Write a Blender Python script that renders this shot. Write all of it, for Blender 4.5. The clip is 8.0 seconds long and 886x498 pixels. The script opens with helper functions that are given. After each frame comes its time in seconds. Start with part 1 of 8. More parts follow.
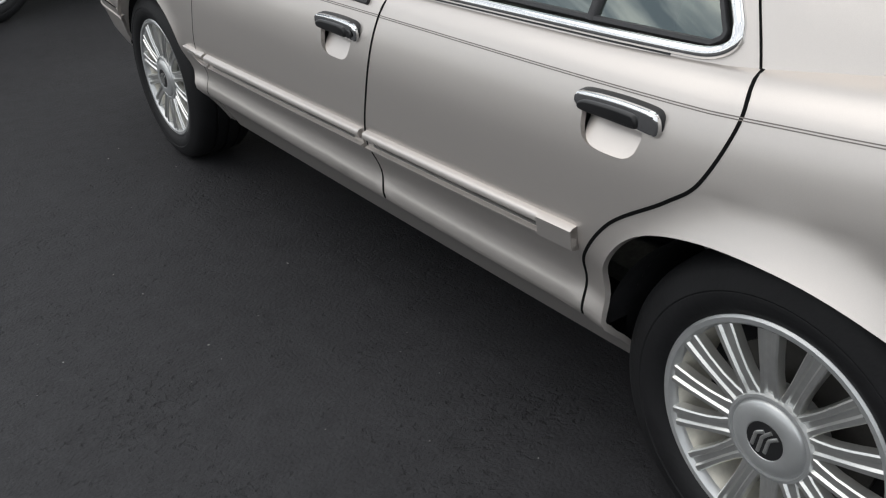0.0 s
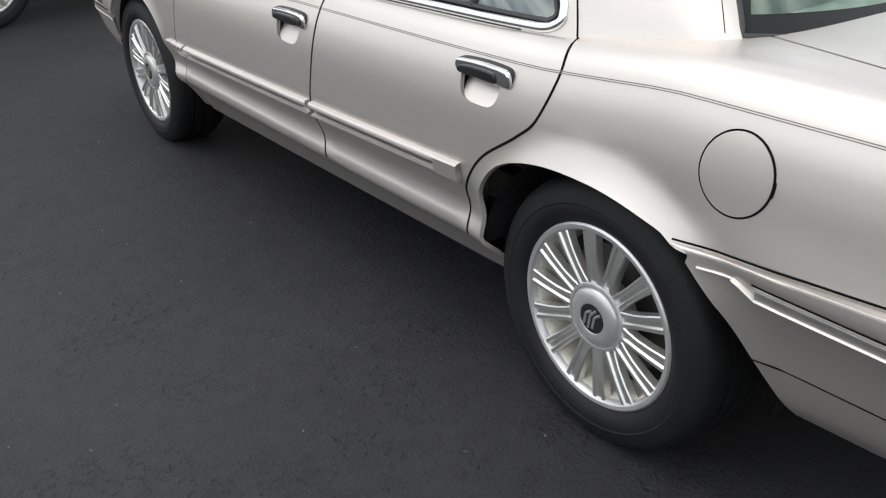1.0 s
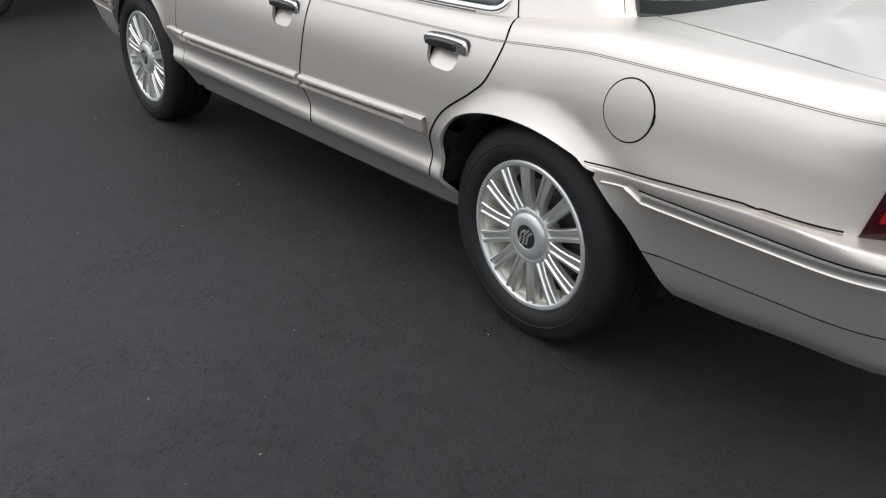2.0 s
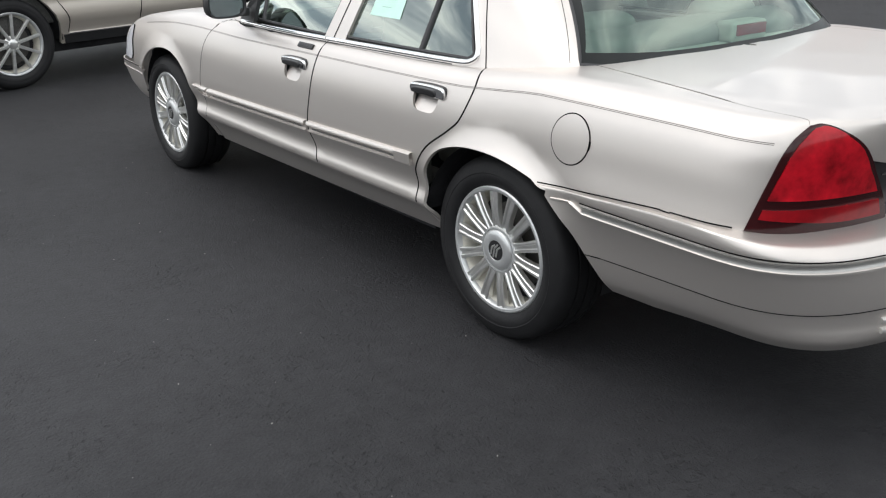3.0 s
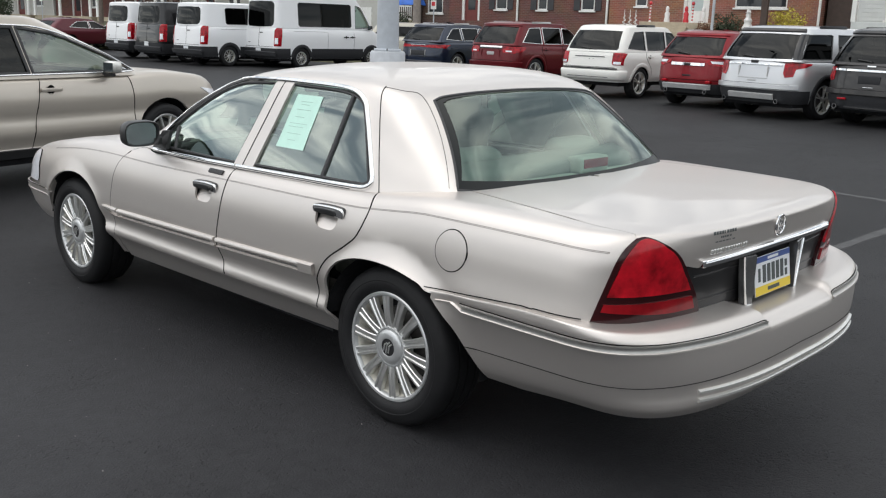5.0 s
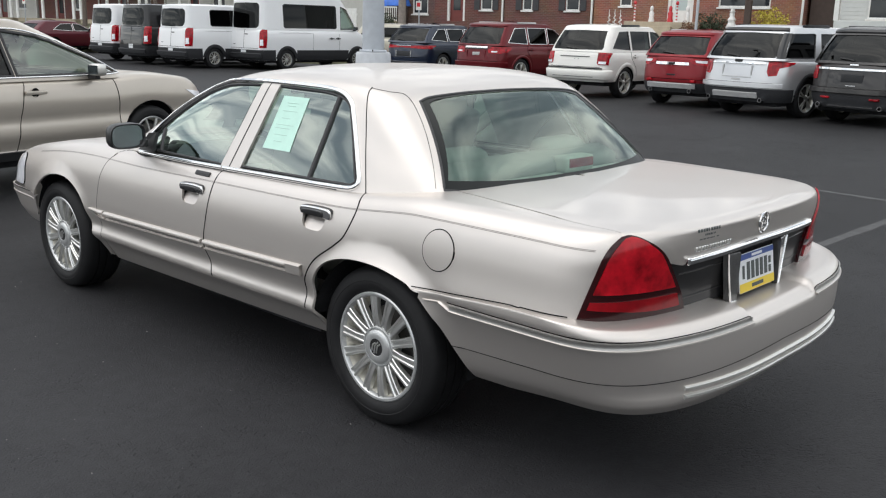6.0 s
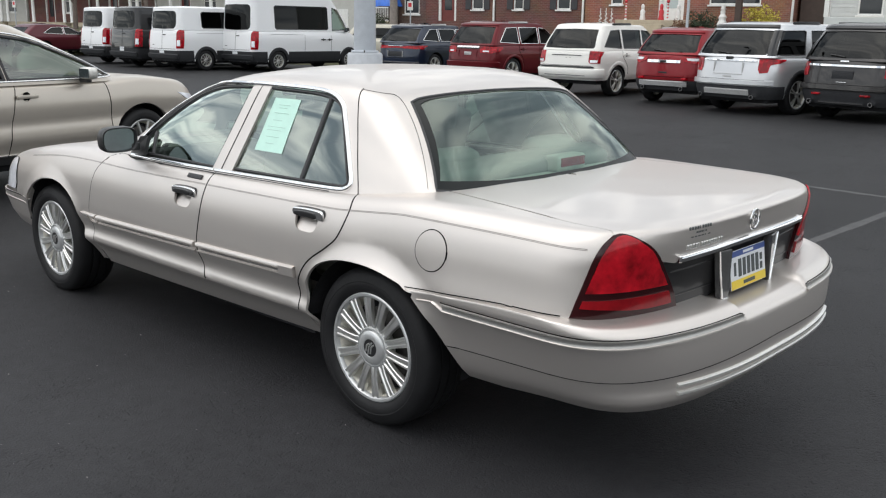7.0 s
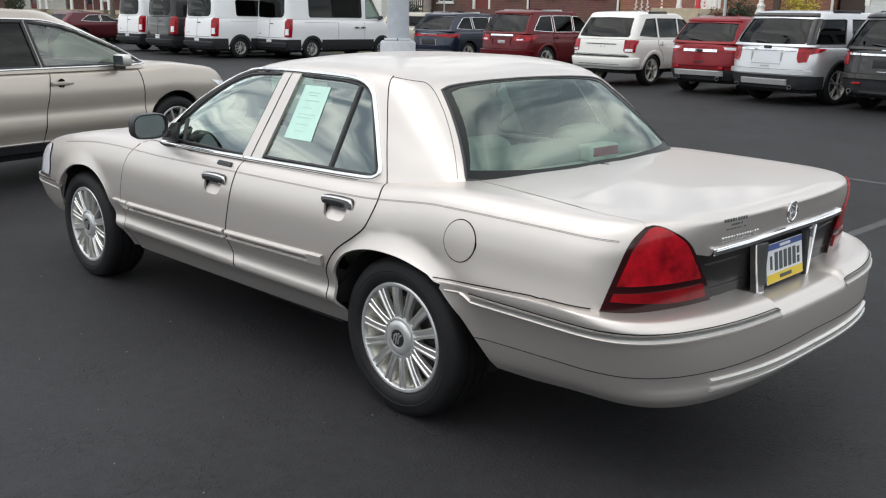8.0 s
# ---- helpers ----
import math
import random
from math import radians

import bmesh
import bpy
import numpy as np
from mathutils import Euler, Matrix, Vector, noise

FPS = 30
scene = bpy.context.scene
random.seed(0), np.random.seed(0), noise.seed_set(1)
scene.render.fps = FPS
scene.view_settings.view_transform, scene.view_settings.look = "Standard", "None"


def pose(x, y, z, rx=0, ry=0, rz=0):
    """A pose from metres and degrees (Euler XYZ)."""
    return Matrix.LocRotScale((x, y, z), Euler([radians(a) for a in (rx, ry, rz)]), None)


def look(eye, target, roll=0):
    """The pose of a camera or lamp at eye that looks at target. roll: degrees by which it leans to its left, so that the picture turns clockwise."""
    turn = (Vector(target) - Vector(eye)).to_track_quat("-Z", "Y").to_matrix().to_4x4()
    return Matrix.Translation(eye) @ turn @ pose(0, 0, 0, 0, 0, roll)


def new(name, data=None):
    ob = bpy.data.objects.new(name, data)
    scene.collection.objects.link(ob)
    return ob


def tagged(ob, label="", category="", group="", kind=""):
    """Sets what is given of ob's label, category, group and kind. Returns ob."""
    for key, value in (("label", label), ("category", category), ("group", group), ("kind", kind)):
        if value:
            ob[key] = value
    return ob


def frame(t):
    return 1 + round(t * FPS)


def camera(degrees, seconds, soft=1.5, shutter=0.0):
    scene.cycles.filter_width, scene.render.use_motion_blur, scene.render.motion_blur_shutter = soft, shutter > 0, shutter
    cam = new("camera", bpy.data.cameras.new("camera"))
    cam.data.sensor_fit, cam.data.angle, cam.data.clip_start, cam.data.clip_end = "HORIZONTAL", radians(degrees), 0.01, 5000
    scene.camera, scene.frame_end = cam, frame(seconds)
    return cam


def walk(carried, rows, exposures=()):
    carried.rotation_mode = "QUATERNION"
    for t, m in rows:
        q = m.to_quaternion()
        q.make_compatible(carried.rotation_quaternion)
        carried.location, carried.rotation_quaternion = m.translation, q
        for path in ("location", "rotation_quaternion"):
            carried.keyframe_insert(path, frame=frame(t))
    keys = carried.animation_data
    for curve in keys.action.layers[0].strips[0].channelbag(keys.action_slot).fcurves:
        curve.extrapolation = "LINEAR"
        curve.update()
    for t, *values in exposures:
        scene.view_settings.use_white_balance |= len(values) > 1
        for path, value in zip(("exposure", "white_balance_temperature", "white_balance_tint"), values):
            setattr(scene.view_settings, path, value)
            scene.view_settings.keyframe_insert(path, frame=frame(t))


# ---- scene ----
cam = camera(51.0, 8.0, 1.2)
PATH = [
    (0, (-2.072, -0.738, 1.459), (-1.085, 0.716, 0.504), -3.9),
    (0.5, (-2.159, -1.026, 1.492), (-1.27, 0.489, 0.535), -4.9),
    (1, (-2.281, -1.333, 1.502), (-1.25, 0.122, 0.596), -2.6),
    (1.5, (-2.539, -1.578, 1.508), (-1.406, -0.177, 0.639), -0.6),
    (1.7, (-2.627, -1.688, 1.517), (-1.487, -0.291, 0.651), -0.0),
    (2.8, (-2.948, -2.224, 1.547), (-1.805, -0.777, 0.774), -0.3),
    (3, (-3.009, -2.34, 1.575), (-1.853, -0.879, 0.848), -0.3),
    (3.5, (-3.121, -2.572, 1.656), (-1.91, -1.09, 1.074), -0.7),
    (4, (-3.303, -2.646, 1.668), (-2.01, -1.197, 1.19), -0.4),
    (4.5, (-3.41, -2.675, 1.673), (-2.05, -1.287, 1.201), 0.9),
    (5, (-3.432, -2.708, 1.669), (-2.026, -1.365, 1.199), 1.7),
    (6.5, (-3.449, -2.726, 1.672), (-2.019, -1.409, 1.204), 1.2),
    (7, (-3.449, -2.732, 1.674), (-2.015, -1.418, 1.206), 0.9),
    (7.5, (-3.456, -2.728, 1.676), (-2.026, -1.41, 1.208), 1.0),
    (8, (-3.408, -2.708, 1.667), (-2.025, -1.349, 1.175), 1.0),
]
EXPOSURE = [(0.0, 0.0), (0.5, 0.58), (1.0, 0.38), (1.5, 0.29), (3.0, 0.48), (3.5, 0.45), (4.0, 0.22), (4.5, 0.14), (5.0, 0.22), (6.5, 0.28), (8.0, 0.28)]
walk(cam, [(t, look(eye, target, roll)) for t, eye, target, roll in PATH], EXPOSURE)

# ---- world and light ----
def node(tree, kind, **values):
    n = tree.nodes.new(kind)
    for key, value in values.items():
        n.inputs[key].default_value = value
    return n


def make_world():
    world = bpy.data.worlds.new("overcast_sky")
    world.use_nodes = True
    scene.world = world
    tree = world.node_tree
    tree.nodes.clear()
    sky = tree.nodes.new("ShaderNodeTexSky")
    sky.sky_type, sky.sun_disc = "NISHITA", False
    sky.sun_elevation, sky.sun_rotation = radians(SUN_HEIGHT), radians(SUN_TURN)
    coord = tree.nodes.new("ShaderNodeTexCoord")
    # clouds lie in a level layer overhead, so that they crowd together towards the horizon
    split = tree.nodes.new("ShaderNodeSeparateXYZ")
    height = tree.nodes.new("ShaderNodeMath")
    height.operation = "ABSOLUTE"
    lift = tree.nodes.new("ShaderNodeMath")
    lift.operation, lift.inputs[1].default_value = "ADD", 0.14
    stretch = tree.nodes.new("ShaderNodeVectorMath")
    stretch.operation = "DIVIDE"
    turn = tree.nodes.new("ShaderNodeVectorRotate")
    turn.rotation_type = "Z_AXIS"
    turn.inputs["Angle"].default_value = radians(-121)
    streets = tree.nodes.new("ShaderNodeVectorMath")
    streets.operation, streets.inputs[1].default_value = "MULTIPLY", (2.1, 0.5, 1.0)
    clouds = node(tree, "ShaderNodeTexNoise", Scale=3.2, Detail=7.0, Roughness=0.54, Distortion=0.35)
    ramp = tree.nodes.new("ShaderNodeValToRGB")
    ramp.color_ramp.elements[0].position, ramp.color_ramp.elements[0].color = 0.39, (2.7, 3.0, 3.3, 1)
    ramp.color_ramp.elements[1].position, ramp.color_ramp.elements[1].color = 0.64, (11.6, 11.4, 10.8, 1)
    mid = ramp.color_ramp.elements.new(0.52)
    mid.color = (6.5, 6.65, 6.75, 1)
    mix = tree.nodes.new("ShaderNodeMix")
    mix.data_type = "RGBA"
    mix.inputs[0].default_value = 0.86
    back = node(tree, "ShaderNodeBackground", Strength=SKY)
    out = tree.nodes.new("ShaderNodeOutputWorld")
    link = tree.links.new
    link(coord.outputs["Generated"], split.inputs["Vector"])
    link(split.outputs["Z"], height.inputs[0])
    link(height.outputs[0], lift.inputs[0])
    link(coord.outputs["Generated"], stretch.inputs[0])
    link(lift.outputs[0], stretch.inputs[1])
    link(stretch.outputs["Vector"], turn.inputs["Vector"])
    link(turn.outputs["Vector"], streets.inputs[0])
    link(streets.outputs["Vector"], clouds.inputs["Vector"])
    link(clouds.outputs["Fac"], ramp.inputs["Fac"])
    link(sky.outputs["Color"], mix.inputs[6])
    link(ramp.outputs["Color"], mix.inputs[7])
    link(mix.outputs[2], back.inputs["Color"])
    link(back.outputs["Background"], out.inputs["Surface"])
    lamp = bpy.data.lights.new("sun", "SUN")
    lamp.energy, lamp.angle, lamp.color = SUN, radians(70), (1.0, 0.97, 0.93)
    ob = new("sun", lamp)
    a, e = radians(SUN_TURN), radians(SUN_HEIGHT)
    way = Vector((math.sin(a) * math.cos(e), math.cos(a) * math.cos(e), math.sin(e)))
    ob.matrix_world = look(way * 60, (0, 0, 0))


SUN, SUN_HEIGHT, SUN_TURN, SKY = 0.9, 62.0, -60.0, 0.172
make_world()


# ---- materials ----
def material(name, colour, rough=0.5, metal=0.0, spread=0.0, scale=8.0, bump=0.0, bump_scale=60.0, coat=0.0, fine=None, **more):
    """A procedural surface: its colour varies by spread at the given scale, its relief by bump."""
    m = bpy.data.materials.new(name)
    m.use_nodes = True
    tree = m.node_tree
    b = tree.nodes["Principled BSDF"]
    b.inputs["Base Color"].default_value = (*colour, 1)
    b.inputs["Roughness"].default_value = rough
    b.inputs["Metallic"].default_value = metal
    b.inputs["Coat Weight"].default_value = coat
    b.inputs["Coat Roughness"].default_value = 0.04
    for key, value in more.items():
        b.inputs[key.replace("_", " ")].default_value = value
    coord = tree.nodes.new("ShaderNodeTexCoord")
    if spread:
        n = node(tree, "ShaderNodeTexNoise", Scale=scale, Detail=6.0, Roughness=0.6)
        r = tree.nodes.new("ShaderNodeMapRange")
        r.inputs["From Min"].default_value, r.inputs["From Max"].default_value = 0.3, 0.7
        r.inputs["To Min"].default_value, r.inputs["To Max"].default_value = 1 - spread, 1 + spread
        x = tree.nodes.new("ShaderNodeVectorMath")
        x.operation = "SCALE"
        x.inputs[0].default_value = colour
        tree.links.new(coord.outputs["Object"], n.inputs["Vector"])
        tree.links.new(n.outputs["Fac"], r.inputs["Value"])
        tree.links.new(r.outputs["Result"], x.inputs["Scale"])
        tree.links.new(x.outputs["Vector"], b.inputs["Base Color"])
        q = tree.nodes.new("ShaderNodeMapRange")
        q.inputs["To Min"].default_value, q.inputs["To Max"].default_value = max(0.02, rough - 0.6 * spread * rough), min(1, rough + 0.6 * spread * rough)
        tree.links.new(n.outputs["Fac"], q.inputs["Value"])
        tree.links.new(q.outputs["Result"], b.inputs["Roughness"])
    if bump:
        n = node(tree, "ShaderNodeTexNoise", Scale=bump_scale, Detail=4.0)
        k = node(tree, "ShaderNodeBump", Strength=bump, Distance=0.01)
        tree.links.new(coord.outputs["Object"], n.inputs["Vector"])
        tree.links.new(n.outputs["Fac"], k.inputs["Height"])
        tree.links.new(k.outputs["Normal"], b.inputs["Normal"])
    return m


def glass(name, tint, gloss=0.02, gain=1.6, rough=0.0, tone=(0.95, 0.97, 0.97)):
    """Thin tinted glass: lets light through, and mirrors by Fresnel."""
    m = bpy.data.materials.new(name)
    m.use_nodes = True
    tree = m.node_tree
    tree.nodes.clear()
    clear = node(tree, "ShaderNodeBsdfTransparent", Color=(*tint, 1))
    shine = node(tree, "ShaderNodeBsdfGlossy", Color=(*tone, 1), Roughness=rough)
    edge = node(tree, "ShaderNodeFresnel", IOR=1.55)
    lift = tree.nodes.new("ShaderNodeMath")
    lift.operation, lift.use_clamp = "MULTIPLY_ADD", True
    lift.inputs[1].default_value, lift.inputs[2].default_value = gain, gloss
    mix = tree.nodes.new("ShaderNodeMixShader")
    out = tree.nodes.new("ShaderNodeOutputMaterial")
    tree.links.new(edge.outputs[0], lift.inputs[0])
    tree.links.new(lift.outputs[0], mix.inputs[0])
    tree.links.new(clear.outputs[0], mix.inputs[1])
    tree.links.new(shine.outputs[0], mix.inputs[2])
    tree.links.new(mix.outputs[0], out.inputs["Surface"])
    return m


def asphalt():
    m = bpy.data.materials.new("sealed_asphalt")
    m.use_nodes = True
    tree = m.node_tree
    b = tree.nodes["Principled BSDF"]
    link = tree.links.new
    coord = tree.nodes.new("ShaderNodeTexCoord")
    big = node(tree, "ShaderNodeTexNoise", Scale=0.45, Detail=4.0, Roughness=0.55)
    mid = node(tree, "ShaderNodeTexNoise", Scale=14.0, Detail=6.0, Roughness=0.7)
    grit = node(tree, "ShaderNodeTexNoise", Scale=85.0, Detail=8.0, Roughness=0.85)
    fleck = node(tree, "ShaderNodeTexVoronoi", Scale=38.0)
    stone = node(tree, "ShaderNodeTexVoronoi", Scale=95.0, Randomness=1.0)
    pit = node(tree, "ShaderNodeTexNoise", Scale=42.0, Detail=3.0, Roughness=0.6)
    worn = node(tree, "ShaderNodeTexNoise", Scale=2.6, Detail=3.0, Roughness=0.6)
    for n in (big, mid, grit, fleck, stone, pit, worn):
        link(coord.outputs["Object"], n.inputs["Vector"])

    def math2(op, a, b):
        n = tree.nodes.new("ShaderNodeMath")
        n.operation = op
        for i, v in enumerate((a, b)):
            if isinstance(v, float):
                n.inputs[i].default_value = v
            else:
                link(v, n.inputs[i])
        return n.outputs[0]
    shade = math2("ADD", math2("MULTIPLY", big.outputs["Fac"], 0.35), math2("ADD", math2("MULTIPLY", mid.outputs["Fac"], 0.30), math2("MULTIPLY", grit.outputs["Fac"], 0.42)))
    ramp = tree.nodes.new("ShaderNodeValToRGB")
    ramp.color_ramp.elements[0].position, ramp.color_ramp.elements[0].color = 0.36, (0.0105, 0.0105, 0.0118, 1)
    ramp.color_ramp.elements[1].position, ramp.color_ramp.elements[1].color = 0.72, (0.048, 0.048, 0.0515, 1)
    link(shade, ramp.inputs["Fac"])
    pale = math2("LESS_THAN", fleck.outputs["Distance"], 0.05)
    rare = math2("GREATER_THAN", fleck.outputs["Color"], 0.86)
    mix = tree.nodes.new("ShaderNodeMix")
    mix.data_type = "RGBA"
    mix.inputs[7].default_value = (0.16, 0.155, 0.15, 1)
    link(math2("MULTIPLY", math2("MULTIPLY", pale, rare), 0.7), mix.inputs[0])
    # small holes where the seal has worn
    deep = tree.nodes.new("ShaderNodeMapRange")
    deep.inputs["From Min"].default_value, deep.inputs["From Max"].default_value = 0.87, 1.02
    link(math2("ADD", pit.outputs["Fac"], math2("MULTIPLY", worn.outputs["Fac"], 0.55)), deep.inputs["Value"])
    holed = tree.nodes.new("ShaderNodeMix")
    holed.data_type = "RGBA"
    holed.inputs[7].default_value = (0.012, 0.012, 0.013, 1)
    link(math2("MULTIPLY", deep.outputs["Result"], 0.35), holed.inputs[0])
    link(ramp.outputs["Color"], holed.inputs[6])
    link(holed.outputs[2], mix.inputs[6])
    # the ground grows darker towards the east, with a ragged edge
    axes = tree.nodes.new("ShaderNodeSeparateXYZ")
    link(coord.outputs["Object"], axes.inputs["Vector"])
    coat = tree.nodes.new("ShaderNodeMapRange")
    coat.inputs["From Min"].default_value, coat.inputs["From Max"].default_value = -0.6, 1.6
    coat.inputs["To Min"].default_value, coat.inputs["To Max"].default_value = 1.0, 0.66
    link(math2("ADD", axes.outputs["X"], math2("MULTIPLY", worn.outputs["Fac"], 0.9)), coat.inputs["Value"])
    graded = tree.nodes.new("ShaderNodeVectorMath")
    graded.operation = "SCALE"
    link(mix.outputs[2], graded.inputs[0])
    link(coat.outputs["Result"], graded.inputs["Scale"])
    link(graded.outputs["Vector"], b.inputs["Base Color"])
    b.inputs["Roughness"].default_value = 0.62
    b.inputs["Specular IOR Level"].default_value = 0.2
    k2 = node(tree, "ShaderNodeBump", Strength=0.8, Distance=0.007)
    link(math2("SUBTRACT", math2("MULTIPLY", grit.outputs["Fac"], 0.5), math2("ADD", math2("MULTIPLY", stone.outputs["Distance"], 0.3), math2("MULTIPLY", deep.outputs["Result"], 0.8))), k2.inputs["Height"])
    link(k2.outputs["Normal"], b.inputs["Normal"])
    return m


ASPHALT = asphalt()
SILVER = material("silver_birch_paint", (0.635, 0.594, 0.560), 0.40, 0.76, 0.05, 900.0, coat=0.32)
CHROME = material("chrome", (0.86, 0.86, 0.86), 0.07, 1.0, 0.05, 30.0)
ALLOY = material("machined_alloy", (0.74, 0.74, 0.72), 0.28, 0.85, 0.08, 25.0)
ALLOY_DIM = material("cast_alloy", (0.80, 0.77, 0.68), 0.45, 0.12, 0.18, 20.0)
RUBBER = material("tyre_rubber", (0.0115, 0.0115, 0.0125), 0.62, 0.0, 0.25, 14.0, bump=0.12, bump_scale=90.0, Specular_IOR_Level=0.3)
BLACK = material("black_plastic", (0.016, 0.016, 0.017), 0.42, 0.0, 0.15, 20.0)
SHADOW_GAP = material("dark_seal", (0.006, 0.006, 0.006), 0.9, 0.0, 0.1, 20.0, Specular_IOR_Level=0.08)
UNDER = material("underbody_coating", (0.026, 0.026, 0.028), 0.95, 0.0, 0.3, 10.0, Specular_IOR_Level=0.05)
TRIM_BLACK = material("window_seal_rubber", (0.03, 0.03, 0.032), 0.5, 0.0, 0.1, 20.0)
GLASS_CAR = glass("green_tinted_glass", (0.42, 0.56, 0.50), 0.10, 2.5, tone=(0.88, 0.97, 0.92))
GLASS_BACK = glass("rear_tinted_glass", (0.72, 0.92, 0.83), 0.04, 1.3, tone=(0.86, 0.97, 0.92))
GLASS_DARK = glass("privacy_glass", (0.03, 0.033, 0.036), 0.0, 0.5)
SHELF = material("pale_shelf_felt", (0.50, 0.50, 0.45), 0.8, 0.0, 0.12, 12.0)
CLOTH = material("grey_leather", (0.20, 0.20, 0.185), 0.6, 0.0, 0.12, 12.0)
CARPET = material("dark_carpet", (0.10, 0.10, 0.095), 0.95, 0.0, 0.3, 60.0)
# strong colour noise here stands in for shading and highlights in the red lens
RED_LENS = material("red_lens", (0.34, 0.004, 0.011), 0.2, 0.0, 0.75, 11.0, coat=0.25, Specular_IOR_Level=0.3)
DIM_LENS = material("dim_red_lens", (0.22, 0.003, 0.007), 0.2, 0.0, 0.3, 12.0, coat=0.25, Specular_IOR_Level=0.3)
DARK_LENS = material("dark_red_lens", (0.026, 0.002, 0.003), 0.15, 0.0, 0.1, 40.0, coat=0.3, Specular_IOR_Level=0.3)
CLEAR_LENS = material("clear_lens", (0.84, 0.85, 0.90), 0.15, 0.0, 0.15, 22.0, coat=1.0)
PAPER = material("mint_paper", (0.56, 0.82, 0.72), 0.8, 0.0, 0.04, 20.0)
INK = material("ink", (0.08, 0.09, 0.09), 0.8)


# ---- shapes ----
def thing(name, label, category, group="", at=None):
    ob = tagged(new(name), label, category, group)
    ob.empty_display_size = 0.1
    if at is not None:
        ob.matrix_world = at
    return ob


def mesh_part(name, verts, faces, mat, parent=None, normals=None, label="", smooth=True, mirror=False):
    """One mesh object from verts and faces, with given vertex normals where there are any."""
    verts = [tuple(v) for v in verts]
    faces = [tuple(int(i) for i in f) for f in faces]
    if mirror:
        verts = [(-x, y, z) for x, y, z in verts]
        faces = [f[::-1] for f in faces]
        if normals is not None:
            normals = [(-n[0], n[1], n[2]) for n in normals]
    me = bpy.data.meshes.new(name)
    me.from_pydata(verts, [], faces)
    me.polygons.foreach_set("use_smooth", [smooth] * len(me.polygons))
    if normals is not None:
        me.normals_split_custom_set_from_vertices([tuple(n) for n in normals])
    me.materials.append(mat)
    ob = new(name, me)
    ob.parent = parent
    if mat.name.endswith("glass") and "mirror" not in mat.name:
        ob.visible_shadow = False
    if label:
        ob["label"] = label
    return ob


def part(name, bm, mat, parent=None, label="", smooth=None, at=None):
    """Links a bmesh as one mesh object under a thing or a part. smooth: the angle up to which edges are shaded smooth."""
    me = bpy.data.meshes.new(name)
    if smooth is not None:
        for f in bm.faces:
            f.smooth = True
        for e in bm.edges:
            e.smooth = len(e.link_faces) == 2 and e.calc_face_angle(0) < radians(smooth)
    bm.to_mesh(me)
    bm.free()
    me.materials.append(mat)
    ob = new(name, me)
    ob.parent = parent
    if at is not None:
        ob.matrix_local = at
    if label:
        ob["label"] = label
    return ob


def boxes(*specs, bevel=0.0, segments=2):
    """A bmesh of boxes: each (x0, y0, z0, x1, y1, z1), with rounded edges."""
    bm = bmesh.new()
    for x0, y0, z0, x1, y1, z1 in specs:
        m = Matrix.LocRotScale(((x0 + x1) / 2, (y0 + y1) / 2, (z0 + z1) / 2), None, (abs(x1 - x0), abs(y1 - y0), abs(z1 - z0)))
        bmesh.ops.create_cube(bm, size=1, matrix=m)
    if bevel:
        bmesh.ops.bevel(bm, geom=bm.edges[:], offset=bevel, segments=segments, profile=0.6, affect="EDGES")
    return bm


def lathe(profile, steps=48, bm=None, a0=0.0, a1=360.0):
    """Turns a profile of (x, r) about the x axis."""
    bm = bm or bmesh.new()
    full = abs(a1 - a0) > 359.9
    n = steps if full else steps + 1
    rings = []
    for i in range(n):
        a = radians(a0 + (a1 - a0) * i / steps)
        rings.append([bm.verts.new((x, r * math.cos(a), r * math.sin(a))) for x, r in profile])
    for i in range(steps):
        p, q = rings[i], rings[(i + 1) % n]
        for j in range(len(profile) - 1):
            quad = [p[j], p[j + 1], q[j + 1], q[j]]
            if profile[j][1] == 0 and profile[j + 1][1] == 0:
                continue
            bm.faces.new(quad)
    bmesh.ops.remove_doubles(bm, verts=bm.verts[:], dist=1e-5)
    return bm


def knots(*pairs):
    """A smooth function through (x, y) pairs that overshoots none of them."""
    xs, ys = np.array([p[0] for p in pairs], float), np.array([p[1] for p in pairs], float)
    h, d = np.diff(xs), np.diff(ys) / np.diff(xs)
    m = np.zeros(len(xs))
    m[0], m[-1] = d[0], d[-1]
    for i in range(1, len(xs) - 1):
        if d[i - 1] * d[i] > 0:
            m[i] = 2 * d[i - 1] * d[i] / (d[i - 1] + d[i])

    def f(x):
        x = np.clip(np.asarray(x, float), xs[0], xs[-1])
        i = np.clip(np.searchsorted(xs, x, side="right") - 1, 0, len(h) - 1)
        t = (x - xs[i]) / h[i]
        return ((2 * t**3 - 3 * t**2 + 1) * ys[i] + (t**3 - 2 * t**2 + t) * h[i] * m[i]
                + (3 * t**2 - 2 * t**3) * ys[i + 1] + (t**3 - t**2) * h[i] * m[i + 1])
    return f


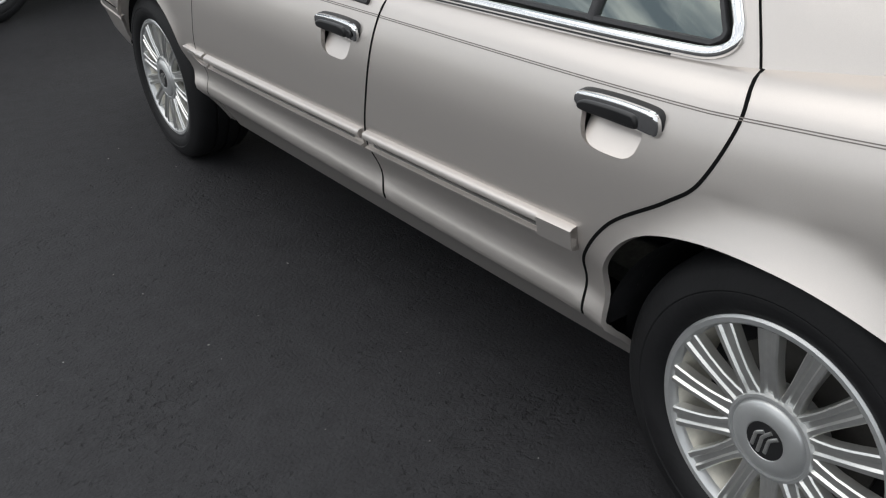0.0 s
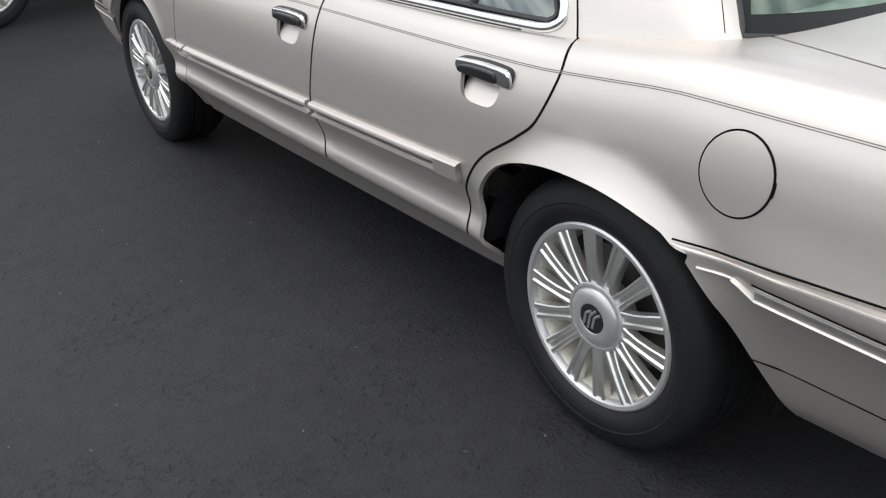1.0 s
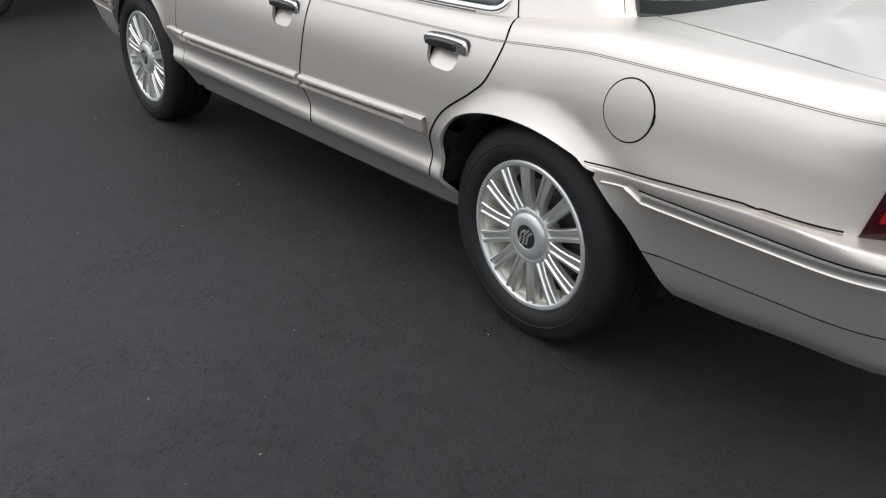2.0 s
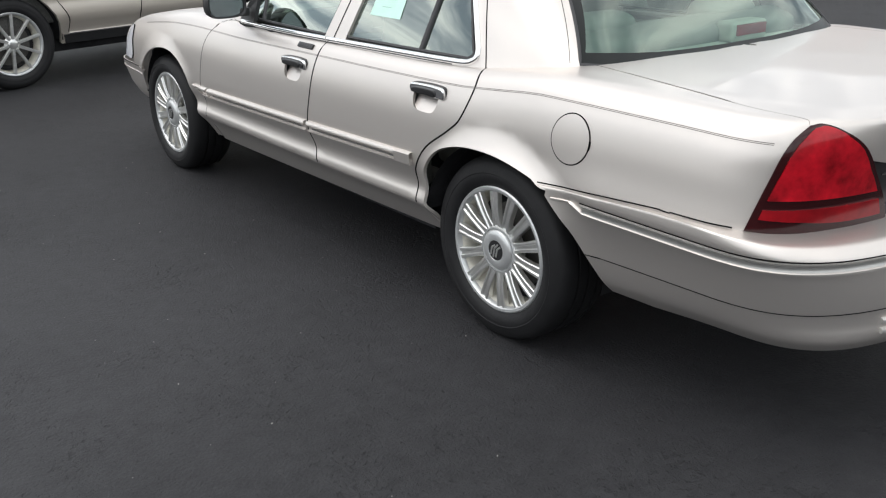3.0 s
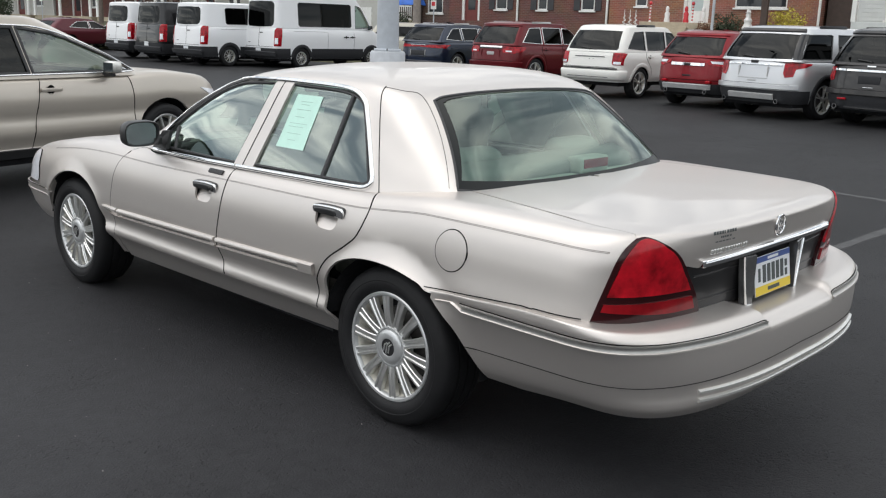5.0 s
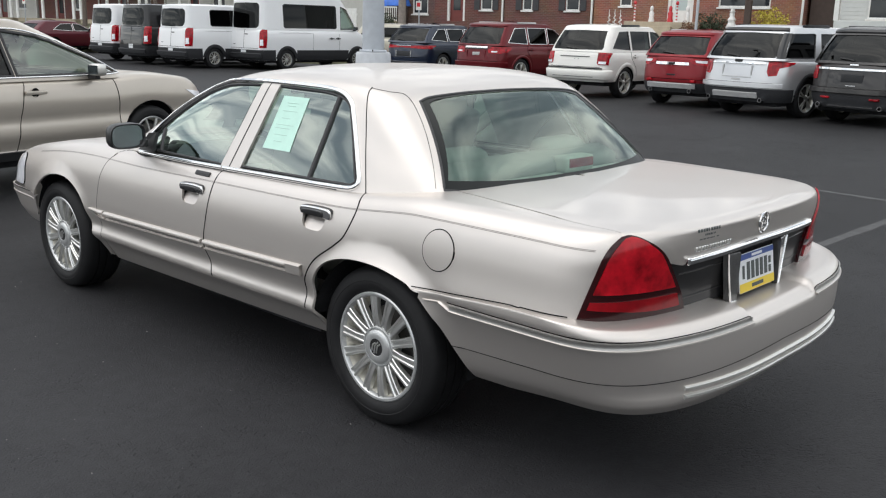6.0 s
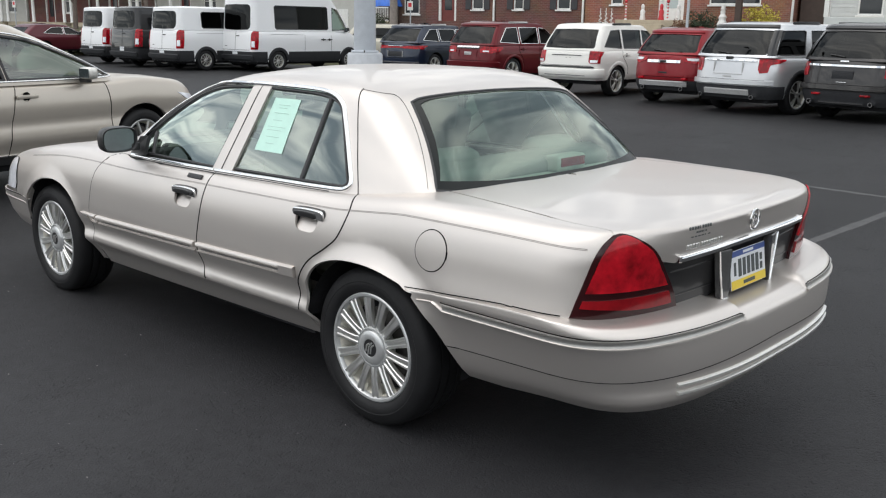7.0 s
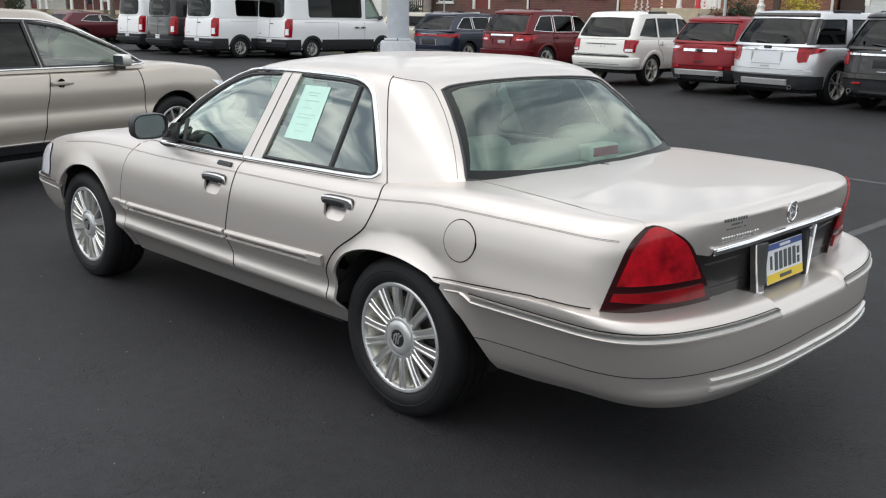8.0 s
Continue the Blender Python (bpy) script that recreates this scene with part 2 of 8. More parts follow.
def flow(points, n=8):
    """A Catmull-Rom curve through 2D or 3D points."""
    p = np.array(points, float)
    if len(p) < 3:
        return np.array([p[0] + (p[-1] - p[0]) * i / n for i in range(n + 1)])
    q = np.vstack([2 * p[0] - p[1], p, 2 * p[-1] - p[-2]])
    out = []
    for i in range(1, len(q) - 2):
        for k in range(n):
            t = k / n
            out.append(0.5 * (2 * q[i] + (q[i + 1] - q[i - 1]) * t + (2 * q[i - 1] - 5 * q[i] + 4 * q[i + 1] - q[i + 2]) * t**2
                              + (3 * q[i] - q[i - 1] - 3 * q[i + 1] + q[i + 2]) * t**3))
    return np.array(out + [p[-1]])


class Shell:
    """Half of a vehicle's skin: level lines round the plan, from u = 0 at the front's middle over 1 to 2 along the left side
    to 3 at the rear's middle; s counts the levels upwards. A level: z (a number or a function of y), half width w,
    ends yf and yr, corner lengths cf and cr, corner squareness nf and nr."""

    def __init__(self, levels, taper=None, ku=1.6, ks=0.1, flare=None, dent=None):
        self.levels, self.taper, self.ku, self.ks, self.flare, self.dent = levels, taper, ku, ks, flare, dent
        self.top = len(levels) - 1
        us, ss = np.meshgrid(np.linspace(0, 3, 241), np.linspace(0, self.top, 8 * self.top + 1))
        self.gu, self.gs = us.ravel(), ss.ravel()
        self.grid = self.at(self.gu, self.gs)

    def line(self, level, u):
        z, w, yf, yr, cf, cr, nf, nr = level
        x, y = np.zeros_like(u), np.zeros_like(u)
        for lo, hi, end, c, n, sign in ((0, 1, yf, cf, nf, 1), (2, 3, yr, cr, nr, -1)):
            k = (u <= 1) if lo == 0 else (u >= 2)
            phi = ((1 - u[k]) if lo == 0 else (u[k] - 2)) * math.pi / 2
            co, si = np.abs(np.cos(phi)) + 1e-9, np.abs(np.sin(phi)) + 1e-9
            r = (co**n + si**n) ** (-1 / n)
            x[k] = -w * r * co
            y[k] = end - sign * c + sign * c * r * si
        k = (u > 1) & (u < 2)
        x[k] = -w
        y[k] = (yf - cf) + (u[k] - 1) * ((yr + cr) - (yf - cf))
        if self.taper is not None:
            x = x * self.taper(y)
        return np.stack([x, y, z(y) if callable(z) else np.full_like(u, z)], -1)

    def at(self, u, s):
        u, s = np.atleast_1d(np.asarray(u, float)), np.atleast_1d(np.asarray(s, float))
        u, s = np.clip(u, 0, 3), np.clip(s, 0, self.top)
        lines = np.array([self.line(v, u) for v in self.levels])
        i = np.clip(np.floor(s).astype(int), 0, self.top - 1)
        t = (s - i)[:, None]
        k = np.arange(len(u))
        a, b = lines[i, k], lines[i + 1, k]
        p = lines[np.maximum(i - 1, 0), k]
        q = lines[np.minimum(i + 2, self.top), k]
        la, lb, lc = (np.linalg.norm(v, axis=-1, keepdims=True) + 1e-6 for v in (a - p, b - a, q - b))
        ta = np.where((i == 0)[:, None], b - a, ((a - p) / la * lb + (b - a) / lb * la) / (la + lb) * lb)
        tb = np.where((i == self.top - 1)[:, None], b - a, ((b - a) / lb * lc + (q - b) / lc * lb) / (lb + lc) * lb)
        p = (2 * t**3 - 3 * t**2 + 1) * a + (t**3 - 2 * t**2 + t) * ta + (3 * t**2 - 2 * t**3) * b + (t**3 - t**2) * tb
        if self.flare is not None:
            p[:, 0] -= self.flare(p)
        if self.dent is not None:
            p[:, 2] -= self.dent(p)
        return p

    def normal(self, u, s):
        u, s = np.clip(np.atleast_1d(u), 0.002, 2.998), np.clip(np.atleast_1d(s), 0.004, self.top - 0.004)
        n = np.cross(self.at(u + 0.002, s) - self.at(u - 0.002, s), self.at(u, s + 0.004) - self.at(u, s - 0.004))
        n[np.atleast_1d(u) > 2.99, 0] = 0
        n[np.atleast_1d(u) < 0.01, 0] = 0
        return n / (np.linalg.norm(n, axis=-1, keepdims=True) + 1e-12)

    def find(self, points, axes, u=(0, 3), s=(0, 99)):
        """The (u, s) of points that are given by two coordinates: axes (1, 2) from the side, (0, 2) from behind, (0, 1) from above."""
        axes = list(axes)
        p = np.array(points, float)
        keep = (self.gu >= u[0]) & (self.gu <= u[1]) & (self.gs >= s[0]) & (self.gs <= s[1])
        g, gu, gs = self.grid[keep][:, axes], self.gu[keep], self.gs[keep]
        k = [int(np.argmin(((g - q) ** 2).sum(1))) for q in p]
        v = np.stack([gu[k], gs[k]], -1)
        lo, hi = np.array([u[0], max(0, s[0])]), np.array([u[1], min(self.top, s[1])])
        for _ in range(6):
            b = self.at(v[:, 0], v[:, 1])[:, axes]
            eu = np.where(v[:, 0] < 2.9, 1e-3, -1e-3)
            es = np.where(v[:, 1] < self.top - 0.1, 1e-3, -1e-3)
            ju = (self.at(v[:, 0] + eu, v[:, 1])[:, axes] - b) / eu[:, None]
            js = (self.at(v[:, 0], v[:, 1] + es)[:, axes] - b) / es[:, None]
            r = p - b
            det = ju[:, 0] * js[:, 1] - ju[:, 1] * js[:, 0]
            det = np.where(np.abs(det) < 1e-6, 1e9, det)
            step = np.stack([(r[:, 0] * js[:, 1] - r[:, 1] * js[:, 0]) / det, (ju[:, 0] * r[:, 1] - ju[:, 1] * r[:, 0]) / det], -1)
            w = np.clip(v + np.clip(step, -0.15, 0.15), lo, hi)
            better = ((self.at(w[:, 0], w[:, 1])[:, axes] - p) ** 2).sum(1) < (r**2).sum(1)
            v = np.where(better[:, None], w, v)
        return v

    def side(self, points, n=8, **k):
        return self.find(flow(points, n), (1, 2), u=k.get("u", (0.2, 2.9)), s=k.get("s", (0, 99)))

    def rear(self, points, n=8, **k):
        return self.find(flow(points, n), (0, 2), u=k.get("u", (2, 3)), s=k.get("s", (0, 99)))


def inside(poly, pts):
    x, y = pts[:, 0], pts[:, 1]
    hit = np.zeros(len(pts), bool)
    for (x0, y0), (x1, y1) in zip(poly, np.roll(poly, -1, 0)):
        if y0 != y1:
            hit ^= ((y0 > y) != (y1 > y)) & (x < (x1 - x0) * (y - y0) / (y1 - y0) + x0)
    return hit


def cut(shell, outline, holes=(), step=0.045, off=0.0, depth=0.012):
    """A panel of the shell within an outline of (u, s), less the holes: verts, normals and faces, with edges turned inwards by depth."""
    from mathutils.geometry import delaunay_2d_cdt
    k = np.array([shell.ku, shell.ks])
    loops = []
    for loop in (outline, *holes):
        loop = np.array(loop, float) * k
        keep = [0]
        for i in range(1, len(loop)):
            if np.linalg.norm(loop[i] - loop[keep[-1]]) > 0.004:
                keep.append(i)
        if np.linalg.norm(loop[keep[-1]] - loop[0]) < 0.004:
            keep.pop()
        loop = loop[keep]
        dense = []
        for a, b in zip(loop, np.roll(loop, -1, 0)):
            m = max(1, int(np.linalg.norm(b - a) / step))
            dense += [a + (b - a) * i / m for i in range(m)]
        loops.append(np.array(dense))
    lo, hi = loops[0].min(0), loops[0].max(0)
    gx, gy = np.meshgrid(np.arange(lo[0] + step / 2, hi[0], step), np.arange(lo[1] + step / 2, hi[1], step))
    pts = np.stack([gx.ravel(), gy.ravel()], -1)
    ok = inside(loops[0], pts)
    for h in loops[1:]:
        ok &= ~inside(h, pts)
    pts = pts[ok]
    rim = np.vstack(loops)
    if len(pts):
        near = ((pts[:, None, :] - rim[None]) ** 2).sum(2).min(1)
        pts = pts[near > (0.35 * step) ** 2]
    verts, edges, base = [Vector(p) for p in np.vstack([rim, pts])], [], 0
    for loop in loops:
        n = len(loop)
        edges += [(base + i, base + (i + 1) % n) for i in range(n)]
        base += n
    vs, _, fs, _, _, _ = delaunay_2d_cdt(verts, edges, [], 1, 1e-6)
    v2 = np.array([(v.x, v.y) for v in vs])
    mid = np.array([v2[list(f)].mean(0) for f in fs])
    ok = inside(loops[0], mid)
    for h in loops[1:]:
        ok &= ~inside(h, mid)
    faces = [tuple(f) for f, good in zip(fs, ok) if good]
    u, s = v2[:, 0] / shell.ku, v2[:, 1] / shell.ks
    p, n = shell.at(u, s), shell.normal(u, s)
    p = p + n * off
    out = []
    for f in faces:
        a, b, c = (p[i] for i in f)
        out.append(f if np.dot(np.cross(b - a, c - a), n[f[0]]) > 0 else f[::-1])
    verts, norms = list(p), list(n)
    if depth:
        count = {}
        for f in out:
            for a, b in ((f[0], f[1]), (f[1], f[2]), (f[2], f[0])):
                count[(a, b)] = True
        for a, b in list(count):
            if (b, a) in count or (abs(p[a][0]) < 2e-4 and abs(p[b][0]) < 2e-4):
                continue
            side = np.cross(p[b] - p[a], n[a])
            side = side / (np.linalg.norm(side) + 1e-12)
            i = len(verts)
            verts += [p[a], p[b], p[b] - n[b] * depth, p[a] - n[a] * depth]
            norms += [side] * 4
            out.append((i, i + 3, i + 2, i + 1))
    return verts, norms, out


def double(data):
    """A half panel and its mirror image as one."""
    v, n, f = data
    k = len(v)
    return (list(v) + [np.array([-p[0], p[1], p[2]]) for p in v], list(n) + [np.array([-q[0], q[1], q[2]]) for q in n],
            list(f) + [tuple(i + k for i in g[::-1]) for g in f])


def skin(name, data, mat, parent, label="", mirror=False):
    return mesh_part(name, data[0], data[2], mat, parent, data[1], label, True, mirror)


def bead(name, pts, norms, half, high, mat, parent, label="", mirror=False, sink=0.003, profile=None, closed=False):
    """A strip that runs along points on a surface: half as wide to each side, standing high above it."""
    pts, norms = np.array(pts), np.array(norms)
    n = len(pts)
    if closed:
        way = np.roll(pts, -1, 0) - np.roll(pts, 1, 0)
    else:
        way = np.gradient(pts, axis=0)
    way /= np.linalg.norm(way, axis=1, keepdims=True) + 1e-12
    side = np.cross(norms, way)
    side /= np.linalg.norm(side, axis=1, keepdims=True) + 1e-12
    profile = profile or ((-1, -1), (-0.85, 0.55), (-0.5, 0.95), (0.5, 0.95), (0.85, 0.55), (1, -1))
    verts, faces, m = [], [], len(profile)
    halves = np.broadcast_to(half, n)
    for i in range(n):
        for a, b in profile:
            verts.append(pts[i] + side[i] * a * halves[i] + norms[i] * (b * high if b > 0 else b * sink))
    for i in range(n if closed else n - 1):
        for j in range(m - 1):
            a, b = i * m + j, ((i + 1) % n) * m + j
            faces.append((a, b, b + 1, a + 1))
    if not closed:
        faces += [tuple(range(m - 1, -1, -1)), tuple(range((n - 1) * m, n * m))]
    bm = bmesh.new()
    vs = [bm.verts.new(v if not mirror else (-v[0], v[1], v[2])) for v in verts]
    for f in faces:
        bm.faces.new([vs[i] for i in f])
    bmesh.ops.recalc_face_normals(bm, faces=bm.faces[:])
    return part(name, bm, mat, parent, label, smooth=50)


def along(shell, us, off=0.0):
    us = np.array(us)
    n = shell.normal(us[:, 0], us[:, 1])
    return shell.at(us[:, 0], us[:, 1]) + n * off, n


# ---- the silver sedan ----
top_z = knots((-1.3, 0.998), (-1.1, 1.010), (-0.7, 1.020), (-0.25, 1.024), (0.0, 1.003), (0.2, 0.986), (1.2, 0.968), (1.9, 0.957), (2.3, 0.962), (2.6, 0.952), (3.0, 0.91), (3.45, 0.84), (3.75, 0.785), (3.95, 0.73))
low_z = knots((-1.3, 0.47), (-0.2, 0.455), (0.4, 0.437), (1.2, 0.435), (2.4, 0.440), (3.9, 0.43))
foot_z = knots((-1.4, 0.36), (-0.4, 0.33), (0.4, 0.306), (2.4, 0.292), (3.9, 0.29))


def rise(f, lift=0.0):
    return lambda y: low_z(y) + f * (top_z(y) - low_z(y)) + lift


def under(f):
    return lambda y: foot_z(y) + f * (low_z(y) - foot_z(y))


def arch_flare(p):
    """The lip that stands out round the wheel arches: steepest at the edge, easing into the panel."""
    out = np.zeros(len(p))
    for yc, zc, ry, rz, high, wide in ((-0.045, 0.33, 0.42, 0.405, 0.034, 0.22), (2.82, 0.33, 0.45, 0.41, 0.020, 0.22)):
        r = np.hypot((p[:, 1] - yc) / ry, (p[:, 2] - zc) / rz)
        q = np.clip((r - 0.98) / wide, 0, 1)
        out += high * (1 - q) ** 1.6 * np.clip((p[:, 2] - 0.33) / 0.25, 0, 1)
    # the quarter swells gently towards the bumper's edge
    out += 0.014 * np.exp(-(((p[:, 2] - 0.675) / 0.085) ** 2)) * np.clip((-0.25 - p[:, 1]) / 0.25, 0, 1)
    return out * np.clip((np.abs(p[:, 0]) - 0.7) / 0.1, 0, 1)


BODY = Shell([
    # z, half width, front, rear, corner lengths, corner squareness
    (under(0.0), 0.862, 3.80, -1.10, 0.51, 0.45, 4.0, 3.4),
    (under(0.68), 0.923, 3.85, -1.14, 0.54, 0.45, 4.0, 3.4),
    (rise(0.00), 0.960, 3.88, -1.17, 0.56, 0.45, 4.0, 3.4),
    (rise(0.11), 0.946, 3.90, -1.18, 0.56, 0.45, 4.0, 3.3),
    (rise(0.27), 0.971, 3.91, -1.185, 0.56, 0.42, 4.0, 3.3),
    (rise(0.50), 0.972, 3.88, -1.19, 0.56, 0.40, 4.0, 3.3),
    (rise(0.70), 0.962, 3.865, -1.198, 0.58, 0.40, 4.0, 3.3),
    (rise(0.84), 0.941, 3.84, -1.213, 0.60, 0.40, 4.0, 3.3),
    (rise(0.93), 0.915, 3.79, -1.217, 0.62, 0.40, 4.0, 3.3),
    (rise(0.975), 0.880, 3.72, -1.218, 0.64, 0.40, 4.0, 3.3),
    (rise(0.992), 0.815, 3.60, -1.200, 0.66, 0.40, 4.0, 3.3),
    (rise(1.0, 0.003), 0.64, 3.32, -1.10, 0.85, 0.42, 2.4, 3.2),
    (rise(1.0, 0.008), 0.33, 2.95, -0.80, 0.60, 0.34, 2.4, 3.0),
    (rise(1.0, 0.010), 0.0, 2.30, -0.33, 0.30, 0.20, 2.4, 3.0),
], taper=knots((-1.3, 0.965), (-0.9, 0.972), (-0.2, 0.995), (0.8, 1.0), (2.2, 1.0), (3.0, 0.972), (3.5, 0.918), (4.0, 0.87)), ku=1.7, ks=0.075, flare=arch_flare)

bump_low = knots((-1.4, 0.385), (-1.1, 0.376), (-0.92, 0.370), (-0.66, 0.350), (-0.45, 0.335), (3.0, 0.33), (3.9, 0.33))


def bump_z(f):
    return lambda y: bump_low(y) + f * (0.53 - bump_low(y))


def shelf_z(d):
    """The bumper's upper edge, which climbs towards the tail lamps."""
    f = knots((-1.4, 0.697), (-1.15, 0.700), (-0.95, 0.708), (-0.80, 0.708), (-0.60, 0.699), (-0.29, 0.682), (0.0, 0.68), (4.0, 0.68))
    return lambda y: f(y) + d


def plate_notch(p):
    """The shallow step in the bumper's top below the number plate."""
    side = np.clip((0.300 - np.abs(p[:, 0])) / 0.025, 0, 1)
    return 0.026 * side * side * (3 - 2 * side) * np.clip((p[:, 2] - 0.628) / 0.05, 0, 1) * (p[:, 1] < -0.9)


BUMPER = Shell([
    (bump_z(0.0), 0.872, 3.82, -1.318, 0.54, 0.40, 4.0, 3.5),
    (bump_z(0.25), 0.908, 3.87, -1.346, 0.54, 0.42, 4.0, 3.3),
    (bump_z(0.6), 0.932, 3.90, -1.356, 0.54, 0.42, 4.0, 2.9),
    (0.53, 0.950, 3.92, -1.358, 0.54, 0.42, 4.0, 2.9),
    (0.60, 0.967, 3.92, -1.356, 0.54, 0.42, 4.0, 2.9),
    (0.648, 0.978, 3.91, -1.350, 0.54, 0.42, 4.0, 2.9),
    (0.668, 0.984, 3.90, -1.342, 0.54, 0.42, 4.0, 2.9),
    (shelf_z(-0.007), 0.986, 3.87, -1.315, 0.54, 0.42, 4.0, 2.9),
    (shelf_z(-0.001), 0.981, 3.84, -1.25, 0.54, 0.42, 4.0, 2.9),
    (shelf_z(0.001), 0.905, 3.77, -1.14, 0.54, 0.40, 4.0, 3.0),
], taper=knots((-1.4, 0.985), (-0.8, 0.993), (-0.5, 0.993), (-0.36, 0.992), (-0.25, 0.989), (0.0, 0.989), (2.4, 1.0), (3.0, 0.978), (3.5, 0.945), (4.0, 0.92)), ku=1.7, ks=0.045, flare=arch_flare, dent=plate_notch)

CABIN = Shell([
    (0.955, 0.886, 2.44, -0.375, 0.52, 0.24, 2.8, 4.4),
    (1.08, 0.834, 2.22, -0.255, 0.50, 0.25, 2.8, 4.2),
    (1.20, 0.783, 2.00, -0.130, 0.48, 0.26, 2.8, 4.0),
    (1.31, 0.737, 1.75, -0.005, 0.46, 0.28, 2.8, 3.6),
    (1.375, 0.705, 1.56, 0.085, 0.45, 0.28, 2.8, 3.4),
    (1.412, 0.672, 1.41, 0.175, 0.45, 0.28, 2.8, 3.2),
    (1.436, 0.610, 1.27, 0.27, 0.45, 0.28, 2.6, 3.0),
    (1.455, 0.480, 1.13, 0.37, 0.31, 0.22, 2.5, 2.8),
    (1.467, 0.27, 1.02, 0.47, 0.20, 0.12, 2.4, 2.6),
    (1.472, 0.0, 0.85, 0.57, 0.03, 0.02, 2.4, 2.4),
], taper=knots((-0.45, 0.88), (-0.24, 0.912), (0.14, 0.985), (0.5, 1.0), (1.4, 0.998), (2.0, 0.975), (2.4, 0.95)), ku=1.3, ks=0.11)

ARCH_R = [(0.322, 0.318), (0.332, 0.38), (0.353, 0.485), (0.343, 0.585), (0.266, 0.672), (0.115, 0.721), (-0.055, 0.731), (-0.200, 0.707), (-0.302, 0.662), (-0.404, 0.541), (-0.46, 0.46), (-0.51, 0.385)]
ARCH_F = [(3.28, 0.30), (3.27, 0.42), (3.19, 0.549), (3.03, 0.675), (2.83, 0.737), (2.63, 0.725), (2.47, 0.635), (2.40, 0.50), (2.37, 0.38), (2.36, 0.30)]
SEAM_F = [(2.05, 0.992), (2.10, 0.955), (2.22, 0.853), (2.28, 0.68), (2.296, 0.527), (2.289, 0.432)]
SEAM_B = [(1.13, 1.0), (1.14, 0.93), (1.160, 0.786), (1.19, 0.63), (1.188, 0.533), (1.150, 0.432)]
SEAM_R = [(0.145, 1.015), (0.103, 0.93), (0.145, 0.815), (0.212, 0.755), (0.335, 0.671), (0.404, 0.575), (0.418, 0.506), (0.414, 0.432)]
GAP = 0.003
FRONT_GAP = 0.001


def shift(curve, d):
    return [(y + d, z) for y, z in curve]


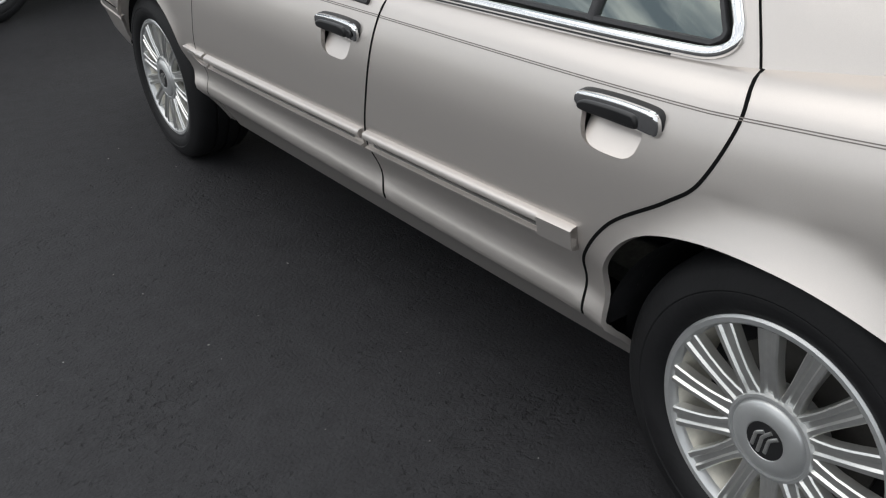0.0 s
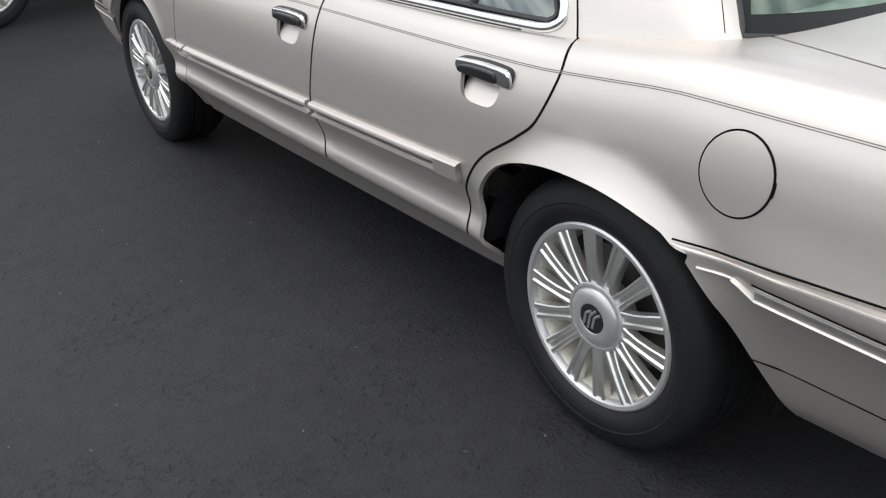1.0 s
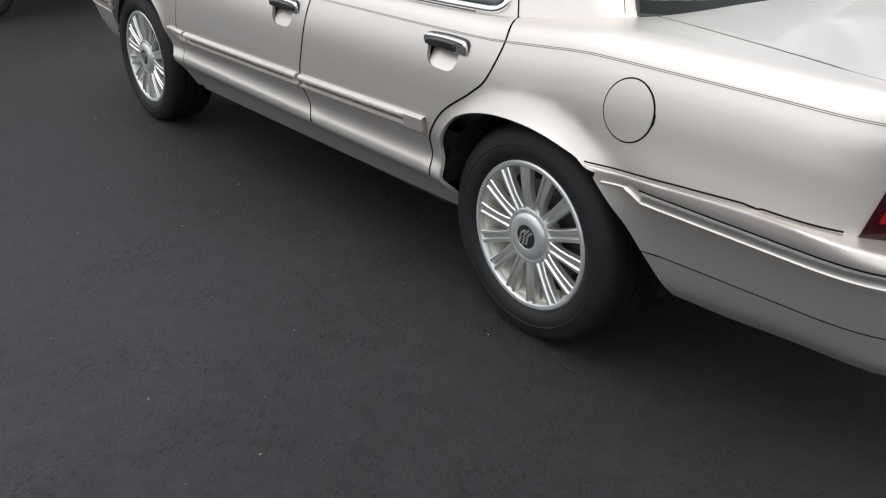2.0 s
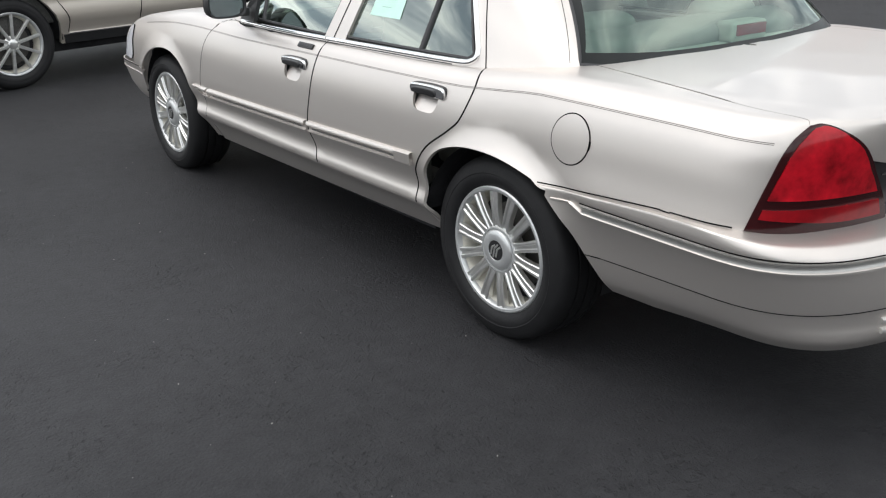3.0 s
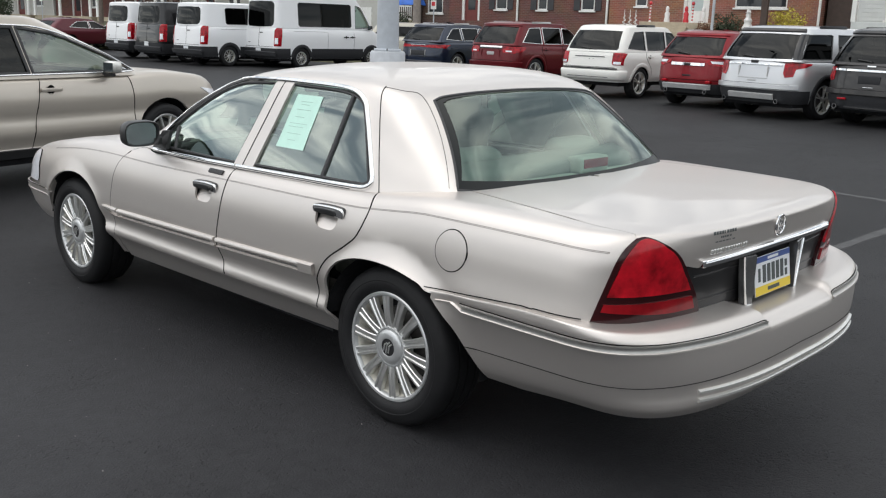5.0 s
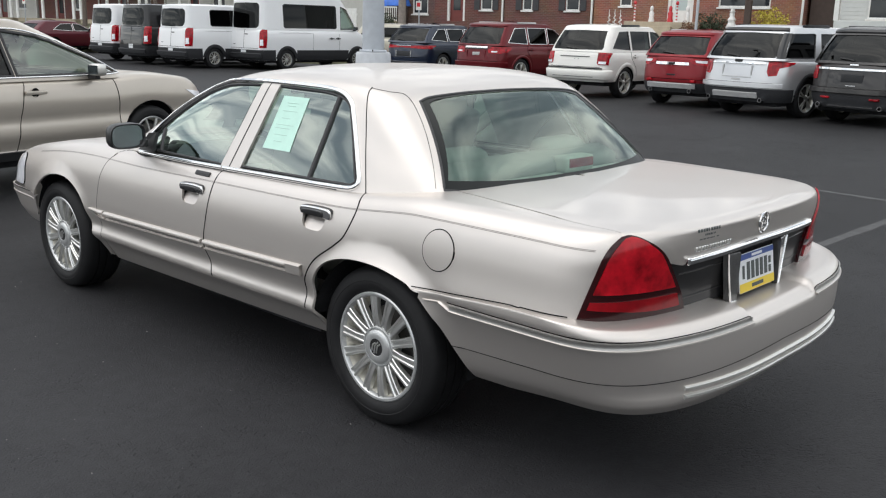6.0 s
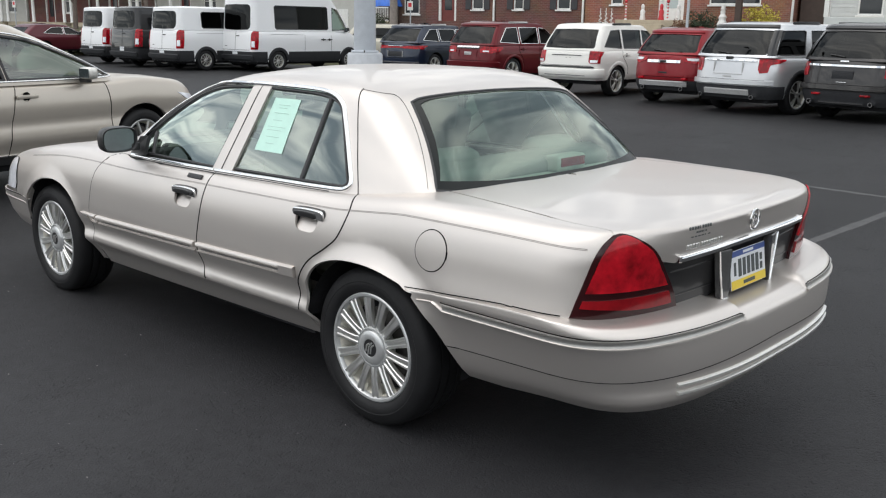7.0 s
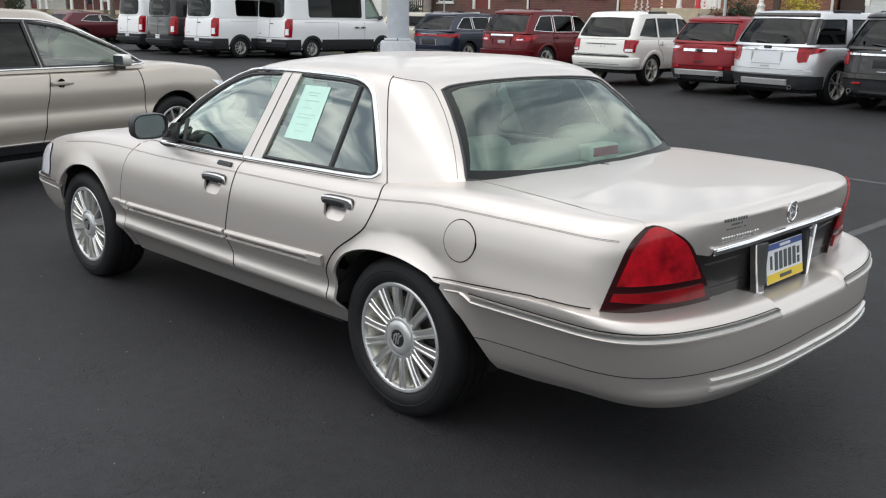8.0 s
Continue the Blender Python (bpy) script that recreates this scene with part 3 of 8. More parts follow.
def sedan():
    car = thing("sedan", "silver-beige four-door sedan with chrome trim parked on dark asphalt", "car")
    b = BODY
    lamp_out = b.side([(-1.080, 0.990), (-1.060, 0.945), (-1.040, 0.87), (-1.018, 0.78), (-1.002, 0.709)], 6, u=(2, 2.7), s=(4, 9))
    tip = b.at(lamp_out[0][:1], lamp_out[0][1:])[0]
    lamp_in = b.rear([(tip[0], tip[2]), (tip[0] + 0.03, tip[2] + 0.004), (tip[0] + 0.07, tip[2] - 0.012), (-0.655, 0.93), (-0.575, 0.835), (-0.52, 0.755), (-0.49, 0.685)], 6, s=(3.5, 9.2))
    lamp_low = b.rear([(-0.49, 0.685), (-0.62, 0.684), (-0.74, 0.69), (-0.83, 0.70)], 6, s=(3.5, 9.5))
    # lid seam from the rear window's corner to the tail lamp, seen from above
    lid_seam = b.find(flow([(-0.715, -0.26), (-0.765, -0.60), (-0.80, -0.90), (tip[0] + 0.012, tip[1] + 0.012)], 8), (0, 1), u=(1.5, 3), s=(8, 13))
    top_b = lambda y0, y1: b.find([(y, float(top_z(y)) - 0.012) for y in np.linspace(y0, y1, 12)], (1, 2), u=(0.3, 2.8), s=(8, 10.5))
    foot = lambda y0, y1, z=0.432: b.side([(y, z) for y in np.linspace(y0, y1, 12)], 1)
    for mirror in (False, True):
        # doors
        for name, fore, aft, label in (("front_door", SEAM_F, SEAM_B, ""), ("rear_door", SEAM_B, SEAM_R, "")):
            f, a = b.side(shift(fore, -FRONT_GAP if fore is SEAM_F else -GAP), 6), b.side(shift(aft, GAP), 6)
            loop = np.vstack([f, foot(fore[-1][0] - GAP, aft[-1][0] + GAP)[1:-1], a[::-1], top_b(aft[0][0] + GAP, fore[0][0] - GAP)[1:-1]])
            hy, hz = (1.312, 0.852) if name == "front_door" else (0.347, 0.878)
            cup = b.side(cup_outline(hy, hz), 4)[:-1]
            door = skin(name, cut(b, loop, [cup], step=0.032), SILVER, car, label, mirror)
            door_fittings(door, cup, hy, hz, name == "front_door", mirror)
        # dark seals in the door gaps
        for curve in (SEAM_F, SEAM_B, SEAM_R):
            p, m = along(b, b.side(curve, 10, s=(0, 9.6)))
            keep = p[:, 2] > 0.431
            p, m = p[keep], m[keep]
            bead("door_seal", p, m, 0.0014 if curve is SEAM_F else 0.0036, 0.0007, SHADOW_GAP, car, "", mirror, profile=((-1, -1), (-1, 1), (1, 1), (1, -1)))
        # front fender
        f = b.side(shift(SEAM_F, FRONT_GAP), 6)
        hood_cut = b.find(flow([(-0.74, 2.10), (-0.74, 2.6), (-0.72, 3.1), (-0.66, 3.5)], 6), (0, 1), u=(0.1, 2), s=(8, 13))
        head = b.side([(3.55, 0.765), (3.45, 0.79), (3.40, 0.775), (3.395, 0.70), (3.40, 0.62), (3.42, 0.59)], 5, u=(0.05, 1.6))
        arch = b.side(ARCH_F, 6)
        low = b.side([(3.42, 0.58), (3.40, 0.56), (3.26, 0.548), (3.21, 0.545)], 4, u=(0.05, 1.6))
        near = [p for p in arch if b.at(p[:1], p[1:])[0][1] < 3.19]
        loop = np.vstack([f[::-1], hood_cut, head, low[:-1], near, foot(2.36, SEAM_F[-1][0] + GAP, 0.31)[1:-1]])
        skin("front_fender", cut(b, loop, step=0.018), SILVER, car, "", mirror)
        # headlamp at the corner
        loop = np.vstack([head, b.side([(3.45, 0.587), (3.60, 0.588), (3.72, 0.59)], 3, u=(0.05, 1.2)), b.side([(3.74, 0.66), (3.70, 0.74), (3.56, 0.765)], 3, u=(0.05, 1.2))])
        skin("headlamp", cut(b, loop, off=0.006, step=0.03), CLEAR_LENS, car, "clear plastic headlamp lens", mirror)
        p, m = along(b, head)
        bead("lamp_seal", p, m, 0.0016, 0.0068, SHADOW_GAP, car, "", mirror)
        p, m = along(BUMPER, BUMPER.side([(3.24, 0.556), (3.45, 0.558), (3.70, 0.56)], 8, u=(0.02, 1.8)))
        bead("front_bumper_joint", p, m, 0.0018, 0.0015, SHADOW_GAP, car, "", mirror)
        p, m = along(BUMPER, BUMPER.side([(3.26, 0.515), (3.45, 0.517), (3.70, 0.52)], 8, u=(0.02, 1.8)))
        bead("front_bumper_trim", p, m, 0.006, 0.006, SILVER, car, "", mirror)
        # quarter panel
        a = b.side(shift(SEAM_R, -GAP), 6)
        arch = b.side(ARCH_R, 6)
        front_arch = np.array([p for p in arch if b.at(p[:1], p[1:])[0][1] > -0.268])
        waist = b.side([(-0.97, 0.692), (-0.75, 0.692), (-0.50, 0.674), (-0.38, 0.664), (-0.305, 0.668), (-0.275, 0.677)], 4)
        loop = np.vstack([a[::-1], [[p[0], 10.4] for p in a[:1]], lid_seam, lamp_out, waist, front_arch[::-1]])
        skin("quarter_panel", cut(b, loop, step=0.018), SILVER, car, "", mirror)
        # rocker
        loop = np.vstack([foot(2.287, 0.415, 0.4285), b.side([(0.41, 0.425), (0.328, 0.322)], 3)[1:], b.side([(y, float(foot_z(y)) + 0.004) for y in np.linspace(0.335, 2.287, 14)], 1)])
        skin("rocker_panel", cut(b, loop, step=0.03, off=-0.001), SILVER, car, "", mirror)
        # tail lamp
        loop = np.vstack([lamp_out[::-1], lamp_in, lamp_low])
        lamp = skin("tail_lamp", cut(b, loop, off=0.004, step=0.02, depth=0.03), DARK_LENS, car, "red tail lamp with a dark band", mirror)
        tail_lenses(lamp, loop, mirror)
    # lid and hood
    strip = b.rear([(-0.545, 0.868), (-0.3, 0.872), (0, 0.874)], 6, s=(4, 9))
    edge = np.array([p for p in lamp_in if b.at(p[:1], p[1:])[0][2] > 0.872])
    front = b.find(flow([(-0.69, -0.262), (-0.60, -0.285), (-0.35, -0.32), (-0.02, -0.335)], 6), (0, 1), u=(1.5, 3), s=(9.5, 13))
    seam = lid_seam + (lid_seam[:, 1:] * [[0, 0]] + [[0, 0.045]])
    loop = np.vstack([seam, edge[edge[:, 1] < seam[-1][1]], strip, [[3, float(strip[-1][1]) + 0.01]], [[3, 12.9]], front[::-1]])
    skin("trunk_lid", double(cut(b, loop, step=0.03)), SILVER, car)
    hood = b.find(flow([(-0.735, 2.12), (-0.735, 2.6), (-0.715, 3.1), (-0.655, 3.5), (-0.55, 3.62), (-0.30, 3.72)], 6), (0, 1), u=(0, 2), s=(7, 13))
    loop = np.vstack([hood, [[0, float(hood[-1][1])]], [[0, 12.5]], b.find(flow([(-0.05, 2.32), (-0.4, 2.25), (-0.7, 2.13)], 5), (0, 1), u=(0, 1.5), s=(10, 13))])
    skin("hood", double(cut(b, loop)), SILVER, car)
    loop = np.array([[u, 3.2] for u in np.linspace(0, 0.42, 8)] + [[u, 9.4] for u in np.linspace(0.42, 0, 8)])
    grille = skin("grille", double(cut(b, loop, off=-0.012)), BLACK, car, "dark front grille with bright bars")
    for k in range(7):
        p, m = along(b, [[u, 4.2 + 0.7 * k] for u in np.linspace(0.001, 0.30, 16)], -0.006)
        p, m = np.vstack([p[::-1], p[1:] * [-1, 1, 1]]), np.vstack([m[::-1], m[1:] * [-1, 1, 1]])
        bead("grille_bar", p, m, 0.006, 0.008, CHROME, grille)
    return car


def cup_outline(y, z):
    c = [(0.085, -0.015), (0.080, -0.055), (0.055, -0.075), (0.0, -0.079), (-0.035, -0.075), (-0.056, -0.055), (-0.06, -0.015), (0.01, -0.005), (0.085, -0.015)]
    return [(y + a, z + d) for a, d in c]


def door_fittings(door, cup, hy, hz, front, mirror):
    b = BODY
    # the scoop behind the handle: deepest under the handle, rising outwards to its lower lip
    v, nn, f = cut(b, cup, step=0.012, depth=0)
    v = np.array(v)
    low, high = v[:, 2].min(), v[:, 2].max()
    deep = 0.034 * ((v[:, 2] - low) / (high - low)) ** 0.8
    bm = bmesh.new()
    vs = [bm.verts.new((x if not mirror else -x, y, z)) for x, y, z in v + np.array(nn) * -deep[:, None]]
    for g in f:
        bm.faces.new([vs[i] for i in (g if not mirror else g[::-1])])
    part("handle_scoop", bm, SILVER, door, "", 80)
    # handle: chrome bezel round a dark grip
    x = float(b.at(*[v.reshape(1) for v in b.side([(hy, hz), (hy, hz)], 1)[0]])[0][0])

    def plate(outline, front_x, back_x, mat, name, label, bevel):
        bm = bmesh.new()
        pts = flow(outline, 5)[:-1]
        lo = [bm.verts.new((back_x, hy + p[0], hz + p[1])) for p in pts]
        hi = [bm.verts.new((front_x + 0.10 * abs(p[1] - 0.02), hy + p[0] * 0.985, hz + p[1] * 0.95)) for p in pts]
        bm.faces.new(lo)
        top = bm.faces.new(hi[::-1])
        for i in range(len(pts)):
            j = (i + 1) % len(pts)
            bm.faces.new((lo[i], hi[i], hi[j], lo[j]))
        bmesh.ops.recalc_face_normals(bm, faces=bm.faces[:])
        if bevel:
            bmesh.ops.bevel(bm, geom=[e for e in bm.edges if top in e.link_faces], offset=bevel, segments=3, profile=0.6, affect="EDGES")
        if mirror:
            bmesh.ops.scale(bm, vec=(-1, 1, 1), verts=bm.verts[:])
            bmesh.ops.reverse_faces(bm, faces=bm.faces[:])
        return part(name, bm, mat, door, label, 40)

    ring = [(0.102, -0.002), (0.096, 0.014), (0.075, 0.022), (0.0, 0.026), (-0.07, 0.025), (-0.096, 0.020), (-0.104, 0.005), (-0.101, -0.018), (-0.08, -0.022), (0.0, -0.014), (0.085, -0.013), (0.102, -0.002)]
    plate([(a * 1.025, c * 1.07) for a, c in ring], x - 0.006, x + 0.02, BLACK, "handle_gasket", "", 0.002)
    plate(ring, x - 0.018, x + 0.01, CHROME, "handle_bezel", "chrome handle bezel", 0.007)
    grip = [(0.088, -0.008), (0.083, 0.002), (0.06, 0.009), (0.0, 0.012), (-0.045, 0.011), (-0.056, 0.005), (-0.059, -0.010), (-0.05, -0.016), (0.0, -0.015), (0.075, -0.014), (0.088, -0.008)]
    plate(grip, x - 0.024, x + 0.0, BLACK, "handle_grip", "black door handle grip", 0.005)
    if front:
        bm = lathe([(0.0, 0.0), (0.0, 0.009), (0.004, 0.011)], 20)
        part("lock", bm, BLACK, door, "", 30, pose((x - 0.0225) * (1 if not mirror else -1), hy - 0.083, hz - 0.002, 0, 0, 0 if not mirror else 180))
        if not mirror:
            c = CABIN
            p, m = along(b, b.side([(1.325, 0.926), (1.200, 0.928)], 12))
            m = np.repeat(m[6:7], len(m), 0)
            ex = Vector(m[6])
            ey = (Vector((0, 1, 0)) - ex * ex.y).normalized()
            at = Matrix.Translation(Vector(p[6])) @ Matrix((ex, ey, ex.cross(ey))).transposed().to_4x4()
            pad = part("keypad", boxes((-0.01, -0.062, -0.0125, 0.008, 0.062, 0.0125), bevel=0.005), BLACK, door, "black entry keypad", 40, at)
            for k in range(5):
                part("key", boxes((0.007, -0.048 + k * 0.02, -0.006, 0.0095, -0.032 + k * 0.02, 0.006), bevel=0.001), TRIM_BLACK, pad)
    # side moulding, in pieces that end at the door gaps
    ends = (2.195, 1.205) if front else (1.183, 0.418)
    moulding(door, ends, mirror, tip="rear" if not front else "")


MOULD = ((-1, -1), (-0.97, 0.45), (-0.80, 0.85), (-0.66, 0.85), (-0.56, 0.22), (0.02, 0.22), (0.10, 0.62), (0.36, 1.0), (0.80, 0.92), (0.95, 0.6), (1, -1))
mould_z = knots((0.40, 0.608), (1.14, 0.591), (2.21, 0.574), (2.40, 0.572))


def moulding(parent, ends, mirror, tip=""):
    y = np.linspace(ends[0], ends[1], 24)
    us = BODY.side(list(zip(y, mould_z(y))), 1)
    p, m = along(BODY, us)
    m = m / np.linalg.norm(m, axis=1, keepdims=True)
    strip = bead("side_moulding", p, m, 0.026, 0.017, SILVER, parent, "", mirror, profile=MOULD)
    k = slice(1, 23) if tip != "rear" else slice(1, 21)
    drop = np.cross(m, np.gradient(p, axis=0))
    drop /= np.linalg.norm(drop, axis=1, keepdims=True)
    drop *= np.where(drop[:, 2:] > 0, -1, 1)
    # added grey strip stands in for the shade on the channel's face
    bead("channel_shade_strip", (p + drop * 0.0068)[k], m[k], 0.0052, 0.0078, CHANNEL_SHADE, parent, "grey strip added for the shaded face of the moulding's channel", mirror)
    if tip == "rear":
        k = slice(20, 24)
        bead("moulding_end", p[k], m[k], 0.0262, 0.0185, SILVER, parent, "thick end of the side moulding", mirror, profile=((-1, -1), (-0.95, 0.6), (-0.8, 0.95), (0.8, 1.0), (0.95, 0.6), (1, -1)))
    return strip


def moulding_tip(car, mirror):
    """The short piece on the front fender, cut off slantwise to a point at its upper front."""
    y = np.linspace(2.375, 2.212, 14)
    k = np.linspace(1, 0, 14)
    half = 0.026 * np.clip(1.25 - 1.2 * k, 0.03, 1.0)
    p, m = along(BODY, BODY.side(list(zip(y, mould_z(y) + 0.026 - half)), 1))
    tip = bead("fender_moulding", p, m, half, 0.016, SILVER, car, "pointed end of the side moulding", mirror, profile=MOULD)
    p, m = along(BODY, BODY.side(list(zip(y[3:], mould_z(y[3:]) + 0.012)), 1))
    bead("moulding_edge", p, m, 0.0022, 0.017, BRIGHT, tip, "", mirror)


def pinstripes(car, mirror):
    for d in (0.0, 0.075):
        s0 = BODY.side([(0.114, 0.921), (0.11, 0.921)], 1)[0][1] + d
        y0, y1 = BODY.side([(3.0, 0.80), (-0.965, 0.94)], 1)
        us = [[u, s0] for u in np.linspace(1.02, float(BODY.side([(-1.03, 0.945), (-1.03, 0.945)], 1)[0][0]), 70)]
        p, m = along(BODY, us)
        bead("pinstripe", p, m, 0.0010, 0.0006, STRIPE, car, "", mirror, sink=0.001, profile=((-1, -1), (-1, 1), (1, 1), (1, -1)))


def tail_lenses(lamp, loop, mirror):
    b = BODY
    mid = (loop.min(0) + loop.max(0)) / 2
    inner = mid + (loop - mid) * [0.83, 0.86]
    q = b.at(inner[:, 0], inner[:, 1])

    def band(z0, z1):
        """The part of the inset outline between two heights."""
        out, n = [], len(inner)
        for i in range(n):
            j = (i + 1) % n
            zi, zj = q[i][2], q[j][2]
            if z0 <= zi <= z1:
                out.append(inner[i])
            for z in ((z0, z1) if zj > zi else (z1, z0)):
                if (zi - z) * (zj - z) < 0:
                    out.append(inner[i] + (inner[j] - inner[i]) * (z - zi) / (zj - zi))
        return np.array(out)
    skin("brake_lens", cut(b, band(0.795, 1.2), off=0.011, step=0.02, depth=0.008), RED_LENS, lamp, "bright red ribbed lens", mirror)
    skin("reflector_lens", cut(b, band(0.722, 0.770), off=0.011, step=0.02, depth=0.008), DIM_LENS, lamp, "dim red lower lens", mirror)


def rear_panel(car):
    """The dark strip between the lamps, with the plate's recess, the chrome bar, badges and the plate."""
    b = BODY
    inner = b.rear([(-0.63, 0.868), (-0.575, 0.80), (-0.52, 0.72), (-0.505, 0.685)], 4, s=(3, 9))
    low = b.rear([(-0.52, 0.685), (-0.25, 0.688), (-0.02, 0.688)], 4, s=(3, 9))
    topl = b.rear([(-0.02, 0.868), (-0.30, 0.868), (-0.65, 0.868)], 4, s=(3, 9))
    loop = np.vstack([inner, low, [[3, float(low[-1][1])]], [[3, float(topl[0][1])]], topl])
    skin("tail_panel", double(cut(b, loop, off=-0.012, depth=0.02)), SMOKE, car, "dark ribbed reflector panel between the lamps")
    for z in (0.735, 0.83):
        p, m = along(b, b.rear([(-0.50 - 0.35 * (z - 0.72), z), (-0.35, z), (-0.225, z)], 5, s=(3, 9)), -0.012)
        for mirror in (False, True):
            bead("panel_rib", p, m, 0.004, 0.003, SMOKE, car, "", mirror)
    # chrome bar
    us = b.rear([(-0.525, 0.882), (-0.4, 0.884), (-0.2, 0.886), (-0.001, 0.887)], 8, s=(4, 9))
    p, m = along(b, us)
    p, m = np.vstack([p, p[::-1][1:] * [-1, 1, 1]]), np.vstack([m, m[::-1][1:] * [-1, 1, 1]])
    bead("chrome_bar", p, m, 0.0145, 0.019, CHROME, car, "chrome bar above the number plate")
    for s in (-1, 1):
        end = Vector(p[0]) if s < 0 else Vector(p[-1])
        part("bar_end", boxes((-0.011, -0.016, -0.014, 0.011, 0.004, 0.014), bevel=0.006, segments=3), CHROME, car, "", 60, Matrix.Translation(end))
    back = float(b.at([3.0], [us[-1][1]])[0][1])
    # plate recess with two fins
    part("plate_recess", boxes((-0.20, back + 0.02, 0.675, 0.20, back + 0.026, 0.872)), SMOKE, car)
    for s in (-1, 1):
        bm = bmesh.new()
        x0, x1 = s * 0.175, s * 0.255
        pts = [(x0, 0.868), (x1, 0.868), (s * 0.238, 0.78), (s * 0.215, 0.672), (s * 0.178, 0.672)]
        lo = [bm.verts.new((x, back + 0.02, z)) for x, z in pts]
        hi = [bm.verts.new((x, back - (0.02 if i in (0, 4) else 0.008), z)) for i, (x, z) in enumerate(pts)]
        bm.faces.new(lo), bm.faces.new(hi[::-1])
        for i in range(5):
            bm.faces.new((lo[i], lo[(i + 1) % 5], hi[(i + 1) % 5], hi[i]))
        bmesh.ops.recalc_face_normals(bm, faces=bm.faces[:])
        bmesh.ops.bevel(bm, geom=bm.edges[:], offset=0.004, segments=2, affect="EDGES")
        fin = part("reverse_lamp", bm, SMOKE_CLEAR, car, "smoked reversing lamp beside the plate", 40)
        e = np.array([(x1, back - 0.008, 0.868), (s * 0.238, back - 0.008, 0.78), (s * 0.215, back - 0.010, 0.676)])
        bead("chrome_edge", flow(e, 6), [(0, -1, 0)] * 13, 0.0032, 0.004, CHROME, fin)
        e = np.array([(s * 0.215, back - 0.010, 0.674), (s * 0.178, back - 0.014, 0.674)])
        bead("chrome_foot", flow(e, 4), [(0, -1, 0)] * 5, 0.004, 0.005, CHROME, fin)
    plate = part("number_plate", boxes((-0.152, -0.003, -0.076, 0.152, 0.0, 0.076), bevel=0.001), PLATE, car, "white, blue and yellow number plate", at=pose(0, back - 0.004, 0.768, -8))
    part("plate_band", boxes((-0.150, -0.0045, 0.052, 0.150, -0.003, 0.074)), PLATE_BLUE, plate)
    part("plate_foot", boxes((-0.150, -0.0045, -0.074, 0.150, -0.003, -0.040)), PLATE_YELLOW, plate)
    for x in (-0.075, -0.037, 0.001, 0.039, 0.077):
        part("plate_mark", boxes((x - 0.013, -0.005, -0.030, x + 0.013, -0.003, 0.040), bevel=0.0008), INK, plate)
    for z in (0.006, -0.03):
        part("plate_mark", boxes((0.104, -0.005, z, 0.124, -0.003, z + 0.028), bevel=0.0008), INK, plate)
    part("plate_mark", boxes((-0.125, -0.005, -0.022, -0.108, -0.003, 0.03), bevel=0.0008), INK, plate)
    part("plate_mark", boxes((-0.05, -0.0055, -0.064, 0.05, -0.004, -0.050), bevel=0.0005), INK, plate)
    part("plate_mark", boxes((-0.045, -0.0055, 0.058, 0.045, -0.004, 0.068), bevel=0.0005), PLATE, plate)
    # badge: chrome ring with three bars
    p, m = along(b, b.rear([(-0.001, 0.958), (-0.001, 0.958)], 1, s=(5, 10)))
    q = Vector(m[0]).to_track_quat("-Y", "Z").to_matrix().to_4x4()
    at = Matrix.Translation(Vector(p[0]) + Vector(m[0]) * 0.002) @ q
    bm = lathe([(0.0, 0.041), (0.004, 0.043), (0.008, 0.041), (0.008, 0.036), (0.004, 0.034), (0.0, 0.034)], 40)
    bmesh.ops.rotate(bm, cent=(0, 0, 0), matrix=Matrix.Rotation(radians(-90), 3, "Z"), verts=bm.verts[:])
    badge = part("badge", bm, CHROME, car, "round chrome badge on the lid", 40, at)
    for k in (-0.014, 0.0, 0.014):
        pts = [(k - 0.008, -0.004, 0.024 - abs(k) * 0.4), (k - 0.001, -0.005, 0.004), (k + 0.010, -0.004, -0.006), (k + 0.010, -0.004, -0.026 + abs(k) * 0.4)]
        bead("badge_bar", flow(pts, 4), [(0, -1, 0)] * 13, 0.004, 0.003, CHROME, badge)
    # bars for the model's lettering and the dealer's sticker
    for x0, x1, z, h, mat, name, lab in ((-0.49, -0.245, 0.918, 0.010, BRIGHT, "model_lettering", "chrome lettering bar"), (-0.485, -0.34, 0.985, 0.006, INK, "dealer_sticker", "small dark sticker lines"),
                                         (-0.44, -0.37, 0.968, 0.004, INK, "dealer_sticker", "small dark sticker lines"), (-0.47, -0.34, 0.953, 0.0025, INK, "dealer_sticker", "small dark sticker lines")):
        n = 14 if mat is BRIGHT else (9 if h > 0.005 else 6)
        for i in range(n):
            a0 = x0 + (x1 - x0) * i / n
            a1 = a0 + (x1 - x0) / n * (0.72 if i not in (4, 11) else 0.35)
            p, m = along(b, b.rear([(a0, z), ((a0 + a1) / 2, z), (a1, z)], 1, s=(5, 12)))
            bead(name, p, m, h, 0.003 if mat is BRIGHT else 0.0006, mat, car, lab if i == 0 else "", sink=0.001)


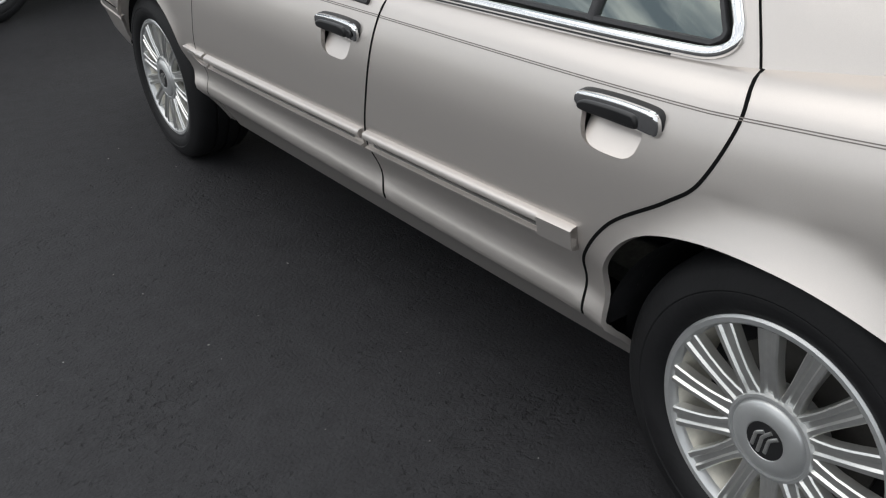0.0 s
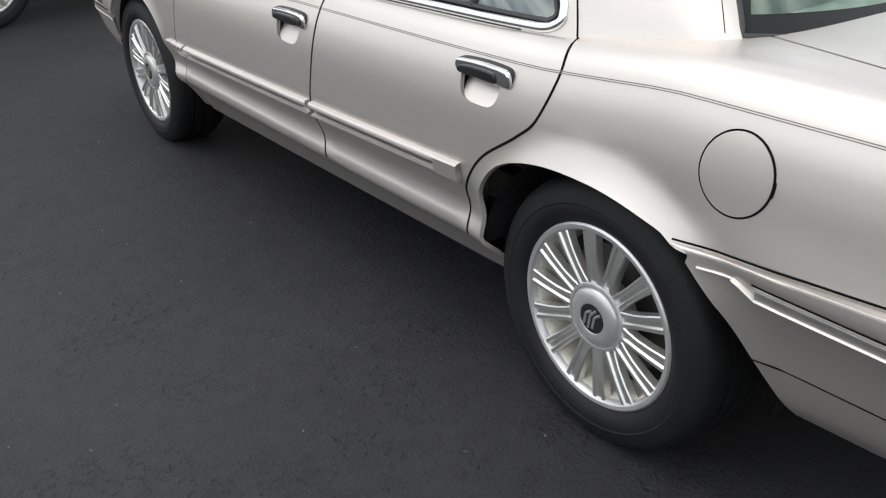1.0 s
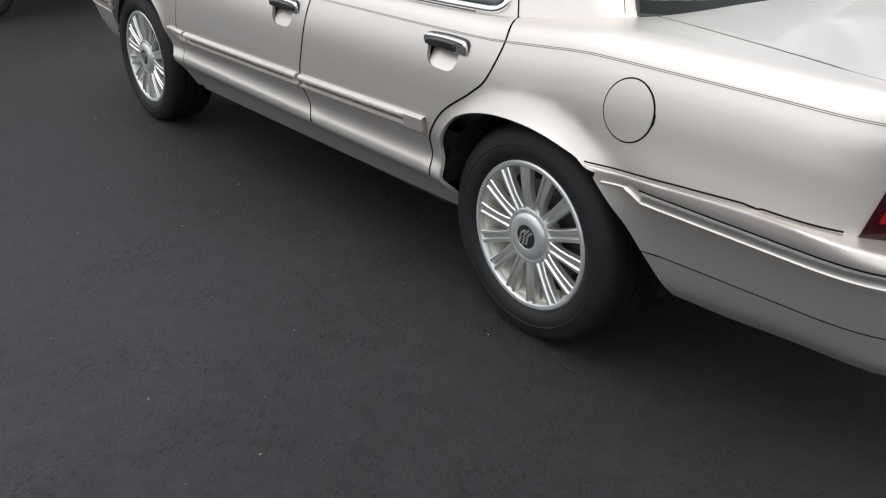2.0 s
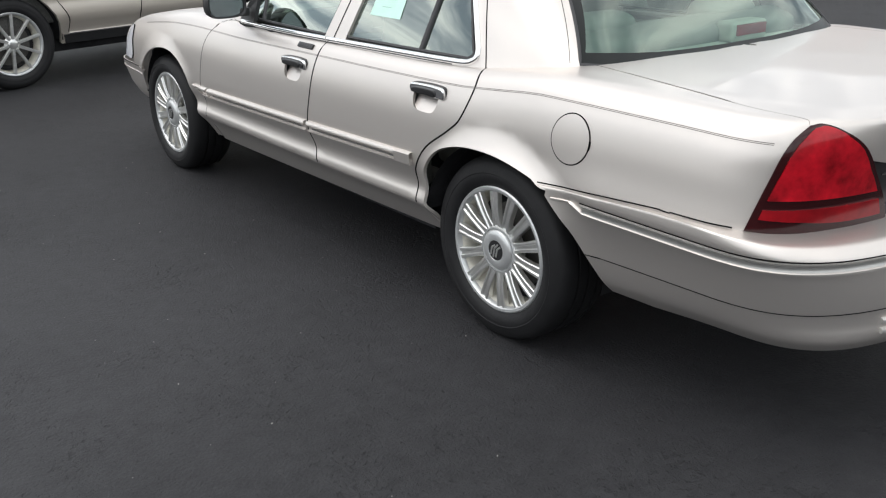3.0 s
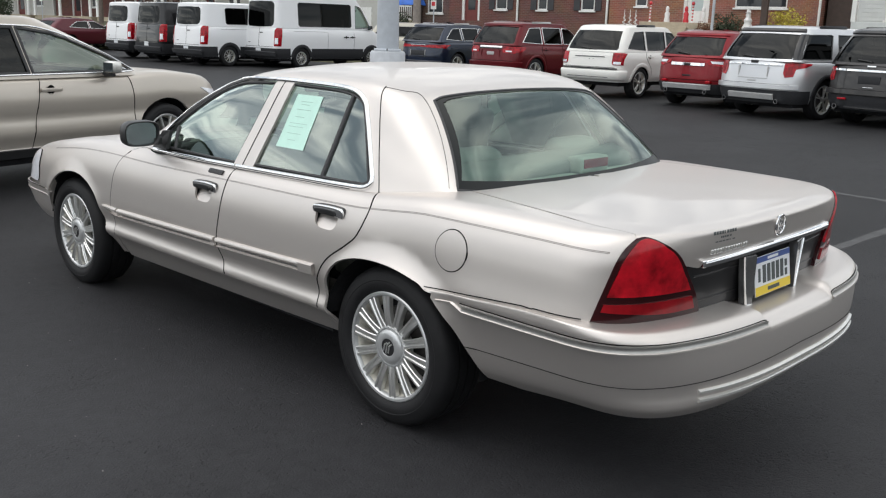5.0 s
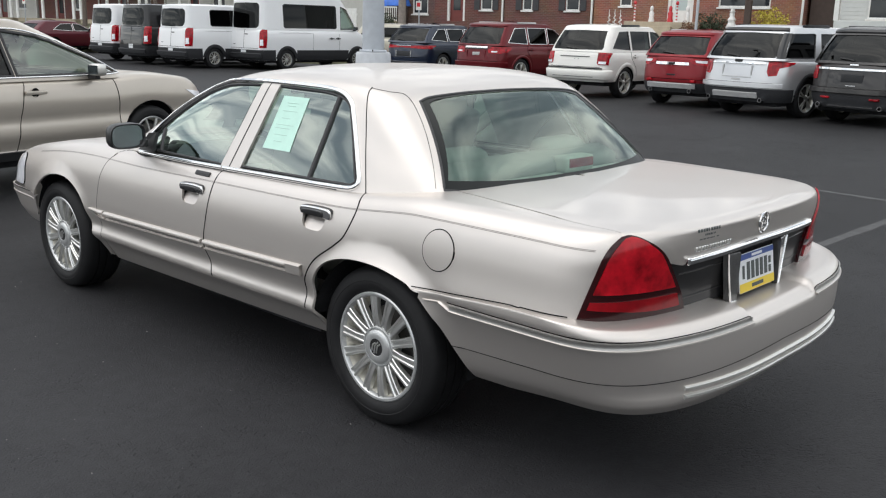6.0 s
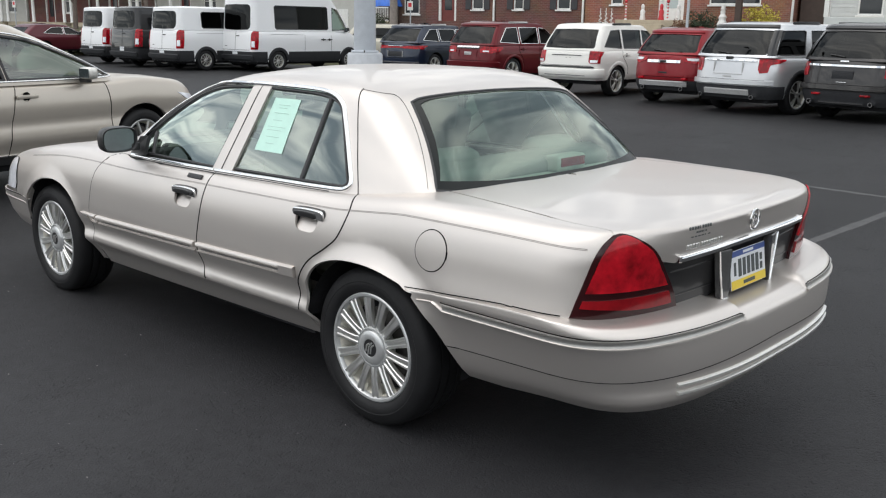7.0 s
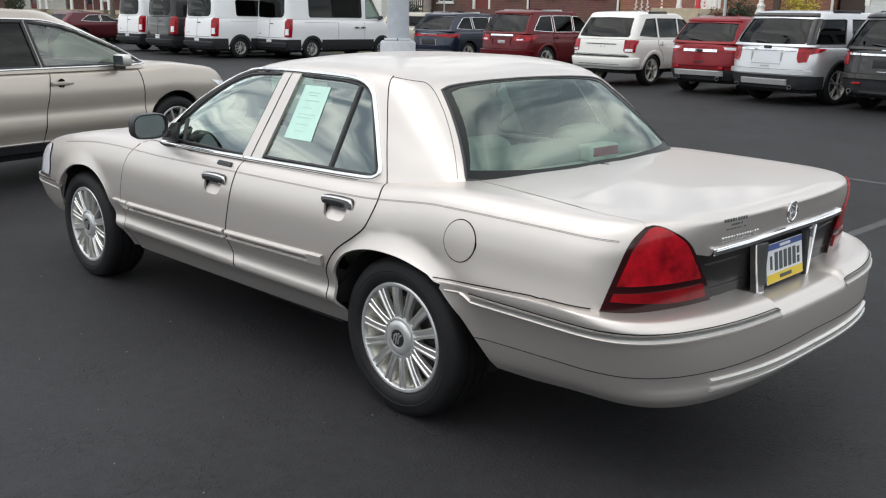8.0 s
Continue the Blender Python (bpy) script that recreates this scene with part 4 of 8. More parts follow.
def bumpers(car):
    q = BUMPER
    rim = [(-0.285, 0.690), (-0.332, 0.640), (-0.377, 0.590), (-0.418, 0.541), (-0.468, 0.46), (-0.512, 0.385), (-0.530, 0.357)]
    arch = q.side(rim, 4, u=(1.3, 2.7), s=(0, 7.8))
    ends = [[u, 0.05] for u in np.linspace(arch[-1][0], 3, 30)]
    loop = np.vstack([arch, ends[1:], [[3, 8.95]], [[u, 8.95] for u in np.linspace(2.95, 2.02, 20)], [[u, 8.6] for u in np.linspace(2.0, arch[0][0] + 0.012, 12)]])
    cover = skin("rear_bumper", double(cut(q, loop, step=0.02)), SILVER, car, "painted rear bumper cover with bright trim")
    arch = q.side([(3.25, 0.40), (3.235, 0.48), (3.20, 0.53), (3.15, 0.555)], 4, u=(0, 1.8))
    loop = np.vstack([[[0, 0.05]], [[u, 0.05] for u in np.linspace(0.05, arch[0][0], 12)], arch, [[u, 3.4] for u in np.linspace(arch[-1][0] - 0.01, 0, 14)]])
    skin("front_bumper", double(cut(q, loop)), SILVER, car, "painted front bumper cover")
    for mirror in (False, True):
        # bright moulding that runs along the side, round the corner and stops short of the plate
        a = q.side([(-0.47, 0.641), (-0.6, 0.642), (-0.9, 0.644), (-1.05, 0.645)], 6, u=(1.5, 3), s=(3, 7))
        e = q.rear([(-0.29, 0.646), (-0.285, 0.646)], 1, u=(2.3, 3), s=(3, 7))[0]
        us = np.array([[a[0][0] + (e[0] - a[0][0]) * k, a[0][1] + (e[1] - a[0][1]) * k] for k in np.linspace(0, 1, 70)])
        p, m = along(q, us + [0, 0.06])
        bead("bumper_trim", p, m, 0.0125, 0.006, STRIP, cover, "brushed bright strip", mirror, profile=((-1, -1), (-0.95, 0.9), (-0.6, 0.35), (0.1, 0.2), (0.7, 0.6), (0.95, 1.0), (1, -1)))
        lip = us - [0, 0.30]
        lead = np.array([[us[0][0] - 0.011 + 0.011 * k, us[0][1] + 0.40 - 0.70 * k ** 0.8] for k in np.linspace(0, 0.93, 9)])
        p, m = along(q, np.vstack([lead, lip]))
        bead("trim_lip", p, m, 0.0065, 0.010, SILVER, cover, "painted lip below the strip", mirror)
        p, m = along(q, us + [0, 0.80])
        bead("trim_shadow_gap", p, m, 0.0019, 0.0014, SHADOW_GAP, cover, "", mirror, profile=((-1, -1), (-1, 1), (1, 1), (1, -1)))
        # thin gap between the cover and the quarter panel, and the crease that leads to the strip
        ys = np.linspace(-0.280, -0.975, 50)
        p, m = along(BODY, BODY.side(list(zip(ys, shelf_z(0.0042)(ys))), 1, u=(1.3, 2.75), s=(2, 9)))
        bead("quarter_joint", p, m, 0.0021, 0.0016, SHADOW_GAP, cover, "", mirror, profile=((-1, -1), (-1, 1), (1, 1), (1, -1)))
        start = q.side([(-0.345, 0.648), (-0.347, 0.648)], 1, u=(1.5, 3), s=(3, 7))[0]
        p, m = along(q, [start + (lead[0] - start) * k for k in np.linspace(0, 1, 16)])
        bead("side_crease", p, m, 0.0045, 0.005, SILVER, cover, "", mirror)
        # joint between the cover and the lower valance
        a = q.side([(-0.455, 0.477), (-0.7, 0.494), (-0.95, 0.506)], 6, u=(1.5, 3), s=(1, 4))
        e = q.rear([(-0.01, 0.520), (-0.005, 0.520)], 1, u=(2.3, 3), s=(1, 4))[0]
        us = np.array([[a[0][0] + (3 - a[0][0]) * k, a[0][1] + (e[1] - a[0][1]) * k] for k in np.linspace(0, 1, 70)])
        p, m = along(q, us)
        bead("valance_joint", p, m, 0.0011, 0.0012, SHADOW_GAP, cover, "", mirror, profile=((-1, -1), (-1, 1), (1, 1), (1, -1)))
        # two bright ribs low on the back
        for z in (0.442, 0.472):
            us = q.rear([(-0.665, z), (-0.5, z - 0.002), (-0.25, z - 0.006), (-0.001, z - 0.006)], 8, u=(2.2, 3), s=(1, 4))
            p, m = along(q, us)
            bead("bumper_rib", p, m, 0.009, 0.012, BRIGHT, cover, "pale raised rib", mirror)


def greenhouse(car):
    c = CABIN
    GL = dict(u=(0.3, 2.7))
    # window outline at the chrome's outer edge
    upper = [(1.98, 0.985), (1.90, 1.062), (1.765, 1.178), (1.565, 1.306), (1.43, 1.352), (1.30, 1.376), (0.95, 1.392), (0.60, 1.388), (0.46, 1.375), (0.375, 1.345), (0.325, 1.28), (0.20, 1.06), (0.178, 1.015), (0.205, 0.988)]
    ring = np.vstack([c.side(upper, 6, **GL), c.side([(0.25, 0.983), (1.16, 0.966), (1.94, 0.955)], 8, **GL)])
    rear_glass = c.find(flow([(-0.001, 1.385), (-0.30, 1.380), (-0.50, 1.368), (-0.575, 1.352)], 6), (0, 2), u=(2, 3))
    rg_side = c.find(flow([(-0.575, 1.352), (-0.635, 1.24), (-0.70, 1.12), (-0.752, 1.028)], 6), (0, 2), u=(2, 2.9))
    rg_low = c.find(flow([(-0.752, 1.028), (-0.5, 1.008), (-0.25, 1.0), (-0.001, 0.998)], 6), (0, 2), u=(2, 3))
    rg = np.vstack([[[3, float(rear_glass[0][1])]], rear_glass[1:], rg_side[1:], rg_low[1:-1], [[3, float(rg_low[-1][1])]]])
    ws = np.vstack([[[u, 4.6] for u in np.linspace(0, 0.52, 12)], [[0.56, 4.3], [0.58, 2.5], [0.60, 0.35]], [[u, 0.3] for u in np.linspace(0.55, 0, 8)]])
    outer = np.vstack([[[0, 0]], [[3, 0]], rg[::-1], [[3, c.top]], [[0, c.top]], ws])
    roof = skin("roof", double(cut(c, outer, [ring], depth=0.02)), SILVER, car, "painted roof and pillars")
    # seam along the roof's edge, from the door to the rear window
    p, m = along(c, np.vstack([c.side([(0.120, 0.957), (0.135, 1.0), (0.20, 1.15), (0.262, 1.30), (0.292, 1.375), (0.302, 1.402)], 6, u=(1, 2.9))]))
    edge = np.vstack([c.find(flow([(-0.672, 0.30), (-0.655, 0.24), (-0.625, 0.17), (-0.60, 0.135)], 6), (0, 1), u=(1.5, 3), s=(4.2, 7)),
                               c.find(flow([(-0.60, 1.352), (-0.66, 1.24), (-0.725, 1.12), (-0.772, 1.032)], 6), (0, 2), u=(2, 2.9), s=(0, 5))])
    for _ in range(14):
        edge[1:-1] = (edge[:-2] + 2 * edge[1:-1] + edge[2:]) / 4
    q, k = along(c, edge)
    flat = ((-1, -1), (-1, 1), (1, 1), (1, -1))
    for mirror in (False, True):
        bead("pillar_seam", p, m, 0.0022, 0.001, SHADOW_GAP, roof, "", mirror, profile=flat)
        bead("roof_seam", q, k, 0.0009, 0.0008, SHADOW_GAP, roof, "", mirror, profile=flat)
    back = skin("rear_window", double(cut(c, rg, off=-0.004, depth=0)), GLASS_BACK, car, "green-tinted rear window glass with a black border")
    v = np.vstack([rg[1:-1]])
    centre = np.array([3.0, float(rg[:, 1].mean())])
    small = np.array([[3 - (3 - u) * 0.925, centre[1] + (s - centre[1]) * (0.82 if s < centre[1] else 0.93)] for u, s in v])
    band = np.vstack([[[3, float(rg[0][1])]], v, [[3, float(rg[-1][1])]], [[3, float(small[-1][1])]], small[::-1], [[3, float(small[0][1])]]])
    skin("glass_border", double(cut(c, band, off=-0.0015, depth=0, step=0.03)), FRIT, back, "black ceramic border")
    p, m = along(c, v)
    p, m = np.vstack([p, p[::-1] * [-1, 1, 1]]), np.vstack([m, m[::-1] * [-1, 1, 1]])
    bead("glass_seal", p, m, 0.006, 0.003, TRIM_BLACK, back, "", closed=True)
    skin("windshield", double(cut(c, ws, off=-0.006, depth=0)), GLASS_CAR, car, "clear windscreen")
    front = [(1.93, 0.985), (1.87, 1.072), (1.745, 1.172), (1.55, 1.294), (1.42, 1.340), (1.29, 1.363), (1.055, 1.374)]
    front_low = [(1.055, 1.374), (1.172, 0.985), (1.93, 0.985)]
    rear = [(0.915, 1.376), (0.62, 1.372), (0.485, 1.360), (0.405, 1.335), (0.355, 1.28), (0.235, 1.06), (0.215, 1.02), (0.235, 1.003)]
    rear_low = [(0.235, 1.003), (1.03, 0.992), (0.915, 1.376)]
    for mirror in (False, True):
        f = np.vstack([c.side(front, 5, **GL), c.side(front_low[:2], 6, **GL)[1:], c.side(front_low[1:], 6, **GL)[1:-1]])
        r = np.vstack([c.side(rear, 5, **GL), c.side(rear_low[:2], 6, **GL)[1:], c.side(rear_low[1:], 6, **GL)[1:-1]])
        for name, g, lab in (("front_door_window", f, "green-tinted side glass"), ("rear_door_window", r, "green-tinted side glass")):
            pane = skin(name, cut(c, g, off=-0.014, depth=0), GLASS_CAR, car, lab, mirror)
            p, m = along(c, g, -0.012)
            bead("glass_run", p, m, 0.007, 0.008, TRIM_BLACK, pane, "", mirror, closed=True)
            if name[0] == "f":
                p, m = along(c, c.side([(1.80, 1.10), (1.765, 0.985)], 6, **GL), -0.012)
                bead("division_bar", p, m, 0.010, 0.009, TRIM_BLACK, pane, "", mirror)
            else:
                p, m = along(c, c.side([(0.468, 1.355), (0.508, 0.995)], 8, **GL), -0.012)
                bead("division_bar", p, m, 0.012, 0.010, TRIM_BLACK, pane, "", mirror)
        # painted window frames, the pillar between the doors
        bp = np.vstack([c.side([(1.042, 1.386), (1.178, 0.957)], 12, **GL), c.side([(1.178, 0.957), (1.018, 0.960)], 6, **GL)[1:], c.side([(1.018, 0.960), (0.903, 1.389)], 12, **GL)[1:]])
        pillar = skin("door_pillar", cut(c, bp, off=-0.001, step=0.025), SILVER, car, "painted pillar between the doors", mirror)
        p, m = along(c, c.side([(0.978, 1.388), (1.105, 0.957)], 12, **GL), -0.001)
        bead("pillar_gap", p, m, 0.003, 0.0012, SHADOW_GAP, pillar, "", mirror, profile=((-1, -1), (-1, 1), (1, 1), (1, -1)))
        # chrome round the windows: belt strips and the hoop
        belt_f = c.side([(1.96, 0.957), (1.6, 0.960), (1.148, 0.967)], 8, **GL)
        belt_r = c.side([(1.138, 0.967), (0.7, 0.976), (0.30, 0.984)], 8, **GL)
        hoop = np.vstack([c.side([(0.30, 0.984), (0.225, 0.988), (0.188, 1.005), (0.186, 1.03), (0.206, 1.07), (0.328, 1.28), (0.376, 1.338), (0.455, 1.372), (0.60, 1.385), (0.95, 1.389), (1.045, 1.388)], 6, **GL)])
        lead = np.vstack([c.side([(1.045, 1.388), (1.30, 1.374), (1.43, 1.350), (1.565, 1.304), (1.765, 1.176), (1.89, 1.062), (1.955, 0.995)], 6, **GL)])
        for us, half, high in ((belt_f, 0.012, 0.012), (belt_r, 0.012, 0.012), (hoop, 0.012, 0.011), (lead, 0.0105, 0.012)):
            p, m = along(c, us, 0.0)
            strip = bead("window_trim", p, m, half, high, CHROME, car, "bright chrome window trim", mirror)
        for us in (belt_f, belt_r):
            p, m = along(c, us)
            bead("belt_seal", p - [0, 0, 0.0135], m, 0.0035, 0.006, TRIM_BLACK, car, "", mirror)
    # paper sheet on the rear door's glass
    us = np.array([[c.side([(y, z), (y, z)], 1, **GL)[0] for y in np.linspace(a, d, 5)] for z, a, d in ((1.335, 0.862, 0.672), (1.25, 0.876, 0.680), (1.17, 0.89, 0.69), (1.092, 0.903, 0.695))])
    p, m = along(c, us.reshape(-1, 2), -0.0115)
    faces = [(r * 5 + k + 5, r * 5 + k + 6, r * 5 + k + 1, r * 5 + k) for r in range(3) for k in range(4)]
    sheet = mesh_part("price_sheet", p, faces, PAPER, car, m, "pale mint printed sheet taped to the rear door glass")
    for z, w0, w1 in ((1.305, 0.25, 0.7), (1.292, 0.3, 0.62), (1.268, 0.2, 0.75), (1.235, 0.25, 0.6), (1.205, 0.15, 0.8), (1.19, 0.15, 0.7), (1.16, 0.2, 0.7), (1.13, 0.3, 0.6)):
        a = np.interp(z, (1.092, 1.335), (0.903, 0.862))
        d = np.interp(z, (1.092, 1.335), (0.695, 0.672))
        p, m = along(c, c.side([(a + (d - a) * w0, z), (a + (d - a) * (w0 + w1) / 2, z), (a + (d - a) * w1, z)], 2, **GL), -0.0110)
        bead("print_line", p, m, 0.0015, 0.0006, PRINT, sheet, "", sink=0.0005)


def mirrors(car):
    for s in (-1, 1):
        bm = bmesh.new()
        rings = []
        for y, k, dx in ((-0.060, 0.86, 0.0), (-0.066, 0.95, 0.0), (-0.045, 1.0, 0.0), (0.0, 0.98, 0.0), (0.05, 0.84, 0.01), (0.085, 0.5, 0.025), (0.095, 0.15, 0.03)):
            ring = []
            for i in range(28):
                a = 2 * math.pi * i / 28
                ca, sa = math.cos(a), math.sin(a)
                r = (abs(ca) ** 3.4 + abs(sa) ** 3.4) ** (-1 / 3.4)
                x, z = 0.098 * r * ca * k + dx, 0.068 * r * sa * k
                ring.append(bm.verts.new((x, y, z + 0.02 * x)))
            rings.append(ring)
        for a, c in zip(rings, rings[1:]):
            for i in range(28):
                j = (i + 1) % 28
                bm.faces.new((a[i], a[j], c[j], c[i]))
        bm.faces.new(rings[-1])
        # inner lip that holds the glass
        lip = [bm.verts.new(v.co + Vector((0, 0.012, 0))) for v in rings[0]]
        for i in range(28):
            j = (i + 1) % 28
            bm.faces.new((rings[0][j], rings[0][i], lip[i], lip[j]))
        bmesh.ops.recalc_face_normals(bm, faces=bm.faces[:])
        at = pose(s * 1.012, 1.86, 1.066, 0, 0, s * 6)
        body = part("door_mirror", bm, BLACK, car, "black door mirror housing", 50, at)
        bm = bmesh.new()
        vs = []
        for i in range(28):
            a = 2 * math.pi * i / 28
            ca, sa = math.cos(a), math.sin(a)
            r = (abs(ca) ** 3.4 + abs(sa) ** 3.4) ** (-1 / 3.4)
            vs.append(bm.verts.new((0.098 * r * ca * 0.89, -0.049, 0.068 * r * sa * 0.87 + 0.02 * 0.098 * r * ca * 0.89)))
        f = bm.faces.new(vs)
        if f.normal.y > 0:
            f.normal_flip()
        part("mirror_glass", bm, MIRROR, body, "mirror glass")
        bm = boxes((s * 0.90, 1.80, 1.0, s * 0.955, 1.905, 1.045), bevel=0.014)
        part("mirror_arm", bm, BLACK, car, "", 40)
        bm = bmesh.new()
        tri = [bm.verts.new((s * x, y, z)) for x, y, z in ((0.892, 1.93, 0.975), (0.892, 1.79, 0.975), (0.858, 1.80, 1.075), (0.866, 1.86, 1.07))]
        bm.faces.new(tri)
        r = bmesh.ops.extrude_face_region(bm, geom=bm.faces[:])
        bmesh.ops.translate(bm, vec=(-s * 0.02, 0, 0), verts=[v for v in r["geom"] if isinstance(v, bmesh.types.BMVert)])
        bmesh.ops.recalc_face_normals(bm, faces=bm.faces[:])
        part("mirror_sail", bm, BLACK, car)


def fuel_door(car):
    b, y0, z0, r = BODY, -0.384, 0.842, 0.079
    ring = [(y0 + r * math.cos(a), z0 + r * math.sin(a)) for a in np.linspace(0, 2 * math.pi, 49)]
    us = b.find(ring, (1, 2), u=(1, 2.9), s=(4, 9))[:-1]
    p, m = along(b, us)
    flap = skin("fuel_door", cut(b, b.find([(y0 + 0.97 * (y - y0), z0 + 0.97 * (z - z0)) for y, z in ring[:-1]], (1, 2), u=(1, 2.9), s=(4, 9)), off=0.0025, depth=0.004, step=0.02), SILVER, car, "round painted fuel filler door")
    bead("filler_gap", p, m, 0.0020, 0.0010, SHADOW_GAP, flap, closed=True, profile=((-1, -1), (-1, 1), (1, 1), (1, -1)))
    # dark strip on the flap's edge stands in for the shaded finger dent
    lift = [(y0 + (r + 0.0005) * math.cos(a), z0 + (r + 0.0005) * math.sin(a)) for a in np.linspace(math.pi - 0.10, math.pi + 0.26, 9)]
    p, m = along(b, b.find(lift, (1, 2), u=(1, 2.9), s=(4, 9)))
    bead("finger_dent_shade", p, m, 0.0038, 0.0030, SHADOW_GAP, flap)


def wheel(name, parent, x, y, z, radius=0.345, rim=0.232, width=0.225, side=-1, turn=0.0, style="fan"):
    """An alloy wheel whose outer face looks along side * x."""
    at = pose(x, y, z, turn, 0, 0) if side < 0 else pose(x, y, z, turn, 0, 180)
    w, r = width, rim
    hub = part(name, lathe([(0.012, r * 0.93), (-0.002, r * 0.945), (-0.007, r * 0.965), (-0.008, r * 1.005), (-0.004, r * 1.025), (0.006, r * 1.03), (0.014, r * 1.0)], 72), CAP, parent, "silver alloy wheel", 40, at)
    part("barrel", lathe([(0.010, r * 0.935), (0.022, r * 0.915), (0.06, r * 0.88), (0.20, r * 0.86), (0.20, r * 0.2)], 64), ALLOY_DIM, hub, "brake-dusted inner barrel", 40)
    t = radius - r
    prof = [(0.014, r * 0.99), (-0.004, r * 1.03), (-0.016, r + 0.22 * t), (-0.021, r + 0.45 * t), (-0.020, r + 0.47 * t), (-0.0215, r + 0.5 * t), (-0.013, r + 0.76 * t), (-0.003, r + 0.88 * t), (0.010, r + 0.955 * t), (0.028, radius)]
    for k in (0.28, 0.5, 0.72):
        prof += [(w * k - 0.006, radius + 0.002), (w * k - 0.005, radius - 0.007), (w * k + 0.005, radius - 0.007), (w * k + 0.006, radius + 0.002)]
    prof += [(w - 0.03, radius), (w, r + 0.8 * t), (w + 0.01, r + 0.4 * t), (w, r)]
    part("tyre", lathe(prof, 88), RUBBER, hub, "black rubber tyre", 40)
    # black disc added to stand in for the shade between the spokes
    part("spoke_shade_disc", lathe([(0.088, 0.0), (0.088, r * 0.855), (0.10, r * 0.86)], 40), UNDER, hub, smooth=30)
    part("brake_disc", lathe([(0.075, 0.0), (0.075, r * 0.70), (0.10, r * 0.70), (0.12, r * 0.6)], 40), DISC, hub, smooth=30)
    if style == "fan":
        fan_spokes(hub, r)
    else:
        split_spokes(hub, r, style)
    return hub


def fan_spokes(hub, r):
    """Many slim spokes, each with two machined ridges and a groove between, round a wide cap."""
    n = 14
    stations = ((0.36, 0.024, 0.030), (0.44, 0.0205, 0.026), (0.58, 0.0190, 0.018), (0.74, 0.0205, 0.011), (0.86, 0.0225, 0.008), (0.945, 0.0235, 0.012))
    prof = ((-1.0, 0.9), (-0.93, 0.25), (-0.80, 0.0), (-0.42, 0.0), (-0.24, 0.42), (0.24, 0.42), (0.42, 0.0), (0.80, 0.0), (0.93, 0.25), (1.0, 0.9))
    verts, faces = [], []
    for k, half, depth in stations:
        x0 = 0.022 * (1 - k) * 0.6 - 0.004 - 0.004 * math.sin(math.pi * min(1, (k - 0.3) / 0.65))
        for a, d in prof:
            verts.append((x0 + d * (0.012 if d < 0.5 else 0.024), a * half * 1.0, k * r))
    m = len(prof)
    for i in range(len(stations) - 1):
        for j in range(m - 1):
            q = i * m + j
            faces.append((q, q + 1, q + m + 1, q + m))
    me = None
    for i in range(n):
        a = 2 * math.pi * (i + 0.5) / n
        if me is None:
            ob = mesh_part("spoke", verts, faces, ALLOY, hub, label="machined double-ridged spoke")
            me = ob.data
            bm = bmesh.new()
            bm.from_mesh(me)
            bmesh.ops.recalc_face_normals(bm, faces=bm.faces[:])
            if sum(f.normal.x for f in bm.faces) > 0:
                bmesh.ops.reverse_faces(bm, faces=bm.faces[:])
            for e in bm.edges:
                e.smooth = len(e.link_faces) == 2 and e.calc_face_angle(0) < radians(28)
            bm.to_mesh(me)
            bm.free()
        else:
            ob = new("spoke", me)
            ob.parent = hub
            ob["label"] = "machined double-ridged spoke"
        ob.matrix_local = Matrix.Rotation(a, 4, "X")
    cap = part("hub_cap", lathe([(-0.0085, 0.0), (-0.0085, 0.037), (-0.0105, 0.039), (-0.011, 0.042), (-0.011, 0.058), (-0.005, 0.071), (-0.002, 0.0745), (0.002, 0.076), (0.002, 0.079), (-0.002, 0.0805), (-0.001, 0.086), (0.014, 0.092), (0.05, 0.094)], 64), CAP, hub, "satin centre cap", 35)
    part("cap_disc", lathe([(-0.0105, 0.0), (-0.0105, 0.037), (-0.0085, 0.038)], 40), BLACK, cap, smooth=30)
    for k in (-0.016, -0.002, 0.012):
        pts = [(-0.0105, -k - 0.012, 0.028 - abs(k) * 0.5), (-0.0105, -k + 0.002, 0.008), (-0.0105, -k + 0.004, -0.002), (-0.0105, -k + 0.006, -0.030 + abs(k) * 0.5)]
        bead("cap_bar", flow(pts, 4), [(-1, 0, 0)] * 13, 0.0042, 0.0025, ALLOY, cap)


def split_spokes(hub, r, style):
    """Five or more forked spokes round a small cap, for the vehicles further off."""
    n = 5 if style == "five" else 10
    bm = bmesh.new()
    for i in range(n):
        for lean in ((-7, 7) if style == "five" else (0,)):
            m = Matrix.Rotation(2 * math.pi * i / n + radians(lean), 4, "X") @ Matrix.Translation((0.008, 0, 0.57 * r)) @ Matrix.Rotation(radians(lean * 0.7), 4, "X")
            bmesh.ops.create_cube(bm, size=1, matrix=m @ Matrix.Diagonal((0.03, 0.026, 0.82 * r, 1)))
    bmesh.ops.bevel(bm, geom=bm.edges[:], offset=0.005, segments=2, affect="EDGES")
    part("spoke_set", bm, ALLOY, hub, "silver spokes", 30)
    part("hub_cap", lathe([(-0.010, 0.0), (-0.010, 0.03), (-0.006, 0.038), (0.02, 0.07)], 32), ALLOY, hub, smooth=40)


